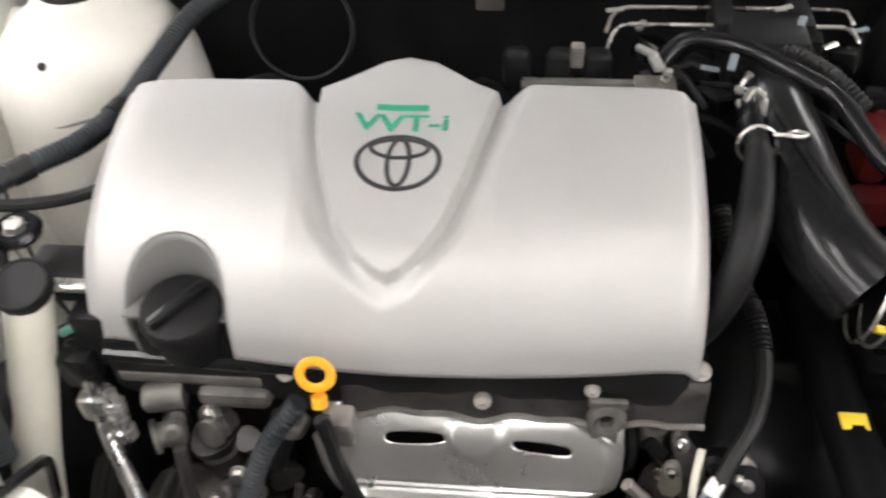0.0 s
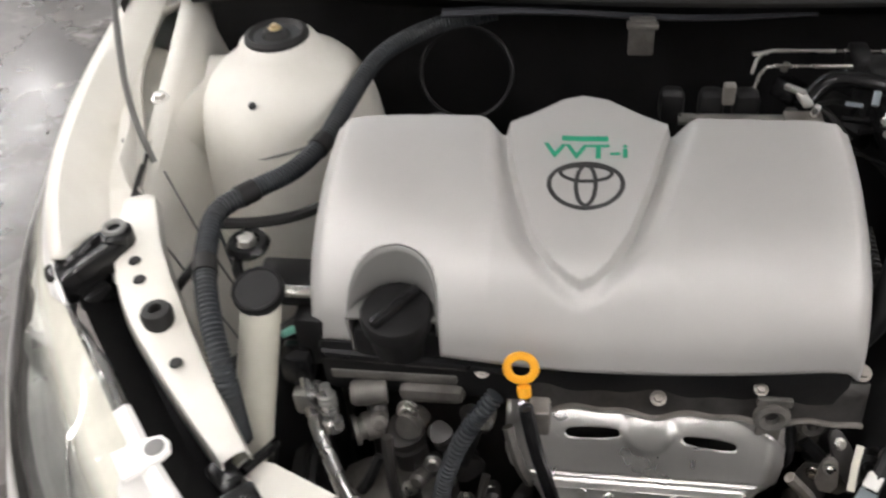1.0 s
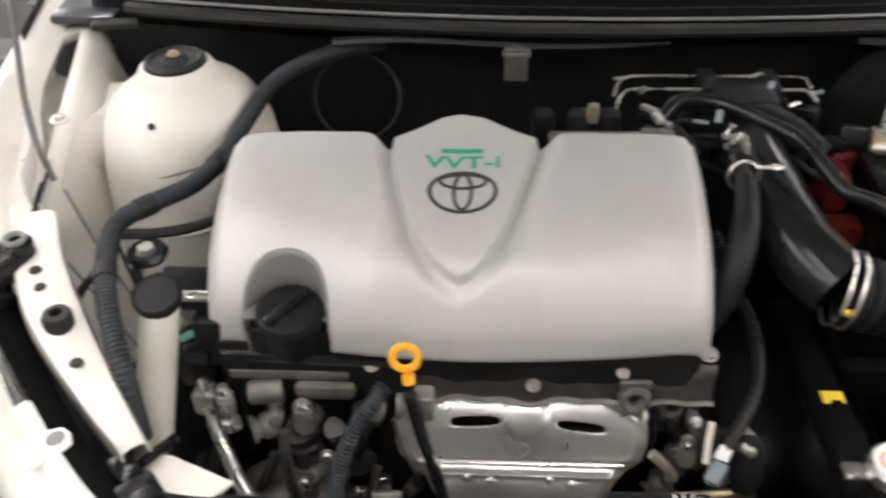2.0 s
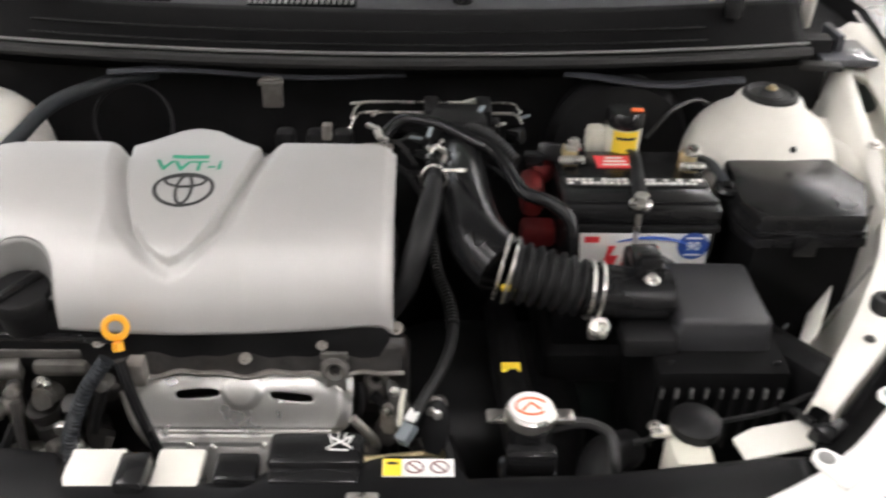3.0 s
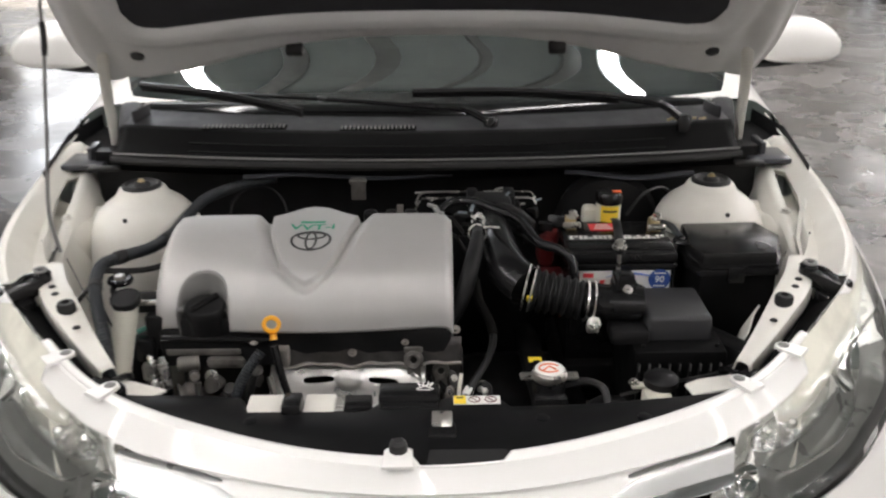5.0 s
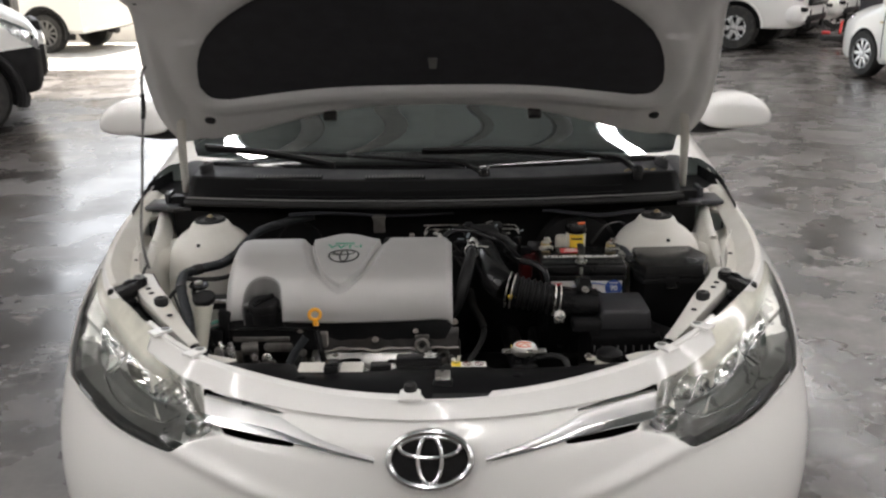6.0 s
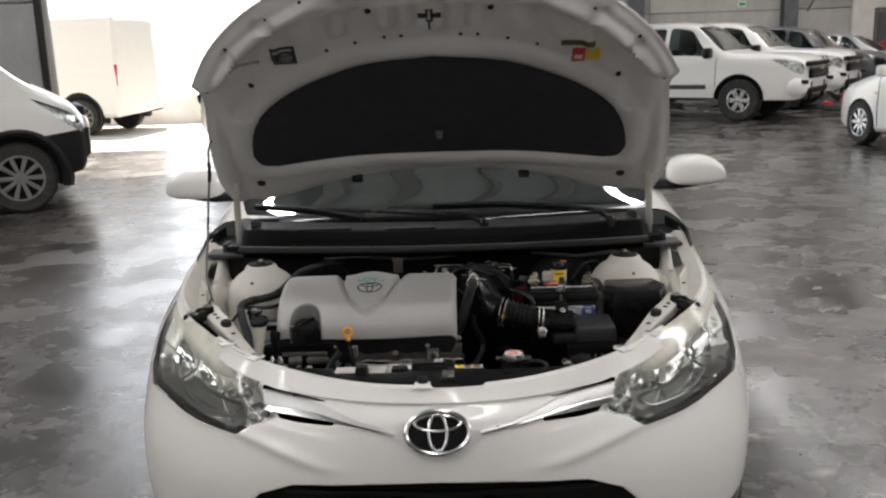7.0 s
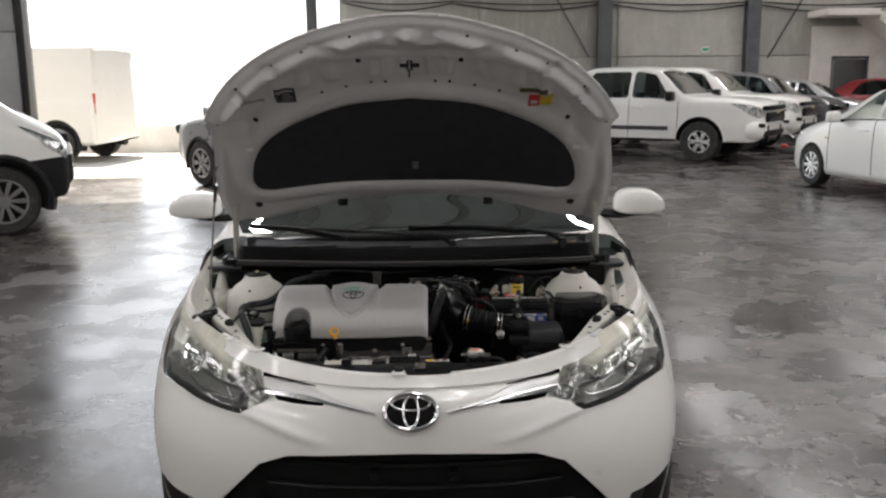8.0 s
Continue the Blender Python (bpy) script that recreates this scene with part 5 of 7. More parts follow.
        blk = Shape().box((sgn * .635, .434, .872), (.034, .062, .030), .009, turn).lathe([(.0155, 0), (.0155, .016), (.010, .020)], Matrix.Translation((sgn * .621, .456, .872)), 18).box((sgn * .652, .412, .868), (.036, .034, .034), .008, turn).box((sgn * .632, .408, .850), (.020, .03, .022), .005, turn)
        blk.tube(smooth([(sgn * .633, .455, .886), (sgn * .640, .435, .889), (sgn * .650, .415, .880)], 8), .004, 6)
        block = part("corner_block", blk, BLACK_SM, car, "black moulded corner block")
        part("block_cap", Shape().tube([(sgn * .621 + .009 * math.cos(k), .456 + .009 * math.sin(k), .893) for k in np.linspace(0, 6.283, 16, endpoint=False)], .003, 6, True), SILVER_DK, block)
        # lamp mounting ears and a dark well behind the lamp
        for p, r in (((.505, .242, .858), 50), ((.424, .178, .844), 36)):
            ear = Shape().prism([(-.015, -.030), (.015, -.030), (.0125, .0), (.009, .009), (0, .012), (-.009, .009), (-.0125, 0)], .005, Matrix.Translation((sgn * p[0], p[1], p[2])) @ pose(0, 0, 0, 0, 0, sgn * r), .002)
            e = part("lamp_ear", ear, WHITE, car, "white lamp mounting ear")
            part("ear_hole", Shape().lathe([(.008, .0052), (.007, .006), (.003, .0063)], Matrix.Translation((sgn * p[0], p[1], p[2])), 14), SILVER_DK, e)
        part("lamp_back", Shape().box((sgn * .515, .385, .66), (.05, .22, .24), .02, pose(0, 0, 0, 0, 0, sgn * 38)), BLACK, car, "black lamp body")
        part("lamp_plug", Shape().box((sgn * .470, .262, .795), (.036, .024, .026), .006, pose(0, 0, 0, 10, 0, sgn * 40)).tube(smooth([(sgn * .458, .268, .80), (sgn * .445, .30, .79), (sgn * .46, .33, .75), (sgn * .48, .34, .68)], 14), .005, 6), BLACK_SM, car)
        # fill panel between the bumper edge and the lamp well
        q = np.linspace(.44, .57, 24)
        e0 = nose(np.stack([sgn * q, np.full(24, 1.0)], -1))
        part("edge_lip", Shape().grid(np.stack([e0, e0 + [-sgn * .006, .006, .002], e0 + [-sgn * .008, .009, -.001], e0 + [-sgn * .008, .010, -.022]], 1), flip=sgn > 0), WHITE, car, "white turned-in edge", thick=0.002)


inner_wings()


def front_panel():
    """Black cover over the radiator top, with the latch, labels and pale steel showing behind it."""
    s = np.linspace(-.44, .44, 61)
    e = nose(np.stack([s, np.ones(61)], -1))
    back = np.interp(e[:, 0], (-.47, -.42, -.31, -.262, -.252, -.076, -.070, .02, .034, .10, .116, .24, .40, .47), (.255, .246, .243, .236, .200, .200, .222, .222, .234, .232, .206, .211, .232, .236))
    y0 = e[:, 1] + .020
    rows = [np.stack([e[:, 0], y0, e[:, 2] - .030], -1)]
    for k, z in ((.15, -.026), (.35, -.020), (.6, -.016), (.9, -.014), (1.0, -.018)):
        rows.append(np.stack([e[:, 0], y0 + np.maximum(back - y0, .01) * k, .804 + z + 0 * e[:, 0]], -1))
    rows.append(rows[-1] * [1, 1, 0] + [0, .003, .70])
    cover = part("radiator_cover", Shape().grid(np.stack(rows, 1), flip=True), COVER_BLACK, car, "black plastic radiator cover", thick=0.003)
    for x in (-.36, -.24, .16, .30):
        part("push_clip", Shape().lathe([(.010, 0), (.009, .003), (.004, .004)], Matrix.Translation((x, .175, .7895)), 14), COVER_BLACK, cover)
    latch = part("latch_recess", Shape().box((.022, .165, .785), (.040, .060, .012), .004), BLACK_SM, cover, "dark latch recess")
    part("latch_hook", Shape().box((.022, .170, .792), (.028, .03, .006), .002, pose(0, 0, 0, 18)), STEEL, latch, "worn steel latch hook")
    well = Shape().prism([(-.02, -.03), (.10, -.022), (.085, .012), (-.015, .012)], .004, Matrix.Translation((.02, .098, .7835)))
    part("front_well", well, RUBBER, cover)
    tab = part("centre_tab", Shape().prism([(-.020, -.022), (.020, -.022), (.018, .014), (.012, .018), (-.012, .018), (-.018, .014)], .005, Matrix.Translation((-.034, .066, .806)), .002), WHITE, car, "white steel tab with a black buffer")
    part("tab_buffer", Shape().lathe([(.012, 0), (.011, .012), (.006, .016)], Matrix.Translation((-.034, .078, .810)), 16), RUBBER, tab)
    # pale steel upper rail seen in the cut-outs
    for x0, x1 in ((-.253, -.203), (-.172, -.129)):
        part("rail_opening", Shape().box(((x0 + x1) / 2, .220, .786), (x1 - x0, .046, .008), .0015), WHITE_IN, car, "pale steel rail")
    part("hose_guide", Shape().box((-.187, .206, .794), (.028, .040, .024), .005), BLACK_SM, car)
    box = part("latch_cover", Shape().box((-.024, .234, .790), (.088, .040, .026), .006).box((-.024, .212, .786), (.084, .028, .018), .004), BLACK_SM, car, "black cover block with a white hand sign")
    part("cover_block", Shape().box((-.096, .218, .786), (.040, .034, .018), .004), BLACK_SM, car)
    hand = Shape()
    for a, b in (((-.014, -.010), (.012, .010)), ((-.012, .010), (.014, -.010)), ((-.008, -.002), (-.012, .014)), ((-.002, 0), (-.003, .017)), ((.004, 0), (.006, .016)), ((.008, -.003), (.014, .011)), ((-.012, -.012), (.010, -.013))):
        c = Vector((-.002, .238, .8042))
        hand.tube([c + Vector((a[0] * .85, a[1] * .75, 0)), c + Vector((b[0] * .85, b[1] * .75, 0))], .0009, 5)
    part("hand_sign", hand, PAPER, box)
    strip = part("warning_label", Shape().box((.0715, .2155, .7945), (.066, .021, .001)), PAPER, cover, "white and yellow warning label")
    part("label_field", Shape().box((.0475, .2155, .7952), (.017, .020, .001)), INK_Y, strip)
    for x in (.068, .091):
        pts = [(x + .008 * math.cos(k), .2155 + .007 * math.sin(k), .7958) for k in np.linspace(0, 6.283, 18, endpoint=False)]
        part("label_sign", Shape().tube(pts, .0008, 4, True).tube([(x - .006, .221, .7958), (x + .006, .210, .7958)], .0008, 4), BOOT, strip)
    part("label_bar", Shape().box((.0475, .220, .7958), (.010, .003, .0008)), INK_K, strip)
    # radiator, fan shroud and the dark tray under everything
    rad = thing("radiator", (0, .22, .3), "black radiator with a filler neck behind the cover", "radiator")
    part("core", Shape().box((0, .215, .52), (.84, .03, .44), .004), BLACK, rad)
    part("top_tank", Shape().box((0, .262, .680), (.78, .045, .05), .015), BLACK, rad)
    part("fan_shroud", Shape().box((.02, .272, .46), (.70, .05, .36), .02), BLACK_SM, rad)
    neck = part("filler_neck", Shape().lathe([(.022, .70), (.022, .755), (.025, .765), (.025, .781), (.020, .783)], Matrix.Translation((.183, .291, 0)), 24).box((.183, .262, .755), (.05, .02, .03), .005).box((.183, .272, .715), (.06, .04, .04), .008), BLACK_SM, rad)
    cap = part("radiator_cap", Shape().lathe([(.022, .782), (.0255, .785), (.0265, .790), (.025, .796), (.022, .798)], Matrix.Translation((.183, .291, 0)), 36).box((.150, .291, .786), (.022, .018, .007), .003).box((.216, .291, .786), (.022, .018, .007), .003), STEEL, rad, "plated cap with a white and orange disc")
    part("cap_disc", Shape().lathe([(.0225, .797), (.0215, .7995), (.005, .800)], Matrix.Translation((.183, .291, 0)), 30), PAPER, cap)
    ring = Shape()
    for r, z in ((.0155, .8003),):
        ring.tube([(.183 + r * math.cos(k), .291 + r * .75 * math.sin(k), z) for k in np.linspace(.5, 5.6, 24)], .0012, 5)
    ring.tube([(.174, .285, .8003), (.183, .296, .8003), (.192, .287, .8003)], .0014, 5)
    part("cap_print", ring, INK_O, cap)
    part("overflow_pipe", Shape().tube(smooth([(.205, .290, .772), (.245, .292, .775), (.262, .285, .770), (.268, .262, .752), (.27, .25, .72)], 20), .006, 8), RUBBER, rad)
    part("tray", Shape().box((0, .52, .27), (1.30, .80, .02)), BLACK, car, "black undertray")


front_panel()


# ---- the engine ----
COVER_BACK = ((-.432, .596), (-.36, .602), (-.300, .603), (-.284, .600), (-.269, .588), (-.245, .606), (-.215, .634), (-.196, .641), (-.172, .634), (-.140, .607), (-.114, .590), (-.103, .601), (-.09, .604), (.043, .602))
SHIELD_V = ((-.269, .62), (-.267, .585), (-.262, .54), (-.252, .50), (-.236, .455), (-.218, .430), (-.203, .420), (-.192, .416), (-.180, .420), (-.166, .432), (-.150, .460), (-.136, .50), (-.124, .545), (-.114, .587), (-.112, .62), (-.14, .68), (-.196, .70), (-.25, .68))
X0, X1 = -.432, .043


def cover_xy(q):
    """(x, v) with v from 0 at the back edge to 1 at the front lip; gives x, y, z before the shield is pressed in."""
    x, v = q[..., 0], q[..., 1]
    back = np.interp(x, [a for a, _ in COVER_BACK], [b for _, b in COVER_BACK])
    t = (x + .195) / .24
    front = .404 - .020 * (1 - np.clip(t * t, 0, 1.1)) + .008 * (t < 0) * np.abs(t)
    pr = spline((0, .3, .52, .70, .82, .90, .96, 1.0), ((1.0, .932), (.74, .929), (.52, .920), (.30, .903), (.15, .882), (.06, .858), (.015, .835), (0.0, .812)), v)
    y = front + (back - front) * pr[..., 0]
    edge = np.minimum(x - X0, X1 - x)
    z = pr[..., 1] - .010 * (1 - step01(edge / .012)) - .004 * (1 - step01(edge / .035))
    z = z - .006 * (1 - step01(v / .05)) + .007 * np.exp(-((x + .195) / .085) ** 2 - ((v - .80) / .09) ** 2)
    return x, y, z


def cover_at(q, lift=0.0):
    q = np.asarray(q, float)
    x, y, z = cover_xy(q)
    d = poly_sdf(np.stack([x, y], -1), SHIELD_V)
    low = step01((.47 - y) / .09)
    wide = .022 - .012 * low
    dip = (.013 - .0075 * low) * (1 - step01(np.clip(d - .002, 0, 1) / wide)) * (1 - np.clip(-d / .004, 0, 1))
    return np.stack([x, y + dip * .35 * low, z - dip * (1 - .35 * low) + lift], -1)


def cover_top(x, y, lift=0.0006):
    """The cover's skin at a place in plan."""
    v = np.linspace(0, .95, 200)
    P = cover_at(np.stack([np.full(200, x), v], -1))
    i = int(np.argmin(np.abs(P[:, 1] - y)))
    return (x, y, float(P[i, 2]) + lift)


def notch(q):
    x, y, z = cover_xy(q)
    t = np.clip((.4035 - y) / .10, 0, 1)
    return np.hypot(x + .3545, np.maximum(y - .4035, 0)) - .0425 - .002 * t


engine = thing("engine", (-.19, .52, .3), "four cylinder engine under a silver plastic cover", "engine")


def engine_cover():
    us = np.unique(np.concatenate([np.linspace(X0, X1, 120), np.linspace(-.275, -.108, 90)]))
    vs = np.linspace(0, 1, 130)
    P, F = sheet(cover_at, us, vs, [("notch", notch), ("shield", lambda q: poly_sdf(np.stack(cover_xy(q)[:2], -1), SHIELD_V) + .004), ("rim", lambda q: poly_sdf(np.stack(cover_xy(q)[:2], -1), SHIELD_V))])
    cover = part("engine_cover", cut_shape(P, F[""] + F["shield"] + F["rim"], flip=True), SILVER, engine, "satin silver moulded plastic cover", thick=0.003, sharp=50)
    # recess round the filler cap, in a darker grey that paints its shade
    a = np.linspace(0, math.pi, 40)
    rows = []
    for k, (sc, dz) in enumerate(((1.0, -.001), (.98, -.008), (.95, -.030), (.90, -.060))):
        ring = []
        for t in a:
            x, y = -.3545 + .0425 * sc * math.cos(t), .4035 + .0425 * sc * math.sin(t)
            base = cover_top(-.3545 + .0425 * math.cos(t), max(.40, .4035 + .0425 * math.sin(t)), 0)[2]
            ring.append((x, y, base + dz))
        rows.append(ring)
    part("cap_recess", Shape().grid(np.array(rows), flip=False), SILVER_DK, cover, "recess round the cap, its shade painted in darker grey", thick=0.002)
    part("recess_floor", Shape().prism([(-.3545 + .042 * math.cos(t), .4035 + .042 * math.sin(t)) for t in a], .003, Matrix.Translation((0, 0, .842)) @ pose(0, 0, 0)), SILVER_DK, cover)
    # printed badge and letters
    badge = Shape()
    for aa, bb, cy, r in ((.032, .0245, 0, .0021), (.0225, .0085, .0125, .0019), (.0085, .0215, 0, .0019)):
        pts = [cover_top(-.191 + x, .508 + y, .0005) for x, y in ellipse(aa, bb, 44, 0, cy)]
        badge.tube(pts, r, 6, True, flat=.5)
    part("badge", badge, INK_K, cover, "dark oval ring badge")
    part("lettering", text_shape("VVT-i", .0215, lambda x, y: cover_top(-.1915 + x * 1.5, .5455 + y * 1.15, .0008)), INK_G, cover, "green printed letters")
    part("lettering_bar", Shape().grid(np.array([[cover_top(-.193 + x, .5635 + y, .0008) for y in (-.0035, .0035)] for x in np.linspace(-.021, .021, 10)]), flip=False), INK_G, cover, "small green print")
    # filler cap
    m = axis((-.3510, .410, .846), (0, -.12, 1))
    cap = part("oil_cap", Shape().lathe([(.027, -.04), (.029, -.012), (.032, -.010), (.0325, .002), (.030, .006), (.025, .007)], m, 40, lambda t, z: 1 + (.012 * math.cos(20 * t) if z < .008 else 0)), BLACK, engine, "black ribbed oil filler cap")
    part("cap_grip", Shape().box((0, 0, 0), (.010, .056, .012), .004, m @ pose(0, 0, .009, 0, 0, -38)), BLACK_SM, cap)
    part("filler_base", Shape().box((-.352, .430, .812), (.084, .06, .04), .010), BLACK, engine)


engine_cover()


def engine_front():
    part("valve_cover", Shape().box((-.195, .50, .775), (.475, .195, .075), .015), BLACK, engine, "black valve cover")
    part("cylinder_block", Shape().box((-.195, .57, .55), (.46, .22, .38), .03), CAST_DK, engine, "grimy aluminium block")
    part("gearbox", Shape().box((.16, .55, .50), (.26, .26, .26), .06, seg=3), BLACK, engine, "grimy gearbox casing")
    # front flange of the valve cover with its wavy silver joint
    x = np.linspace(-.235, .055, 80)
    wav = .0022 * np.sin(x * 62) + .0016 * np.sin(x * 125 + 1)
    rows = [np.stack([x, 0 * x + .408, 0 * x + .790], -1), np.stack([x, .404 + wav * .3, .775 + 0 * x], -1), np.stack([x, .398 + wav * .5, .748 + wav], -1), np.stack([x, .408 + 0 * x, .742 + wav], -1)]
    part("cover_flange", Shape().grid(np.stack(rows, 1), flip=True), CAST_DK, engine, "dark cast flange", thick=0.003)
    part("joint_line", Shape().tube(np.stack([x, .396 + wav * .5, .747 + wav], -1), .0028, 6), ALU, engine, "bright wavy joint edge")
    part("head_face", Shape().box((-.09, .462, .69), (.30, .05, .09), .008), CAST_DK, engine)
    part("cover_rail", Shape().tube([(-.425, .405, .795), (-.36, .402, .795), (-.25, .398, .795)], .006, 8), BLACK_SM, engine)
    for p, r in (((.046, .412, .800), .009), ((-.391, .411, .798), .009), ((-.276, .398, .790), .008), ((-.120, .397, .768), .008), ((-.035, .400, .785), .007), ((-.022, .398, .768), .005)):
        part("flange_bolt", bolt(p, (0, -.5, 1), r * .62, r * .8), ALU, engine)
    # lifting eyes
    for p, s in (((-.022, .398, .756), 1.0), ((.022, .420, .722), .9)):
        eye = Shape().tube([(p[0] + .011 * s * math.cos(k), p[1] - .004, p[2] + .013 * s * math.sin(k)) for k in np.linspace(0, 6.283, 18, endpoint=False)], .0055 * s, 6, True)
        eye.box((p[0], p[1] - .002, p[2] - .026 * s), (.022 * s, .006, .034 * s), .002).box((p[0], p[1] - .002, p[2] + .018 * s), (.030 * s, .006, .010), .002)
        part("lifting_eye", eye, ALU_DK, engine, "steel lifting eye")
    # heat shield: a pressed bright plate with slots, folded over the manifold
    def shield(q):
        u, v = q[..., 0], q[..., 1]
        half = np.interp(v, (0, .06, .2, .40, .48, .54, .60, .70, 1.0), (.112, .120, .127, .126, .121, .110, .096, .084, .062))
        x = -.130 + u * half
        prof = spline((0, .1, .25, .48, .54, .60, 1.0), ((.437, .748), (.427, .746), (.404, .732), (.372, .690), (.366, .684), (.356, .677), (.318, .575)), v)
        r = np.hypot((u - .03) / .17, (v - .30) / .085)
        bulge = .004 * step01((1.15 - r) / .3) + .003 * np.exp(-((u - .03) / .5) ** 2 - ((v - .33) / .14) ** 2)
        lip = .010 * step01((np.abs(u) - .86) / .14)
        rim = v - .12 - .21 * u * u
        arc = .005 * step01(rim / .02) * step01((.52 - v) / .03) + .0035 * np.exp(-((rim - .012) / .012) ** 2)
        rib = .005 * np.exp(-((v - .52) / .012) ** 2) + .003 * np.exp(-((v - .585) / .012) ** 2)
        k = bulge - lip + arc + rib
        return np.stack([x, prof[..., 0] - k * .7, prof[..., 1] + k * .7], -1)

    slots = [[(-.53, .305), (-.19, .30), (-.15, .32), (-.19, .338), (-.53, .348), (-.57, .328)], [(.29, .31), (.62, .325), (.67, .345), (.63, .362), (.31, .347), (.27, .328)], [(-.14, .70), (.16, .70), (.18, .73), (.16, .76), (-.14, .76), (-.16, .73)]]
    P, F = sheet(shield, np.linspace(-1, 1, 90), np.linspace(0, 1, 110), [(f"s{i}", (lambda o: (lambda q: poly_sdf(q, o)))(rounded(o, 2))) for i, o in enumerate(slots)])
    hs = part("heat_shield", cut_shape(P, F[""], flip=False), SHIELD, engine, "bright pressed steel heat shield with slots", thick=0.0012)
    part("manifold", Shape().box((-.124, .445, .61), (.19, .05, .14), .02), INK_K, engine, "dark exhaust manifold")
    for u, v in ((-.80, .10), (.78, .12), (-.55, .60), (-.30, .61), (.55, .62), (.30, .60)):
        p = shield(np.array([[u, v]]))[0]
        part("shield_bolt", bolt(tuple(p), (0, -.7, .7), .004, .004), STEEL, hs)
    part("brass_pipe", Shape().tube([(-.035, .345, .66), (.03, .35, .66), (.10, .36, .66)], .006, 8), BRASS, engine, "brassy steel pipe")
    # dipstick: yellow loop on a black tube
    c = Vector((-.238, .360, .841))
    loop = [(c.x + .0115 * math.cos(k), c.y + .0115 * math.sin(k) * .45, c.z + .0115 * math.sin(k) * .80) for k in np.linspace(0, 6.283, 26, endpoint=False)]
    dip = part("dipstick", Shape().tube(loop, .0038, 8, True, flat=.8).tube([(c.x + .003, c.y - .010, c.z - .011), (c.x + .004, c.y - .014, c.z - .019)], .0058, 8), YELLOW, engine, "yellow plastic dipstick loop")
    part("dipstick_tube", Shape().tube(smooth([(-.233, .340, .815), (-.226, .332, .78), (-.208, .325, .70), (-.195, .32, .60), (-.19, .33, .45)], 20), .0065, 8), BLACK_SM, dip)
    part("dipstick_bracket", Shape().box((-.222, .352, .79), (.018, .02, .03), .003), ALU, dip)
    # grey corrugated hose down the front
    hose = smooth([(-.262, .375, .785), (-.285, .36, .755), (-.308, .345, .70), (-.318, .34, .62), (-.32, .35, .5)], 30)
    part("front_conduit", Shape().tube(hose, .0082, 10, wave=.0008, pitch=.005), HARNESS, engine, "grey corrugated conduit")
    # castings, brackets and sensors of the front face
    part("thermostat_housing", Shape().box((-.325, .405, .752), (.062, .026, .020), .008).lathe([(.013, 0), (.013, .03), (.010, .034)], axis((-.368, .40, .752), (-1, -.2, 0)), 16), ALU_DK, engine, "grimy cast housing")
    part("front_bracket", Shape().box((-.40, .42, .765), (.055, .03, .02), .004).box((-.36, .41, .77), (.12, .02, .012), .003), ALU_DK, engine)
    for p, r, w, way, mt in (((-.345, .395, .715), .012, .03, (-.3, -1, .3), ALU_DK), ((-.318, .392, .695), .010, .04, (0, -.4, 1), CAST_DK), ((-.300, .395, .662), .014, .04, (.5, -1, .1), CAST_DK), ((-.355, .40, .668), .017, .07, (0, -.2, 1), CAST_DK), ((-.392, .395, .70), .014, .03, (-1, -.5, 0), ALU_DK), ((-.285, .40, .72), .010, .03, (1, -.6, .2), CAST_DK)):
        m = axis(p, way)
        part("casting", Shape().lathe([(r * .7, -w / 2), (r, -w / 2 + .004), (r, w * .1), (r * .8, w * .14), (r * .8, w * .3), (r * 1.1, w * .34), (r * 1.1, w * .48), (r * .6, w * .5)], m, 18, lambda a, z: 1 + .08 * math.cos(3 * a)), mt, engine)
    part("alternator", Shape().lathe([(.02, -.07), (.055, -.06), (.06, -.02), (.06, .03), (.05, .05), (.02, .055)], axis((-.375, .37, .58), (-1, 0, 0)), 30, lambda t, z: 1 + .03 * math.cos(14 * t)), ALU_DK, engine, "grimy finned alternator")
    part("pulley", Shape().lathe([(.03, 0), (.05, .004), (.05, .012), (.045, .016), (.05, .02), (.05, .03), (.02, .034)], axis((-.445, .40, .60), (-1, 0, 0)), 30), RUBBER, engine)
    part("sensor_bracket", Shape().box((-.262, .33, .665), (.030, .008, .026), .002, pose(0, 0, 0, -30)).box((-.262, .335, .62), (.018, .02, .09), .003), ALU, engine, "pale square bracket")
    part("bracket_hole", Shape().lathe([(.006, 0), (.004, .002)], axis((-.262, .323, .668), (0, -1, .6)), 10), INK_K, engine)
    rnd = random.Random(4)
    for k in range(30):
        p = (rnd.uniform(-.38, -.24), rnd.uniform(.35, .40), rnd.uniform(.60, .755))
        if k % 3 == 0:
            part("front_bolt", bolt(p, (0, -1, .4), rnd.uniform(.005, .008), .008), STEEL, engine)
        elif k % 3 == 1:
            part("front_boss", Shape().lathe([(.008, -.02), (.008, .004), (.005, .007)], axis(p, (rnd.uniform(-.4, .4), -1, .5)), 12), (CAST_DK, ALU_DK)[k % 2], engine)
        else:
            q = (p[0] + rnd.uniform(-.03, .03), p[1] - .01, p[2] - rnd.uniform(.04, .10))
            part("front_pipe", Shape().tube(smooth([p, tuple((a + b) / 2 - .008 * (i == 1) for i, (a, b) in enumerate(zip(p, q))), q], 8), rnd.uniform(.004, .008), 6), (CAST_DK, RUBBER, ALU_DK)[(k // 3) % 3], engine)
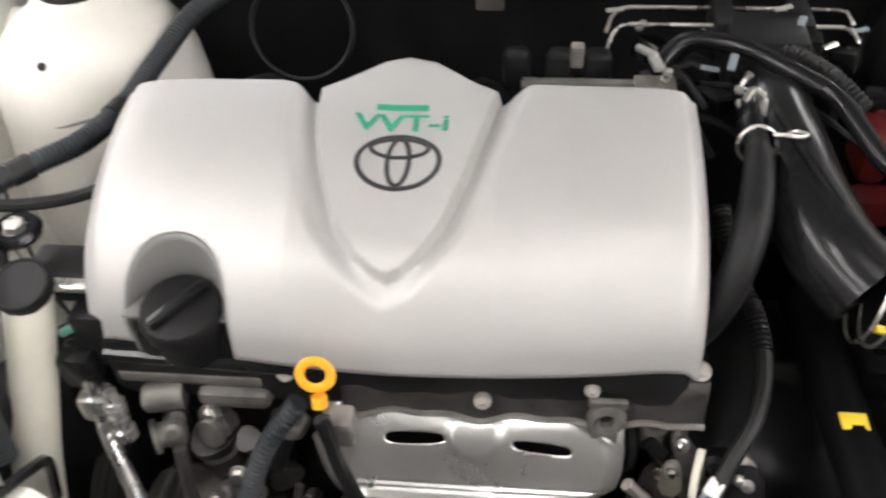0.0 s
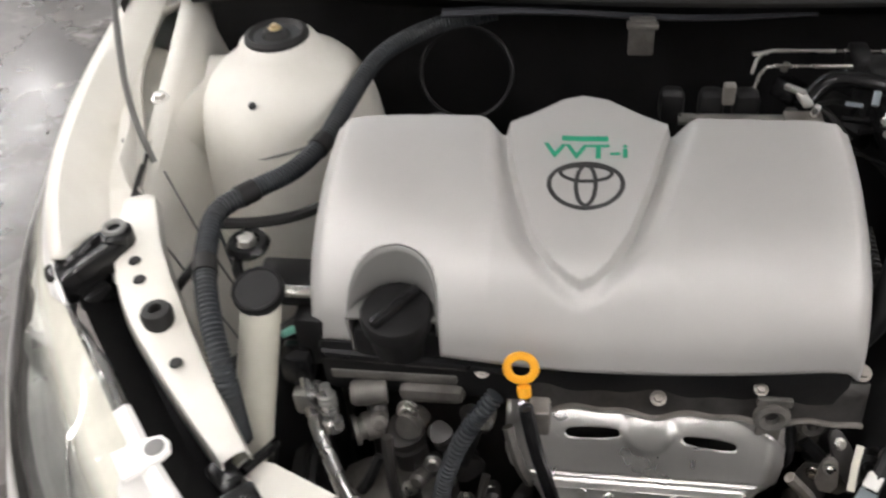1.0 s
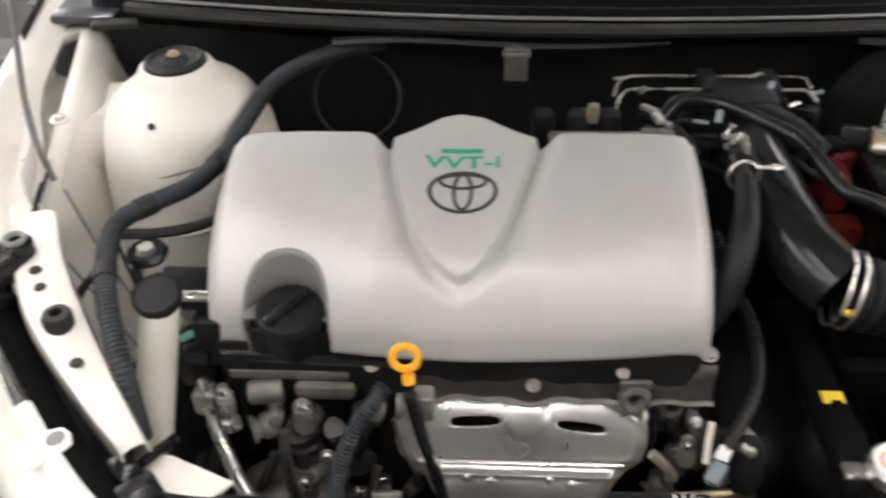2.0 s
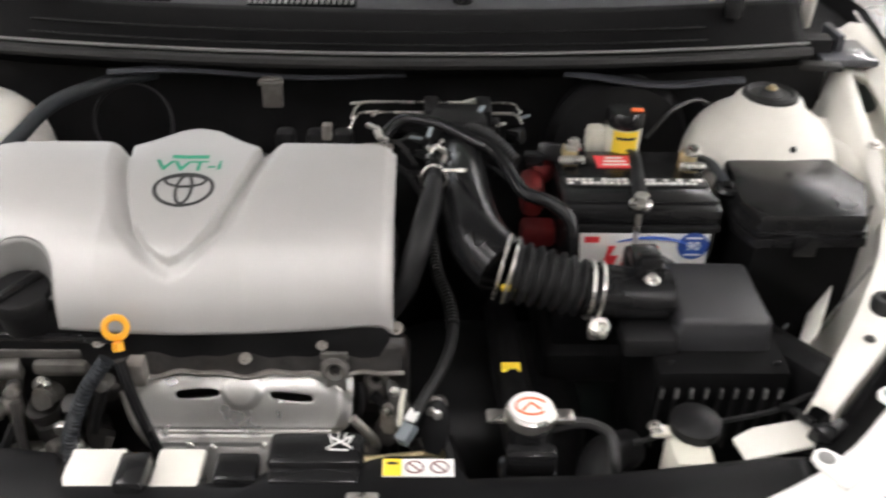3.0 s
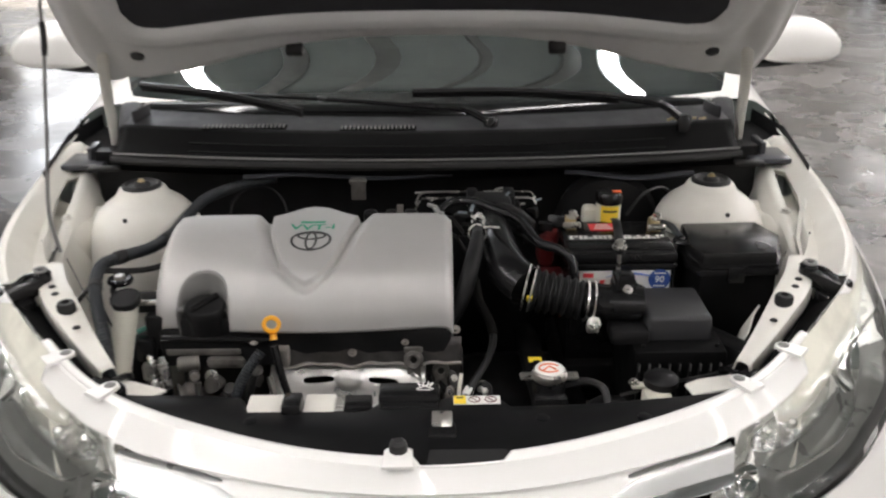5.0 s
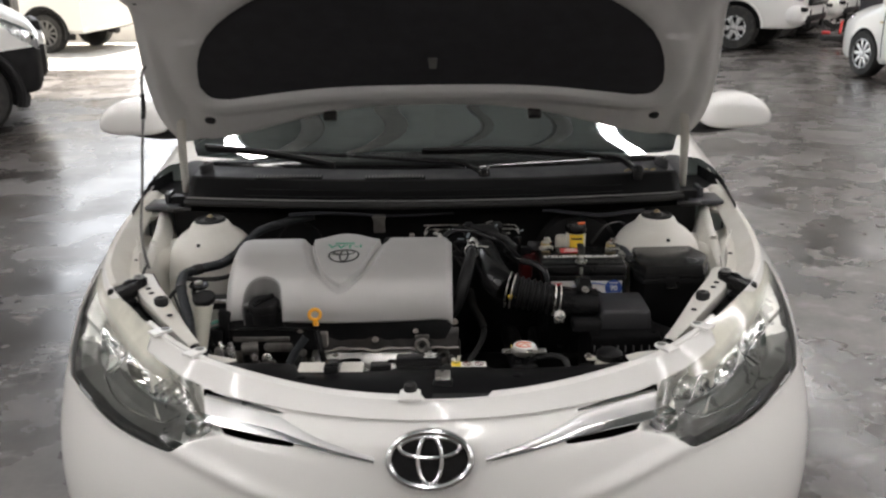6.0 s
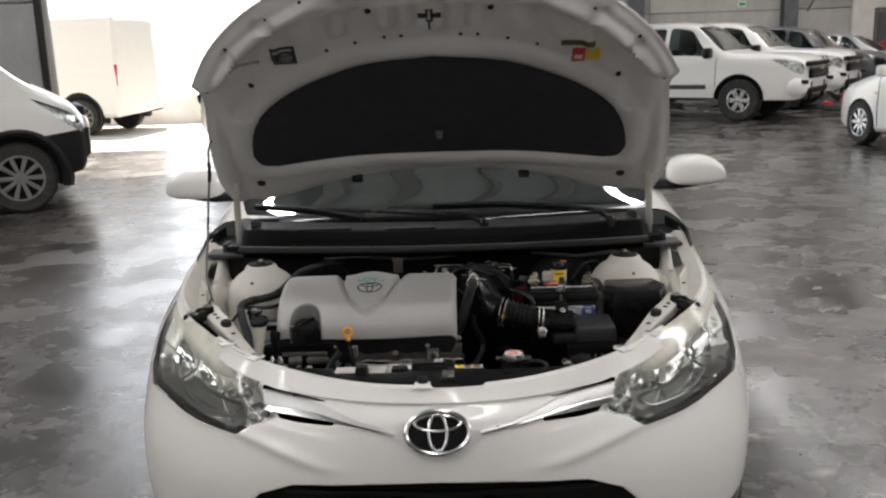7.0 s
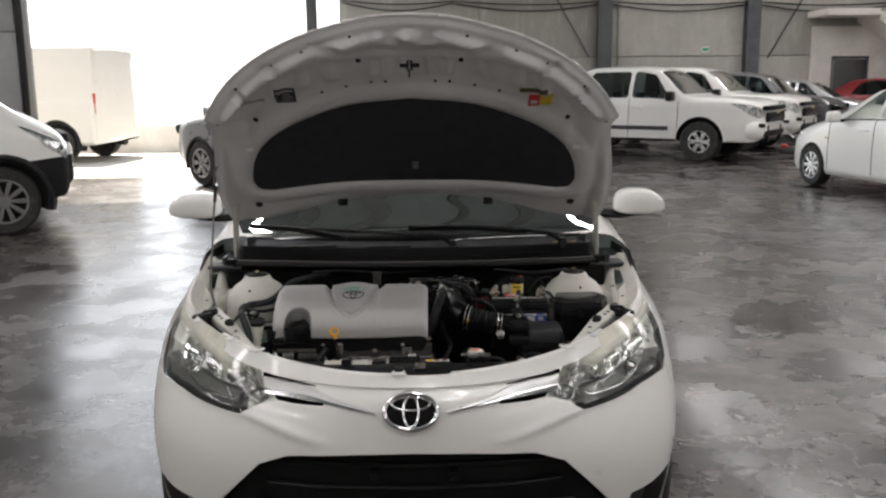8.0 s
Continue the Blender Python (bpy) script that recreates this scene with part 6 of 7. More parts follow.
    for k in range(26):
        p = Vector((rnd.uniform(-.005, .10), rnd.uniform(.365, .42), rnd.uniform(.58, .715)))
        way = (rnd.uniform(-.6, .6), -1, rnd.uniform(-.2, .8))
        mt = (CAST_DK, BLACK, ALU_DK, ALU)[k % 4]
        if k % 3 == 0:
            r = rnd.uniform(.006, .012)
            part("side_fitting", Shape().lathe([(r, -.02), (r, .002), (r * 1.25, .003), (r * 1.25, .008), (r * .6, .010), (r * .5, .018)], axis(p, way), 14), mt, engine)
        elif k % 3 == 1:
            q = p + Vector((rnd.uniform(-.04, .04), rnd.uniform(-.015, .02), rnd.uniform(-.07, -.02)))
            part("side_pipe", Shape().tube(smooth([p, (p + q) / 2 + Vector((.01, -.012, .004)), q], 12), rnd.uniform(.0035, .007), 8), mt, engine)
        else:
            w, h = rnd.uniform(.010, .018), rnd.uniform(.018, .034)
            m = axis(p, way, rnd.uniform(-40, 40))
            tab = part("side_bracket", Shape().prism(rounded([(-w, -h), (w, -h), (w * .8, h * .6), (0, h), (-w * .8, h * .6)], 2), .004, m, .001), mt, engine)
            part("bracket_bolt", bolt(tuple(m @ Vector((0, h * .4, .004))), tuple(m.to_3x3() @ Vector((0, 0, 1))), .004, .005), STEEL, tab)


engine_front()


def refrigerant_pipe():
    e = thing("refrigerant_pipe", (-.44, .40, .5), "aluminium pipe with a ribbed service port", "pipe")
    part("pipe", Shape().tube(smooth([(-.445, .395, .745), (-.435, .375, .715), (-.415, .35, .68), (-.385, .315, .655), (-.37, .28, .60)], 24), .0070, 10), BRIGHT, e)
    port = [(.010, 0), (.010, .010), (.0065, .012), (.0065, .018)] + [(r, .018 + .006 * k + d) for k in range(4) for r, d in ((.0088, .001), (.0088, .0035), (.0066, .0045), (.0066, .006))] + [(.005, .046), (.005, .050)]
    part("service_port", Shape().lathe(port, axis((-.418, .374, .722), (-.1, .25, 1)), 20), BRIGHT, e, "ribbed bright port")
    part("block_joint", Shape().box((-.444, .394, .742), (.026, .024, .03), .005), BRIGHT, e)
    part("rear_pipe", Shape().tube(smooth([(-.446, .40, .77), (-.440, .385, .735), (-.425, .36, .69), (-.40, .325, .65)], 20), .006, 8), BRIGHT, e)
    plug = part("pressure_plug", Shape().box((-.452, .408, .775), (.030, .028, .04), .006), BLACK_SM, e, "black sensor plug")
    part("plug_clip", Shape().tube(smooth([(-.468, .42, .798), (-.455, .425, .802), (-.44, .418, .800)], 8), .004, 6), GREEN_CL, plug, "mint green wire clip")


refrigerant_pipe()


def washer_neck():
    e = thing("washer_bottle", (-.475, .40, .4), "milky washer bottle neck with a black cap", "washer bottle")
    part("neck", Shape().tube(smooth([(-.476, .418, .850), (-.486, .398, .79), (-.500, .362, .70), (-.515, .33, .58), (-.53, .31, .35)], 20), np.linspace(.0205, .026, 20), 18, flat=.9), TANK, e)
    cap = part("cap", Shape().lathe([(.0205, -.008), (.0225, -.007), (.0240, 0), (.0235, .005), (.0215, .006), (.020, .0045), (.004, .005)], axis((-.477, .417, .858), (0, -.25, 1)), 32, lambda t, z: 1 + .012 * math.cos(18 * t)), BLACK, e, "black ribbed cap")
    part("cap_strap", Shape().tube(smooth([(-.497, .43, .852), (-.507, .452, .862), (-.495, .470, .868), (-.482, .468, .866)], 12), .005, 6), BLACK_SM, cap)


washer_neck()


def mount_and_harness():
    m = thing("engine_mount", (-.47, .5, .6), "black engine mount bracket with bolts", "engine mount")
    part("bracket", Shape().box((-.455, .455, .835), (.075, .05, .018), .004).box((-.435, .425, .80), (.03, .03, .06), .004), BLACK, m)
    part("mount_eye", Shape().tube([(-.500 + .015 * math.cos(k), .468 + .015 * math.sin(k), .868) for k in np.linspace(0, 6.283, 20, endpoint=False)], .006, 6, True), BLACK_SM, m)
    part("mount_bolt", bolt((-.500, .468, .866), (0, 0, 1), .009, .012), STEEL, m)
    part("mount_tab", Shape().box((-.452, .432, .845), (.05, .012, .006), .002), STEEL, m)
    h = thing("wiring_harness", (-.47, .55, .8), "grey corrugated wiring conduit lying over the inner wing", "wiring harness")
    main = smooth([(-.30, .83, .92), (-.38, .815, .905), (-.425, .765, .90), (-.45, .69, .885), (-.462, .62, .88), (-.480, .565, .882), (-.510, .528, .885), (-.534, .495, .885), (-.532, .452, .880), (-.520, .410, .876), (-.503, .368, .862), (-.488, .338, .842), (-.482, .32, .77)], 80)
    part("conduit", Shape().tube(main, .0098, 10, wave=.0008, pitch=.0045), HARNESS, h)
    part("branch", Shape().tube(smooth([(-.425, .535, .875), (-.46, .515, .868), (-.50, .495, .872), (-.532, .485, .878)], 24), .0055, 8), RUBBER, h)
    part("branch", Shape().tube(smooth([(-.538, .45, .872), (-.565, .425, .84), (-.585, .415, .80)], 14), .004, 6), RUBBER, h)
    for i in (34, 46, 58):
        part("tape_wrap", Shape().tube(main[i:i + 3], .0118, 10), RUBBER, h)
    part("wing_wire", Shape().tube(smooth([(-.655, .60, .87), (-.64, .52, .862), (-.61, .44, .845), (-.56, .35, .80), (-.51, .27, .76), (-.46, .24, .77), (-.45, .20, .74)], 40), .0035, 6), RUBBER, h)
    part("wire_clip", Shape().box((-.447, .232, .805), (.035, .03, .018), .004, pose(0, 0, 0, 0, 0, 40)), BLACK_SM, h)
    ring = [(-.335 + .055 * math.cos(k), .80 + .02 * math.sin(k), .855 + .05 * math.sin(k)) for k in np.linspace(0, 6.283, 40, endpoint=False)]
    part("grommet_ring", Shape().tube(ring, .0028, 6, True), BLACK, h)


mount_and_harness()


def intake():
    t = thing("air_intake", (.2, .5, .7), "black ribbed intake duct between the throttle and the air box", "intake duct")
    elbow = smooth([(.118, .685, .880), (.120, .640, .882), (.122, .58, .882), (.128, .52, .876), (.143, .47, .868), (.162, .447, .860)], 30)
    part("elbow", Shape().tube(elbow, np.linspace(.030, .035, 30), 24), BLACK_SM, t)
    bel = np.linspace((.172, .442, .857), (.248, .432, .842), 2)
    part("bellows", Shape().tube(bel, (.034, .030), 24, wave=.0026, pitch=.0120), BLACK, t, "ribbed rubber bellows")
    part("outlet", Shape().tube([(.250, .432, .842), (.275, .431, .839), (.30, .432, .836), (.345, .435, .832)], [.030, .030, .029, .029], 24), BLACK_SM, t)
    for c, way, r, nm in ((Vector((.166, .4445, .858)), (.8, -.18, -.15), .0375, "hose_clamp"), (Vector((.262, .4315, .840)), (1, -.05, -.12), .0325, "hose_clamp")):
        cl = None
        for off in (-.0055, .0055):
            m = axis(c, way) @ pose(0, 0, off)
            ob = part(nm, Shape().tube([tuple(m @ Vector((r * math.cos(k), r * math.sin(k), 0))) for k in np.linspace(0, 6.283, 40, endpoint=False)], .0016, 6, True), STEEL, t, "bright wire clamp")
            cl = cl or ob
        if nm and c.x > .2:
            part("clamp_screw", bolt((.2635, .390, .820), (.1, -.9, .5), .008, .012).box((.2635, .3935, .816), (.020, .012, .024), .003), STEEL, cl)
        else:
            part("paint_mark", Shape().box((.1665, .4145, .8535), (.016, .006, .012), .002, pose(0, 0, 0, 35, 0, -12)), INK_Y, cl, "yellow paint mark")
    # throttle body and its small fittings
    part("throttle_body", Shape().box((.120, .715, .885), (.075, .06, .07), .012).box((.155, .71, .87), (.03, .05, .05), .006), BLACK, t)
    part("duct_rib", Shape().tube(smooth([(.105, .60, .918), (.120, .54, .914), (.140, .49, .903)], 10), .003, 6), BLACK_SM, t)
    h = thing("breather_hose", (.065, .5, .7), "black rubber hose with a wire spring clamp", "hose")
    part("hose", Shape().tube(smooth([(.088, .575, .906), (.087, .548, .910), (.083, .515, .905), (.076, .48, .892), (.068, .458, .872), (.058, .446, .842), (.040, .440, .810), (.015, .445, .785)], 44), np.concatenate([np.full(6, .0095), np.linspace(.0115, .0138, 14), np.full(24, .0138)]), 16), BLACK, h)
    ring = [(.0868 + .0150 * math.cos(k), .5525 + .004 * math.sin(k), .9098 + .0150 * math.sin(k)) for k in np.linspace(0, 6.283, 26, endpoint=False)]
    part("spring_clamp", Shape().tube(ring, .0016, 6, True).tube(smooth([(.097, .551, .9215), (.106, .547, .924), (.118, .548, .922), (.124, .556, .919), (.117, .560, .918), (.108, .554, .9205)], 18), .0015, 6), STEEL, h, "thin bright wire spring clamp")
    part("valve", Shape().lathe([(.010, 0), (.012, .014), (.009, .018), (.009, .04)], axis((.088, .570, .906), (.02, 1, .05)), 16), BLACK_SM, h)
    part("valve_clip", Shape().tube(smooth([(.083, .600, .918), (.090, .607, .924), (.098, .604, .920)], 8), .0028, 6), STEEL, h)
    w = thing("vacuum_hose", (.18, .62, .8), "thin black hose curving towards the battery", "hose")
    part("hose", Shape().tube(smooth([(.018, .672, .896), (.045, .694, .914), (.080, .686, .918), (.128, .652, .914), (.165, .624, .905), (.180, .590, .896), (.195, .562, .886), (.225, .550, .880), (.246, .535, .868), (.252, .52, .83), (.25, .51, .74)], 60), .0085, 10), BLACK_SM, w)
    part("sleeve", Shape().tube(smooth([(.095, .705, .890), (.130, .690, .908), (.165, .655, .908), (.190, .622, .896)], 30), .007, 8, wave=.0006, pitch=.005), RUBBER, w)


intake()


def engine_right():
    """Harness branches, connectors and black hoses between the cover and the battery."""
    h = thing("engine_harness", (.1, .5, .7), "dark wiring conduit with a grey plug", "wiring harness")
    run = smooth([(.085, .60, .80), (.092, .55, .78), (.108, .50, .765), (.110, .455, .755), (.098, .41, .745), (.075, .375, .725), (.063, .355, .71)], 50)
    part("conduit", Shape().tube(run[:26], .0078, 8, wave=.0010, pitch=.005).tube(run[25:], .0066, 8), RUBBER, h)
    part("plug", Shape().box((.058, .350, .702), (.016, .026, .018), .004, pose(0, 0, 0, 25, 0, -35)), BLUEGREY, h, "blue grey plug")
    part("plug_tail", Shape().box((.065, .362, .715), (.014, .016, .013), .003, pose(0, 0, 0, 25, 0, -35)), PAPER, h)
    part("cable_tie", Shape().tube([(.055, .385, .735), (.052, .375, .72), (.05, .362, .70)], .0035, 5, flat=.4), TANK, h, "pale strap end")
    lower = smooth([(.10, .42, .62), (.115, .38, .60), (.11, .33, .60), (.10, .30, .58)], 14)
    part("lower_hose", Shape().tube(lower, .013, 10), RUBBER, h)
    hose = thing("radiator_hose", (.175, .38, .6), "black radiator hose with a yellow tag", "hose")
    part("hose", Shape().tube(smooth([(.175, .58, .70), (.176, .50, .715), (.177, .43, .720), (.180, .37, .725), (.183, .31, .72)], 24), .021, 14), BLACK_DEEP, hose)
    part("tag", Shape().box((.1765, .415, .7415), (.022, .016, .002), .0008), INK_Y, hose, "yellow tag")
    rnd = random.Random(9)
    c = thing("connector_cluster", (.10, .68, .85), "bright clips, plugs and small wires behind the engine", "connectors")
    for p, way in (((.055, .70, .918), (1, .3, .4)), ((.075, .695, .912), (.2, 1, .2)), ((.065, .665, .905), (1, -.3, 0)), ((.082, .660, .915), (.3, 1, .5)), ((.095, .655, .900), (.6, .4, 1)), ((-.015, .745, .915), (1, .2, 0)), ((.01, .735, .905), (.4, 1, 0)), ((.135, .735, .925), (1, .2, .2)), ((.150, .72, .92), (.4, 1, .1)), ((.175, .705, .905), (1, .6, 0)), ((.21, .74, .90), (1, 0, .3))):
        v = Vector(way).normalized() * .008
        part("clip", Shape().tube([Vector(p) - v, Vector(p), Vector(p) + v], .0035, 6, flat=.5), (STEEL, BLUEGREY, STEEL)[rnd.randrange(3)], c)
    for p, s, a in (((.010, .676, .914), (.022, .006, .006), -40), ((.018, .664, .910), (.010, .018, .005), 20), ((.026, .650, .906), (.010, .006, .012), 60), ((.090, .616, .914), (.026, .007, .006), -20), ((.084, .600, .908), (.007, .022, .006), 15), ((.100, .604, .908), (.006, .020, .005), -12), ((.135, .700, .915), (.010, .010, .006), 30)):
        part("clip", Shape().box(p, s, .0015, pose(0, 0, 0, 12, 0, a)), BRIGHT, c)
    for k in range(16):
        p = Vector((rnd.uniform(.02, .24), rnd.uniform(.66, .78), rnd.uniform(.84, .90)))
        part("plug", Shape().box(p, (rnd.uniform(.015, .035), rnd.uniform(.015, .03), rnd.uniform(.015, .03)), .004, pose(0, 0, 0, rnd.uniform(-20, 20), 0, rnd.uniform(-60, 60))), (BLACK_SM, BLACK)[k % 2], c)
    for k in range(10):
        a = Vector((rnd.uniform(.0, .12), rnd.uniform(.66, .72), rnd.uniform(.85, .89)))
        b = a + Vector((rnd.uniform(.05, .14), rnd.uniform(-.08, .01), rnd.uniform(-.05, .01)))
        part("wire", Shape().tube(smooth([a, (a + b) / 2 + Vector((0, .01, .015)), b], 12), rnd.uniform(.002, .004), 6), (RUBBER, BLACK)[k % 2], c)
    f = thing("pipe_pair", (.1, .80, .9), "two thin bright pipes along the bulkhead", "pipes")
    for y, z in ((.756, .912), (.730, .909)):
        part("pipe", Shape().tube([(-.022, y - .020, z - .016), (-.017, y - .008, z - .006), (-.010, y - .002, z - .001), (0, y, z), (.19, y, z), (.199, y - .002, z - .001), (.206, y - .010, z - .010)], .0020, 8), STEEL, f)
    for x in (.085, .155):
        part("pipe_holder", Shape().box((x, .743, .905), (.020, .050, .026), .004), BLACK, f)
    i = thing("intake_manifold", (-.1, .72, .6), "black intake manifold behind the engine", "manifold")
    for k in range(4):
        x = -.36 + .11 * k
        part("runner", Shape().tube(smooth([(x, .63, .80), (x, .69, .83), (x, .74, .80), (x, .76, .70)], 14), .03, 12), BLACK, i)
    part("plenum", Shape().box((-.19, .76, .66), (.46, .09, .12), .035, seg=3), BLACK, i)
    part("rail", Shape().tube([(-.10, .665, .885), (-.02, .665, .885), (.03, .665, .885)], .006, 8).tube([(-.10, .650, .872), (.02, .650, .872)], .004, 8), STEEL, i, "bright fuel rail")
    part("bracket", Shape().box((.018, .650, .895), (.036, .03, .004), .001), ALU, i)
    part("bracket_tab", Shape().box((-.05, .69, .900), (.012, .012, .022), .002), ALU, i)
    for x in (-.105, -.065, -.03):
        part("injector_plug", Shape().box((x, .70, .880), (.026, .026, .036), .008), BLACK, i)


engine_right()


def battery():
    e = thing("battery", (.335, .62, .60), "black car battery with red, white and blue labels", "battery")
    part("case", Shape().box((.338, .622, .755), (.185, .150, .19), .006), BLACK_SM, e)
    part("lid", Shape().box((.338, .622, .862), (.190, .155, .022), .006).box((.338, .585, .874), (.184, .05, .006), .002), BLACK_SM, e)
    part("ledge", Shape().box((.338, .545, .848), (.188, .006, .008), .002), BLACK, e)
    lab = part("front_label", Shape().box((.343, .5455, .812), (.158, .0015, .056)), PAPER, e, "white label with red and blue shapes")
    y = .5440
    part("label_shape", Shape().prism([(-.03, 0), (-.018, 0), (-.012, .02), (-.022, .02), (-.016, .034), (-.025, .034)], .0008, Matrix.Translation((.325, y, .789)) @ pose(0, 0, 0, 90), 0), INK_R, lab)
    part("label_shape", Shape().prism([(0, 0), (.012, 0), (.024, .034), (.012, .034)], .0008, Matrix.Translation((.315, y, .789)) @ pose(0, 0, 0, 90), 0), INK_R, lab)
    part("label_shape", Shape().prism([(0, 0), (.012, 0), (.022, .034), (.010, .034)], .0008, Matrix.Translation((.340, y, .789)) @ pose(0, 0, 0, 90), 0), INK_R, lab)
    arc = [(.31 + .09 * k, y - .0002, .822 + .014 * math.sin(math.pi * (.15 + .75 * k))) for k in np.linspace(0, 1, 14)]
    part("label_swoosh", Shape().tube(arc, np.concatenate([np.linspace(.001, .005, 7), np.linspace(.005, .003, 7)]), 6, flat=.3), INK_B, lab)
    part("label_flag", Shape().box((.279, y, .832), (.018, .001, .008)), INK_R, lab)
    disc = part("label_disc", Shape().lathe([(.019, 0), (.019, .0012), (.001, .0013)], axis((.403, y, .824), (0, -1, 0)), 32), INK_B, lab, "blue disc with a white number")
    part("disc_number", text_shape("90", .017, lambda px, py: (.403 + px, y - .0018, .824 + py)), PAPER, disc)
    for z in (.812, .836):
        part("disc_bar", Shape().box((.403, y - .0016, z), (.020, .0008, .002)), PAPER, disc)
    red = part("top_label", Shape().box((.322, .664, .8738), (.050, .032, .0012)), INK_R, e, "red warning label")
    for k in range(3):
        part("text_bar", Shape().box((.322, .655 + .009 * k, .8748), (.034 - .006 * k, .003, .0008)), PAPER, red)
    rnd = random.Random(3)
    for x0 in (.252, .346):
        grp = part("print_panel", Shape().box((x0 + .039, .6035, .8782), (.080, .020, .0008)), INK_K, e)
        for k in range(9):
            x = x0 + .004 + k * .0085
            for r in range(2):
                if rnd.random() > .12:
                    part("text_bar", Shape().box((x, .5995 + .008 * r, .8792), (rnd.uniform(.005, .0075), rnd.uniform(.004, .0065), .0008)), PAPER, grp)
    for x, y0, nm in ((.262, .668, "positive_clamp"), (.413, .655, "negative_clamp")):
        cl = part(nm, Shape().lathe([(.012, .866), (.011, .892), (.009, .895)], Matrix.Translation((x, y0, 0)), 16).box((x, y0 - .010, .880), (.018, .026, .010), .003), BRASS, e, "brassy battery clamp")
        part("clamp_bolt", Shape().lathe([(.006, 0), (.006, .03), (.004, .032)], axis((x - .015, y0 - .02, .884), (1, -.2, .1)), 10), STEEL, cl)
        part("clamp_nut", bolt((x + .004, y0 - .004, .894), (0, 0, 1), .008, .012), STEEL, cl)
    part("terminal_boot", Shape().box((.215, .645, .838), (.030, .055, .05), .012).box((.228, .675, .855), (.03, .03, .03), .008).box((.222, .61, .80), (.045, .03, .03), .006), BOOT, e, "red rubber terminal boot")
    strap = part("hold_down", Shape().tube(smooth([(.343, .672, .886), (.342, .655, .892), (.338, .61, .892), (.330, .55, .890), (.327, .525, .882)], 20), np.linspace(.007, .009, 20), 8, flat=.35), BLACK, e, "black hold-down strap")
    part("strap_nut", bolt((.327, .530, .890), (0, 0, 1), .009, .014), STEEL, strap)
    part("strap_rod", Shape().tube([(.327, .530, .89), (.327, .528, .84), (.325, .522, .78)], .0035, 8), STEEL, strap)
    part("strap_end", Shape().box((.327, .512, .815), (.030, .025, .05), .006).tube(smooth([(.335, .51, .83), (.36, .505, .825), (.38, .51, .80)], 10), .008, 8), BLACK_SM, strap)
    part("strap_bolt", bolt((.322, .475, .845), (0, -.4, 1), .007, .008), STEEL, strap)
    part("battery_tray", Shape().box((.34, .62, .64), (.22, .19, .05), .01), BLACK, e)


battery()


def air_box():
    e = thing("air_filter_box", (.40, .43, .55), "black air filter box with a ribbed lower half", "air filter box")
    part("lid", Shape().box((.402, .447, .807), (.108, .120, .046), .008, taper=.94, seg=3), LID, e, "black textured lid")
    part("lid_base", Shape().box((.398, .437, .778), (.142, .150, .018), .006), BLACK, e)
    part("side_step", Shape().box((.322, .402, .798), (.062, .045, .026), .007), BLACK, e)
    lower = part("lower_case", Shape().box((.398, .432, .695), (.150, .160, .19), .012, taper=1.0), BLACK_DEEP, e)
    for k in range(9):
        x = .315 + .0195 * k
        part("rib", Shape().box((x * .82 + .0735, .3515, .725), (.004, .006, .09), .001), BLACK, lower)
        # grey block added as the highlight at each rib's top
        part("rib_glint", Shape().box((x * .82 + .0735, .3475, .764), (.0018, .003, .012), .0004), SILVER_DK, lower)
    for x in (.34, .455):
        part("lid_clip", Shape().box((x, .3665, .785), (.008, .004, .020), .002), BLACK_SM, e)
    part("sensor", Shape().box((.318, .44, .872), (.032, .05, .018), .004).box((.318, .425, .882), (.024, .02, .02), .004), BLACK_SM, e, "black air flow sensor plug")
    part("sensor_bolt", bolt((.318, .412, .868), (0, -.3, 1), .006, .007), STEEL, e)
    part("case_wire", Shape().tube(smooth([(.29, .285, .755), (.36, .30, .765), (.44, .312, .775), (.49, .32, .79), (.505, .30, .79)], 24), .003, 6), RUBBER, e)
    part("snorkel", Shape().tube(smooth([(.30, .33, .70), (.26, .29, .72), (.25, .26, .71)], 10), .022, 12), BLACK, e)


air_box()


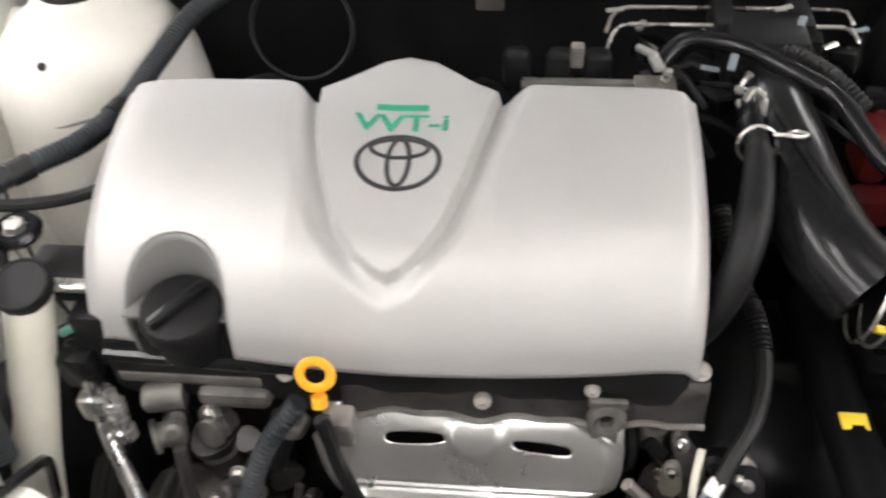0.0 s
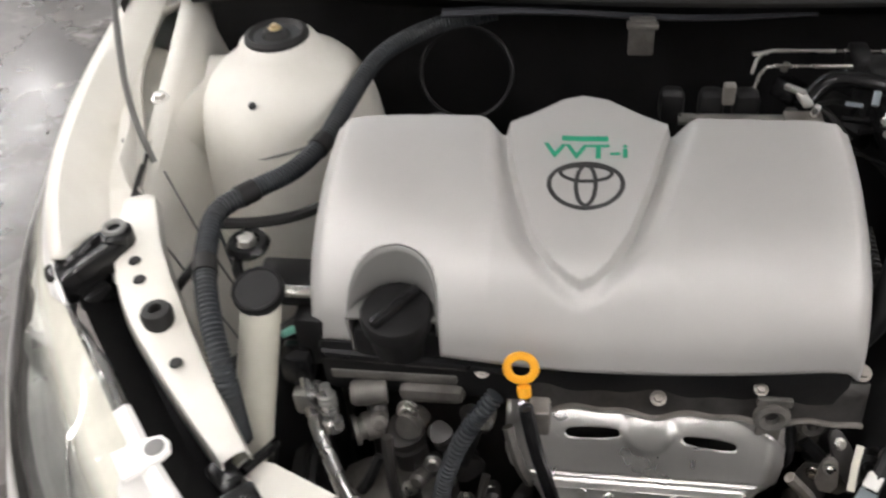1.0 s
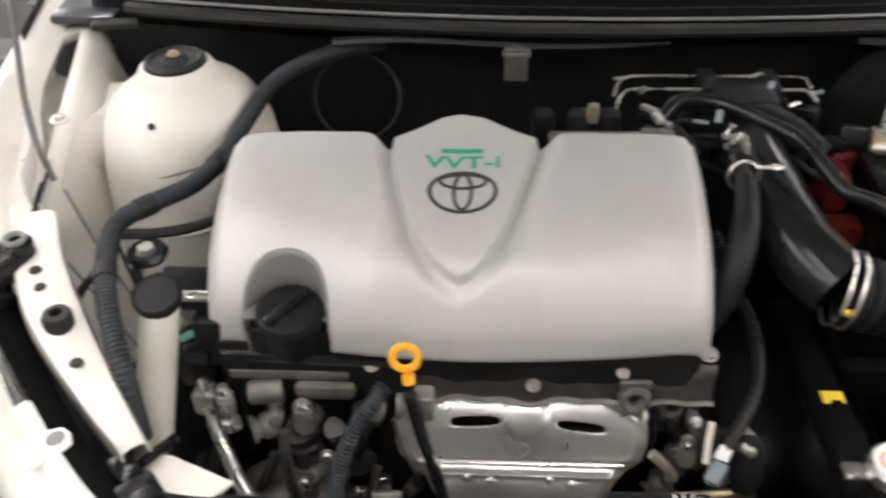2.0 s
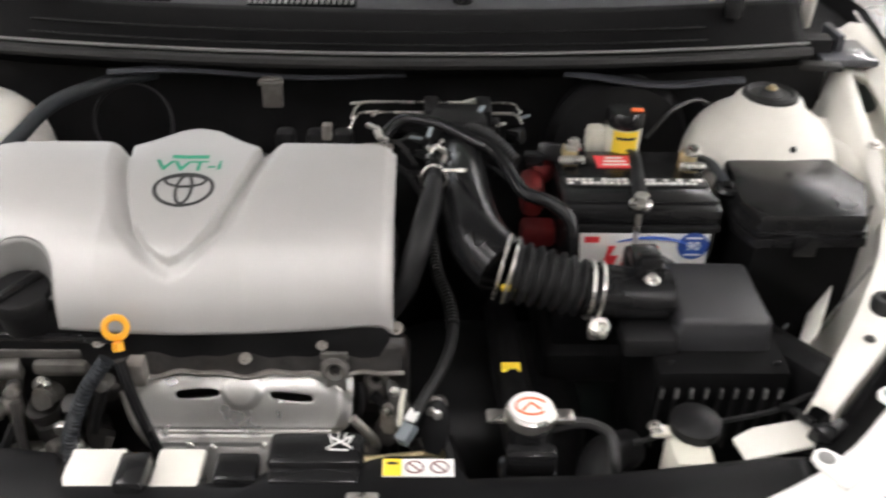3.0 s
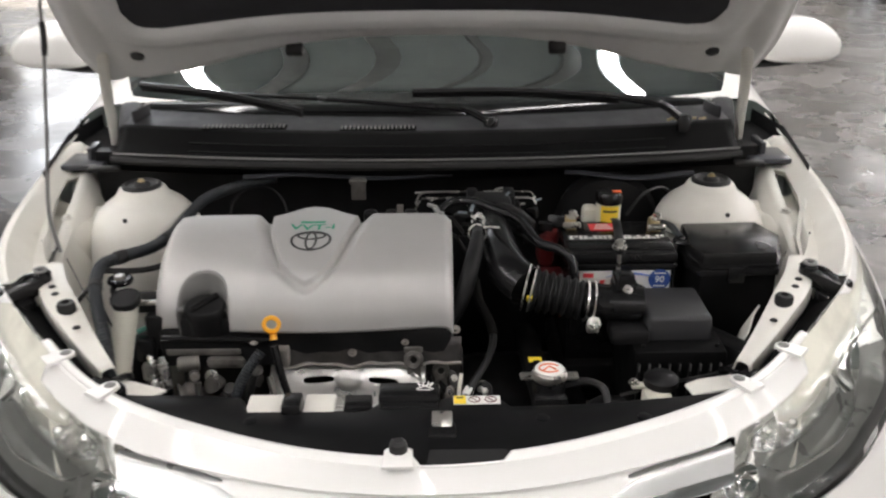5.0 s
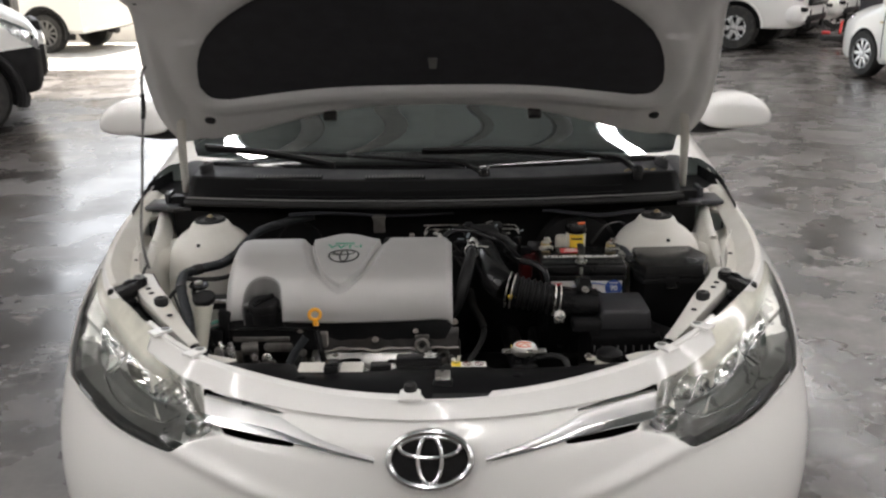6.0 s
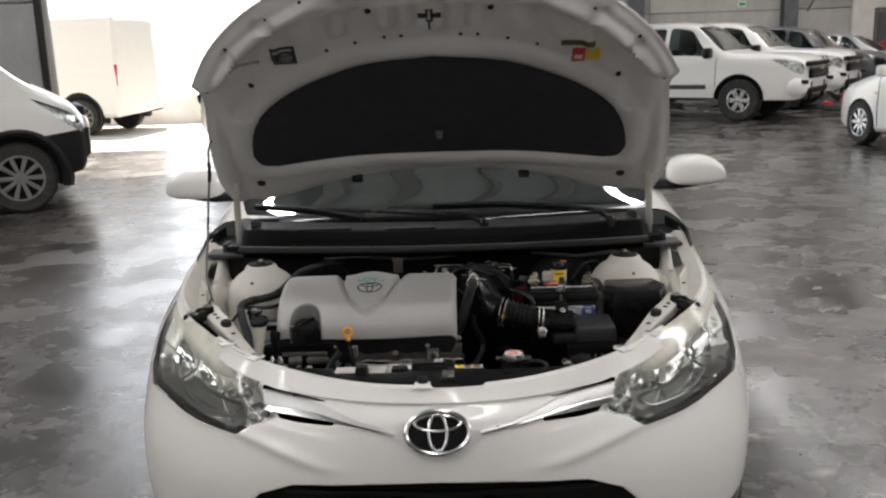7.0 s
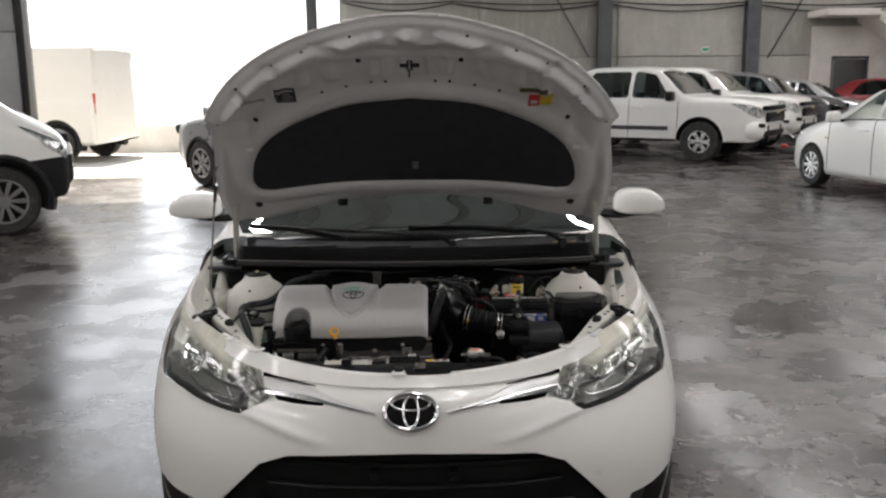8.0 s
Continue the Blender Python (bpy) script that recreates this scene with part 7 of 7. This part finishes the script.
def fuse_box():
    e = thing("fuse_box", (.53, .59, .6), "black plastic fuse box beside the battery", "fuse box")
    top = ((.462, .662), (.604, .668), (.628, .600), (.596, .520), (.466, .516), (.452, .555))
    c = np.mean(top, 0)
    grow = lambda k: [tuple(c + (np.array(p) - c) * k) for p in top]  # noqa: E731
    part("lid", Shape().prism(grow(.97), .034, Matrix.Translation((0, 0, .850)), .009), BLACK_SM, e)
    part("lid_rim", Shape().prism(grow(1.04), .012, Matrix.Translation((0, 0, .842)), .003), BLACK_SM, e)
    part("lid_rib", Shape().prism(grow(1.015), .004, Matrix.Translation((0, 0, .858)), .001), BLACK_SM, e)
    part("case", Shape().prism(grow(.99), .24, Matrix.Translation((0, 0, .602)), .004), BLACK_DEEP, e)
    part("latch", Shape().box((.607, .560, .845), (.02, .034, .03), .004, pose(0, 0, 0, 0, 0, -30)), BLACK_SM, e)
    part("latch", Shape().box((.525, .516, .845), (.03, .012, .03), .004), BLACK_SM, e)
    cable = part("cable_eye", Shape().tube([(.452 + .012 * math.cos(k), .60 + .012 * math.sin(k), .872) for k in np.linspace(0, 6.283, 18, endpoint=False)], .005, 6, True), BLACK_SM, e)
    part("cable", Shape().tube(smooth([(.425, .66, .885), (.44, .64, .885), (.452, .613, .874)], 12), .006, 8), HARNESS, cable)
    # stretch of the inner wing, added here as a separate curved sheet
    q = np.linspace(0, 1, 14)
    wing_piece = np.stack([np.stack([.500 + .055 * q + .03 * k, .415 + .10 * q + .02 * k, .745 + .03 * np.sin(q * 2.6) + .03 * k - .02 * q], -1) for k in np.linspace(0, 1, 8)], 1)
    part("inner_wing_piece", Shape().grid(wing_piece), WHITE_IN, e, "pale curved piece of the inner wing", thick=.002)


fuse_box()


def reservoirs():
    b = thing("brake_fluid_reservoir", (.355, .76, .80), "milky brake fluid reservoir with a black cap and yellow label", "fluid reservoir")
    part("bottle", Shape().lathe([(.018, .83), (.022, .85), (.0235, .900), (.021, .907)], Matrix.Translation((.340, .712, 0)), 28), TANK, b)
    part("side_tank", Shape().box((.308, .728, .872), (.028, .035, .04), .008), TANK, b)
    cap = part("cap", Shape().lathe([(.0235, .905), (.0255, .908), (.0255, .922), (.022, .927), (.004, .928)], Matrix.Translation((.340, .712, 0)), 32, lambda t, z: 1 + .012 * math.cos(16 * t)), BLACK_SM, b)
    part("cap_mark", Shape().box((.352, .704, .9285), (.016, .010, .002), .0005), INK_O, cap)
    ang = np.linspace(-2.35, -.85, 16)
    part("label", Shape().grid(np.array([[(.340 + .0241 * math.cos(a), .712 + .0241 * math.sin(a), z) for z in (.872, .904)] for a in ang])), INK_Y, b, "yellow warning label")
    part("label_bars", Shape().grid(np.array([[(.340 + .0245 * math.cos(a), .712 + .0245 * math.sin(a), z) for z in (.892, .896)] for a in ang[2:-2]])), INK_K, b)
    part("servo", Shape().lathe([(.03, -.06), (.09, -.05), (.105, 0), (.095, .02), (.04, .03)], axis((.36, .83, .82), (0, -1, 0)), 30), BLACK, b, "black brake servo")
    part("brake_line", Shape().tube(smooth([(.385, .76, .86), (.42, .77, .90), (.46, .79, .905), (.49, .80, .88)], 20), .003, 6), INK_K, b)
    r = thing("coolant_reservoir", (.345, .27, .60), "milky coolant reservoir with a black cap", "coolant reservoir")
    part("bottle", Shape().box((.343, .268, .70), (.042, .05, .14), .008).box((.315, .285, .772), (.02, .014, .006), .002), TANK, r)
    part("cap", Shape().lathe([(.022, .768), (.026, .772), (.026, .782), (.020, .787), (.003, .788)], Matrix.Translation((.351, .290, 0)), 28, lambda t, z: 1 + .01 * math.cos(14 * t)), BLACK, r)
    part("ear_bolt", bolt((.310, .287, .775), (0, 0, 1), .006, .006), STEEL, r)


reservoirs()


# ---- parked vehicles ----
ID = Matrix()
PICKUP = ((2.60, .42, .96, .62, 1.03, .50), (2.54, .38, 1.03, .76, 1.10, .62), (2.38, .36, 1.07, .86, 1.145, .72), (2.15, .36, 1.09, .91, 1.175, .76), (1.45, .36, 1.11, .925, 1.20, .78), (1.30, .36, 1.11, .925, 1.22, .78), (.62, .36, 1.12, .925, 1.70, .66), (.2, .36, 1.12, .925, 1.77, .64),
          (-.55, .36, 1.12, .925, 1.77, .64), (-.92, .36, 1.13, .92, 1.70, .66), (-1.02, .38, 1.13, .92, 1.20, .84), (-1.10, .38, 1.12, .92, 1.14, .88), (-2.5, .42, 1.13, .90, 1.14, .87), (-2.62, .48, 1.05, .86, 1.08, .83))
PICKUP_WIN = (((1.05, .575), (.18, .575), (.18, .845), (.60, .845)), ((.10, .575), (-.72, .575), (-.72, .84), (.10, .845)))
PICKUP_SCR = (((1.20, .90), (1.26, 1.2), (.66, 1.2), (.66, .905)), ((-.93, .91), (-.93, 1.2), (-1.0, 1.2), (-1.0, .91)))
VAN = ((2.42, .45, .84, .70, .94, .55), (2.36, .36, .92, .86, 1.03, .66), (2.18, .34, 1.02, .96, 1.15, .74), (1.9, .34, 1.12, .98, 1.31, .76), (1.1, .34, 1.22, .99, 2.05, .80), (.6, .34, 1.22, .99, 2.25, .84), (-2.4, .36, 1.22, .99, 2.28, .86), (-2.75, .40, 1.20, .97, 2.22, .84))
VAN_WIN = (((1.55, .575), (.55, .575), (.55, .80), (1.05, .80)),)
VAN_SCR = (((1.95, .89), (2.02, 1.2), (1.12, 1.2), (1.12, .90)),)
SUV = ((2.08, .40, .74, .58, .80, .46), (2.0, .34, .86, .76, .94, .62), (1.6, .30, .98, .86, 1.06, .72), (1.0, .30, 1.04, .88, 1.14, .74), (.35, .30, 1.06, .88, 1.58, .62), (-.3, .30, 1.07, .88, 1.66, .60), (-1.5, .30, 1.08, .88, 1.60, .60), (-1.95, .36, 1.06, .86, 1.25, .68), (-2.1, .42, .98, .82, 1.08, .66))
SUV_WIN = (((.85, .575), (.05, .575), (.05, .858), (.30, .858)), ((-.03, .575), (-1.4, .575), (-1.3, .84), (-.03, .858)))
SUV_SCR = (((.90, .89), (1.02, 1.2), (.42, 1.2), (.42, .905)), ((-1.62, .90), (-1.62, 1.2), (-1.9, 1.2), (-1.9, .90)))


def door_lines(e, at, xs, v0=.08, v1=.56):
    for sgn in (-1, 1):
        for x in xs:
            v = np.linspace(v0, v1, 12)
            part("door_seam", Shape().tube(at(np.stack([np.full(12, x), sgn * v], -1)), .006, 4), RUBBER, e)


def handles(e, at, xs, material):
    for sgn in (-1, 1):
        for x in xs:
            p = at(np.array([[x, sgn * .43]]))[0]
            part("door_handle", Shape().box((p[0], p[1] + sgn * .015, p[2]), (.2, .035, .035), .01), material, e)


def side_mirrors(e, x, y, z, material, s=1.0):
    for sgn in (-1, 1):
        m = part("door_mirror", Shape().box((x, sgn * (y + .11 * s), z), (.11 * s, .20 * s, .15 * s), .04 * s, seg=3), material, e)
        part("mirror_foot", Shape().box((x, sgn * (y + .0), z - .05 * s), (.06, .10, .04), .01), BLACK, m)


def cabin(e, x0, x1, z, hw):
    part("cabin_seats", Shape().box(((x0 + x1) / 2, 0, z - .28), (x1 - x0, hw * 1.7, .5), .08), SEATS, e)
    for x in (x1 - .75, x1 - 1.55):
        for sgn in (-1, 1):
            part("headrest", Shape().box((x, sgn * .36, z + .16), (.12, .26, .22), .05).box((x - .02, sgn * .36, z - .1), (.14, .42, .5), .06), SEATS, e)


def pickup(name="pickup_truck", label="white double cab pickup parked by the wall"):
    e = thing(name, (0, 0, 0), label, "pickup truck", "parked pickup trucks")
    at = loft(PICKUP)
    shell(e, at, -2.62, 2.60, WHITE, PICKUP_WIN, PICKUP_SCR, (1.55, -1.55), .45, ID, lamps=([(2.59, .36), (2.59, .53), (2.45, .55), (2.06, .545), (2.22, .46), (2.48, .37)],))
    for x in (1.55, -1.55):
        for sgn in (-1, 1):
            wheel(e, (x, sgn * .80, .380), .380, .25, sgn, ID, spokes=6, cover=.9, wall=.84)
            a = np.linspace(.02, math.pi - .02, 26)
            y = at(np.array([[x, sgn * .3]]))[0, 1]
            part("arch_flare", Shape().tube(np.stack([x + .470 * np.cos(a), np.full(26, y), .387 + .470 * np.sin(a)], -1), .016, 8), WHITE, e)
            # black ring added to darken the gap between tyre and arch
            part("arch_liner", Shape().tube(np.stack([x + .42 * np.cos(a), np.full(26, y - sgn * .10), .387 + .42 * np.sin(a)], -1), .09, 8), BLACK_DEEP, e)
    door_lines(e, at, (1.12, .14, -.86), .06, .57)
    handles(e, at, (.32, -.62), WHITE)
    side_mirrors(e, 1.02, .93, 1.22, BLACK, 1.25)
    cabin(e, -.85, .9, 1.02, .8)
    for sgn in (-1, 1):
        part("sill_step", Shape().box((0, sgn * .93, .40), (2.2, .10, .05), .015), BLACK, e)
        part("side_moulding", Shape().box((-.1, sgn * .935, .62), (2.1, .024, .075), .008), GREYPAINT, e)
        part("fog_lamp", Shape().box((2.60, sgn * .74, .70), (.10, .34, .07), .02, pose(0, 0, 0, 0, 0, -sgn * 34)), BLACK, e)
        part("intake_corner", Shape().prism([(-.16, -.05), (.16, -.03), (.12, .05), (-.16, .05)], .05, axis((2.63, sgn * .42, .54), (1, 0, 0), 90), .01), BLACK, e)
        part("tail_lamp", Shape().box((-2.56, sgn * .84, .95), (.12, .12, .36), .03), RED, e, "red tail lamp")
    part("grille", Shape().box((2.655, 0, 1.0), (.10, 1.30, .085), .025).box((2.668, 0, .83), (.10, 1.10, .17), .035), BLACK, e, "black split grille")
    part("grille_bar", Shape().box((2.70, 0, .930), (.07, 1.22, .034), .014).box((2.71, 0, .80), (.05, 1.0, .018), .006), DULL_CHROME, e, "chrome grille bars")
    part("badge", Shape().box((2.73, 0, .920), (.03, .16, .05), .012), BRASS, e)
    part("front_bumper", Shape().box((2.50, 0, .60), (.34, 1.80, .34), .15, seg=5), WHITE, e)
    part("lower_intake", Shape().box((2.65, 0, .54), (.06, 1.3, .12), .03), BLACK, e)
    part("skid_plate", Shape().box((2.52, 0, .41), (.16, 1.1, .06), .02), BLACK, e)
    part("load_bed", Shape().box((-1.80, 0, 1.145), (1.36, 1.50, .012)), BLACK, e, "dark load bed")
    return e


def saloon(paint, name, label):
    e = thing(name, (0, 0, 0), label, "car", "parked cars")
    at = loft(SALOON)
    shell(e, at, -2.16, 2.12, paint, SALOON_WIN, SALOON_SCR, (1.37, -1.18), .335, ID, lamps=([(2.10, .36), (2.10, .52), (1.95, .56), (1.62, .55), (1.78, .47), (1.98, .38)],))
    for x in (1.37, -1.18):
        for sgn in (-1, 1):
            wheel(e, (x, sgn * .745, .30), .30, .19, sgn, ID, spokes=9, cover=.9)
            a = np.linspace(-.2, math.pi + .2, 24)
            part("arch_liner", Shape().tube(np.stack([x + .33 * np.cos(a), np.full(24, sgn * .70), .30 + .33 * np.sin(a)], -1), .08, 8), BLACK, e)
    door_lines(e, at, (.98, .04, -.95))
    handles(e, at, (.22, -.75), paint)
    side_mirrors(e, .72, .86, 1.02, paint)
    cabin(e, -1.2, .7, .92, .7)
    for sgn in (-1, 1):
        part("tail_lamp", Shape().box((-2.10, sgn * .64, .88), (.10, .24, .16), .03), RED, e)
        part("side_signal", Shape().box((1.02, sgn * .848, .72), (.06, .02, .025), .005), BRASS, e)
        part("window_trim", Shape().tube(at(np.stack([np.linspace(.82, -1.0, 20), np.full(20, sgn * .565)], -1)), .010, 6), BLACK, e)
    part("grille", Shape().box((2.16, 0, .44), (.08, .95, .16), .03).box((2.17, 0, .66), (.06, .7, .035), .012), BLACK, e)
    part("number_plate", Shape().box((2.215, 0, .54), (.012, .30, .10), .004), PAPER, e)
    return e


def suv(paint, name, label, mirrors=True):
    e = thing(name, (0, 0, 0), label, "car", "parked cars")
    at = loft(SUV)
    shell(e, at, -2.1, 2.08, paint, SUV_WIN, SUV_SCR, (1.28, -1.30), .38, ID)
    for x in (1.28, -1.30):
        for sgn in (-1, 1):
            wheel(e, (x, sgn * .77, .345), .345, .22, sgn, ID, spokes=7, cover=.8)
            a = np.linspace(-.25, math.pi + .25, 24)
            part("arch_trim", Shape().tube(np.stack([x + .39 * np.cos(a), np.full(24, sgn * .845), .345 + .39 * np.sin(a)], -1), .03, 8), BLACK, e)
    door_lines(e, at, (.95, .0, -1.0))
    handles(e, at, (.2, -.78), paint)
    if mirrors:
        side_mirrors(e, .78, .90, 1.14, paint, 1.1)
    cabin(e, -1.5, .6, 1.02, .72)
    for sgn in (-1, 1):
        part("headlight", Shape().box((1.92, sgn * .62, .86), (.34, .26, .16), .05, pose(0, 0, 0, 0, 10, sgn * 28), seg=3), DARKGLASS, e)
        part("tail_lamp", Shape().box((-2.02, sgn * .72, .98), (.12, .18, .26), .03), RED, e)
    part("grille", Shape().box((2.10, 0, .78), (.08, .8, .14), .03).box((2.10, 0, .50), (.08, 1.1, .14), .03), BLACK, e)
    return e


def van(label="white panel van with a black front bumper", tail=-2.75):
    e = thing("van", (0, 0, 0), label, "van", "vans")
    at = loft(VAN)
    shell(e, at, tail, 2.42, WHITE, VAN_WIN, VAN_SCR, (1.75, -1.55), .43, ID, clad=(lambda P: np.maximum(P[..., 2] - .80 + .10 * np.clip(2.3 - P[..., 0], 0, 1), 1.75 - P[..., 0]), BLACK), lamps=([(2.41, .40), (2.41, .56), (2.24, .60), (1.92, .60), (2.02, .53), (2.20, .42)],))
    for x in (1.75, -1.55):
        for sgn in (-1, 1):
            wheel(e, (x, sgn * .84, .36), .36, .23, sgn, ID, SILVER_DK, 10, .8)
            a = np.linspace(-.3, math.pi + .3, 26)
            part("arch_trim", Shape().tube(np.stack([x + .44 * np.cos(a), np.full(26, sgn * .955), .38 + .44 * np.sin(a)], -1), .045, 8), BLACK, e, "black arch trim")
            part("arch_liner", Shape().tube(np.stack([x + .42 * np.cos(a), np.full(26, sgn * .82), .38 + .42 * np.sin(a)], -1), .10, 8), BLACK, e)
    for sgn in (-1, 1):
        part("tail_lamp", Shape().box((tail - .01, sgn * .86, 1.15), (.06, .12, .42), .02), RED, e, "red tail lamp")
        part("side_rail", Shape().box((.1, sgn * .985, .62), (2.6, .03, .12), .012), BLACK, e)
    part("grille", Shape().box((2.42, 0, .95), (.10, .9, .16), .04), BLACK, e)
    door_lines(e, at, (1.25, .45, -.9))
    side_mirrors(e, 1.5, 1.0, 1.42, BLACK, 1.6)
    cabin(e, .2, 1.6, 1.05, .8)
    return e


def park(e, wx, wy, ground, heading):
    """Turns a vehicle to its heading and sets one wheel, given in its own axes, on a place of the ground."""
    a = radians(heading)
    e.matrix_basis = pose(ground[0] - (wx * math.cos(a) - wy * math.sin(a)), ground[1] - (wx * math.sin(a) + wy * math.cos(a)), 0, 0, 0, heading)
    return e


ROW = -35
LEFT = (-math.sin(radians(ROW)), math.cos(radians(ROW)))
first = park(pickup(), 1.55, -.85, (5.03, 14.55), ROW)
slot = lambda k, dx=0.0: (5.03 + LEFT[0] * 2.75 * k + dx, 14.55 + LEFT[1] * 2.75 * k)  # noqa: E731
second = copy_thing(first, first.matrix_basis)
park(second, 1.55, -.85, slot(1), ROW)
third = park(suv(GREYPAINT, "grey_car", "dark grey car parked in the row by the wall"), 1.28, -.77, slot(2, .5), ROW)
fourth = park(saloon(SILVERPAINT, "silver_car", "silver saloon parked in the row by the wall"), 1.37, -.745, slot(3, 1.1), ROW)
fifth = park(saloon(REDPAINT, "red_car", "dark red car at the far end of the row"), 1.37, -.745, slot(3.6, 3.4), ROW)
white_saloon = park(saloon(WHITE, "white_car", "white saloon standing on the hall floor"), 1.37, .745, (5.63, 10.78), 101)
park(van(), 1.75, -.84, (-4.45, 7.15), 27)
outside = park(van("white panel van in the bright yard outside the gateway", -2.30), -1.55, .84, (-7.28, 15.62), 172)
park(suv(SILVERPAINT, "silver_car", "silver car half hidden by the raised bonnet"), 1.28, .77, (-3.42, 11.55), 140)


# ---- fittings of the hall ----
def stair():
    e = thing("concrete_stair", (14, 24, 0), "pale concrete landing and stair on the far wall", "stair")
    x0, x1, y0, y1, z = 11.15, 12.65, 23.6, BACK_Y, 3.42
    part("landing", Shape().box(((x0 + x1) / 2, (y0 + y1) / 2, z - .09), (x1 - x0, y1 - y0, .18), .01), PLASTER, e)
    n = 18
    for k in range(n):
        part("step", Shape().box((x1 + .14 + .27 * k, (y0 + y1) / 2, z - .19 * (k + 1) + .095 - .08), (.29, y1 - y0, .17), .008), PLASTER, e)
    m = Matrix.Translation((x1 + .27 * n / 2, (y0 + y1) / 2, z - .19 * n / 2 - .22)) @ pose(0, 0, 0, 0, math.degrees(math.atan2(.19, .27)))
    part("flight", Shape().box((0, 0, 0), (n * .33, y1 - y0 - .05, .14), .01, m), PLASTER, e)
    part("office_front", Shape().box((13.6, BACK_Y - .06, 1.5), (4.6, .10, 3.0)), PLASTER, e, "white plastered office front")
    d = part("office_door", Shape().box((12.45, BACK_Y - .13, 1.02), (.92, .05, 2.04), .005), INK_K, e, "dark doorway")
    part("door_frame", Shape().box((11.94, BACK_Y - .13, 1.05), (.07, .09, 2.1), .004).box((12.96, BACK_Y - .13, 1.05), (.07, .09, 2.1), .004).box((12.45, BACK_Y - .13, 2.10), (1.1, .09, .07), .004), BEAM, d)
    part("wall_box", Shape().box((14.05, BACK_Y - .18, 1.55), (.5, .14, .45), .02), BEAM, e)


stair()


def wall_fittings():
    sag = lambda a, b, n, s: np.stack([np.linspace(a[0], b[0], n), np.linspace(a[1], b[1], n), np.linspace(a[2], b[2], n) - s * np.sin(np.linspace(0, math.pi, n))], -1)  # noqa: E731
    e = thing("wall_cable", (5, BACK_Y, 3.7), "black cables slung along the far wall between the posts", "cable")
    xs = (-2.6, 0.6, 5.1, 9.45, 13.8)
    for k in range(4):
        for dz, s in ((0.0, .10), (-.06, .22)):
            part("cable_span", Shape().tube(sag((xs[k], BACK_Y - .10, 3.85 + dz - .04 * k), (xs[k + 1], BACK_Y - .10, 3.80 + dz - .04 * k), 20, s), .022, 6), RUBBER, e)
    for x0, z0, x1, z1 in ((2.9, 5.2, 4.7, 2.15), (11.4, 4.6, 10.0, 2.1)):
        solo("wall_brace", Shape().tube([(x0, BACK_Y - .08, z0), (x1, BACK_Y - .08, z1)], .03, 6), BEAM, "thin dark steel brace across the wall", "brace", "wall braces")
    s = thing("exit_sign", (8.15, BACK_Y, 2.3), "small green and white sign on the far wall", "sign")
    part("plate", Shape().box((8.15, BACK_Y - .02, 2.36), (.22, .03, .16), .004), PAPER, s)
    part("field", Shape().box((8.15, BACK_Y - .04, 2.36), (.18, .01, .10)), INK_G, s)
    jack = thing("floor_jack", (7.1, 15.4, 0), "small red floor jack beside the pickup", "jack")
    part("frame", Shape().box((7.15, 15.5, .12), (.5, .22, .12), .03), INK_K, jack)
    part("saddle", Shape().lathe([(.07, .17), (.08, .22), (.06, .24)], Matrix.Translation((7.0, 15.5, 0)), 16), RED, jack)
    part("lever", Shape().tube([(7.25, 15.5, .18), (7.32, 15.6, .40)], .025, 8), RED, jack)
    part("castor", Shape().lathe([(.06, -.03), (.06, .03)], axis((7.35, 15.5, .06), (0, 1, 0)), 14), TYRE, jack)
    sw = thing("switch_box", (-7.4, LEFT_Y, 1.4), "grey switch box on the wall", "switch box")
    part("box", Shape().box((-9.6, LEFT_Y - .03, 1.5), (.3, .12, .4), .02), SILVER_DK, sw)


wall_fittings()


# ---- wall panels, piece by piece ----
def panel_wall(parent, x0, x1, y, heights, width, material, facing=-1):
    """Cast panels proud of the wall's core, with open joints between."""
    cols = max(1, round((x1 - x0) / width))
    w = (x1 - x0) / cols
    z = 0.0
    made = {}
    for h in heights:
        for k in range(cols):
            key = (round(w, 3), h)
            if key not in made:
                me = Shape().box((0, 0, 0), (w - .025, .06, h - .025), .008, seg=1).mesh("panel")
                me.materials.append(material)
                made[key] = me
            ob = new("panel", made[key])
            ob.parent = parent
            ob.location = (x0 + w * (k + .5), y + .03 + .004 * ((k * 7 + int(z * 3)) % 3), z + h / 2)
        z += h


panel_wall(wall_back, EDGE_X, 22, BACK_Y, (2.17, 2.4, 2.4), 4.35, WALLC)
panel_wall(wall_left, -16, -6.8, LEFT_Y, (2.4, 2.3, 2.3), 3.1, WALLD)
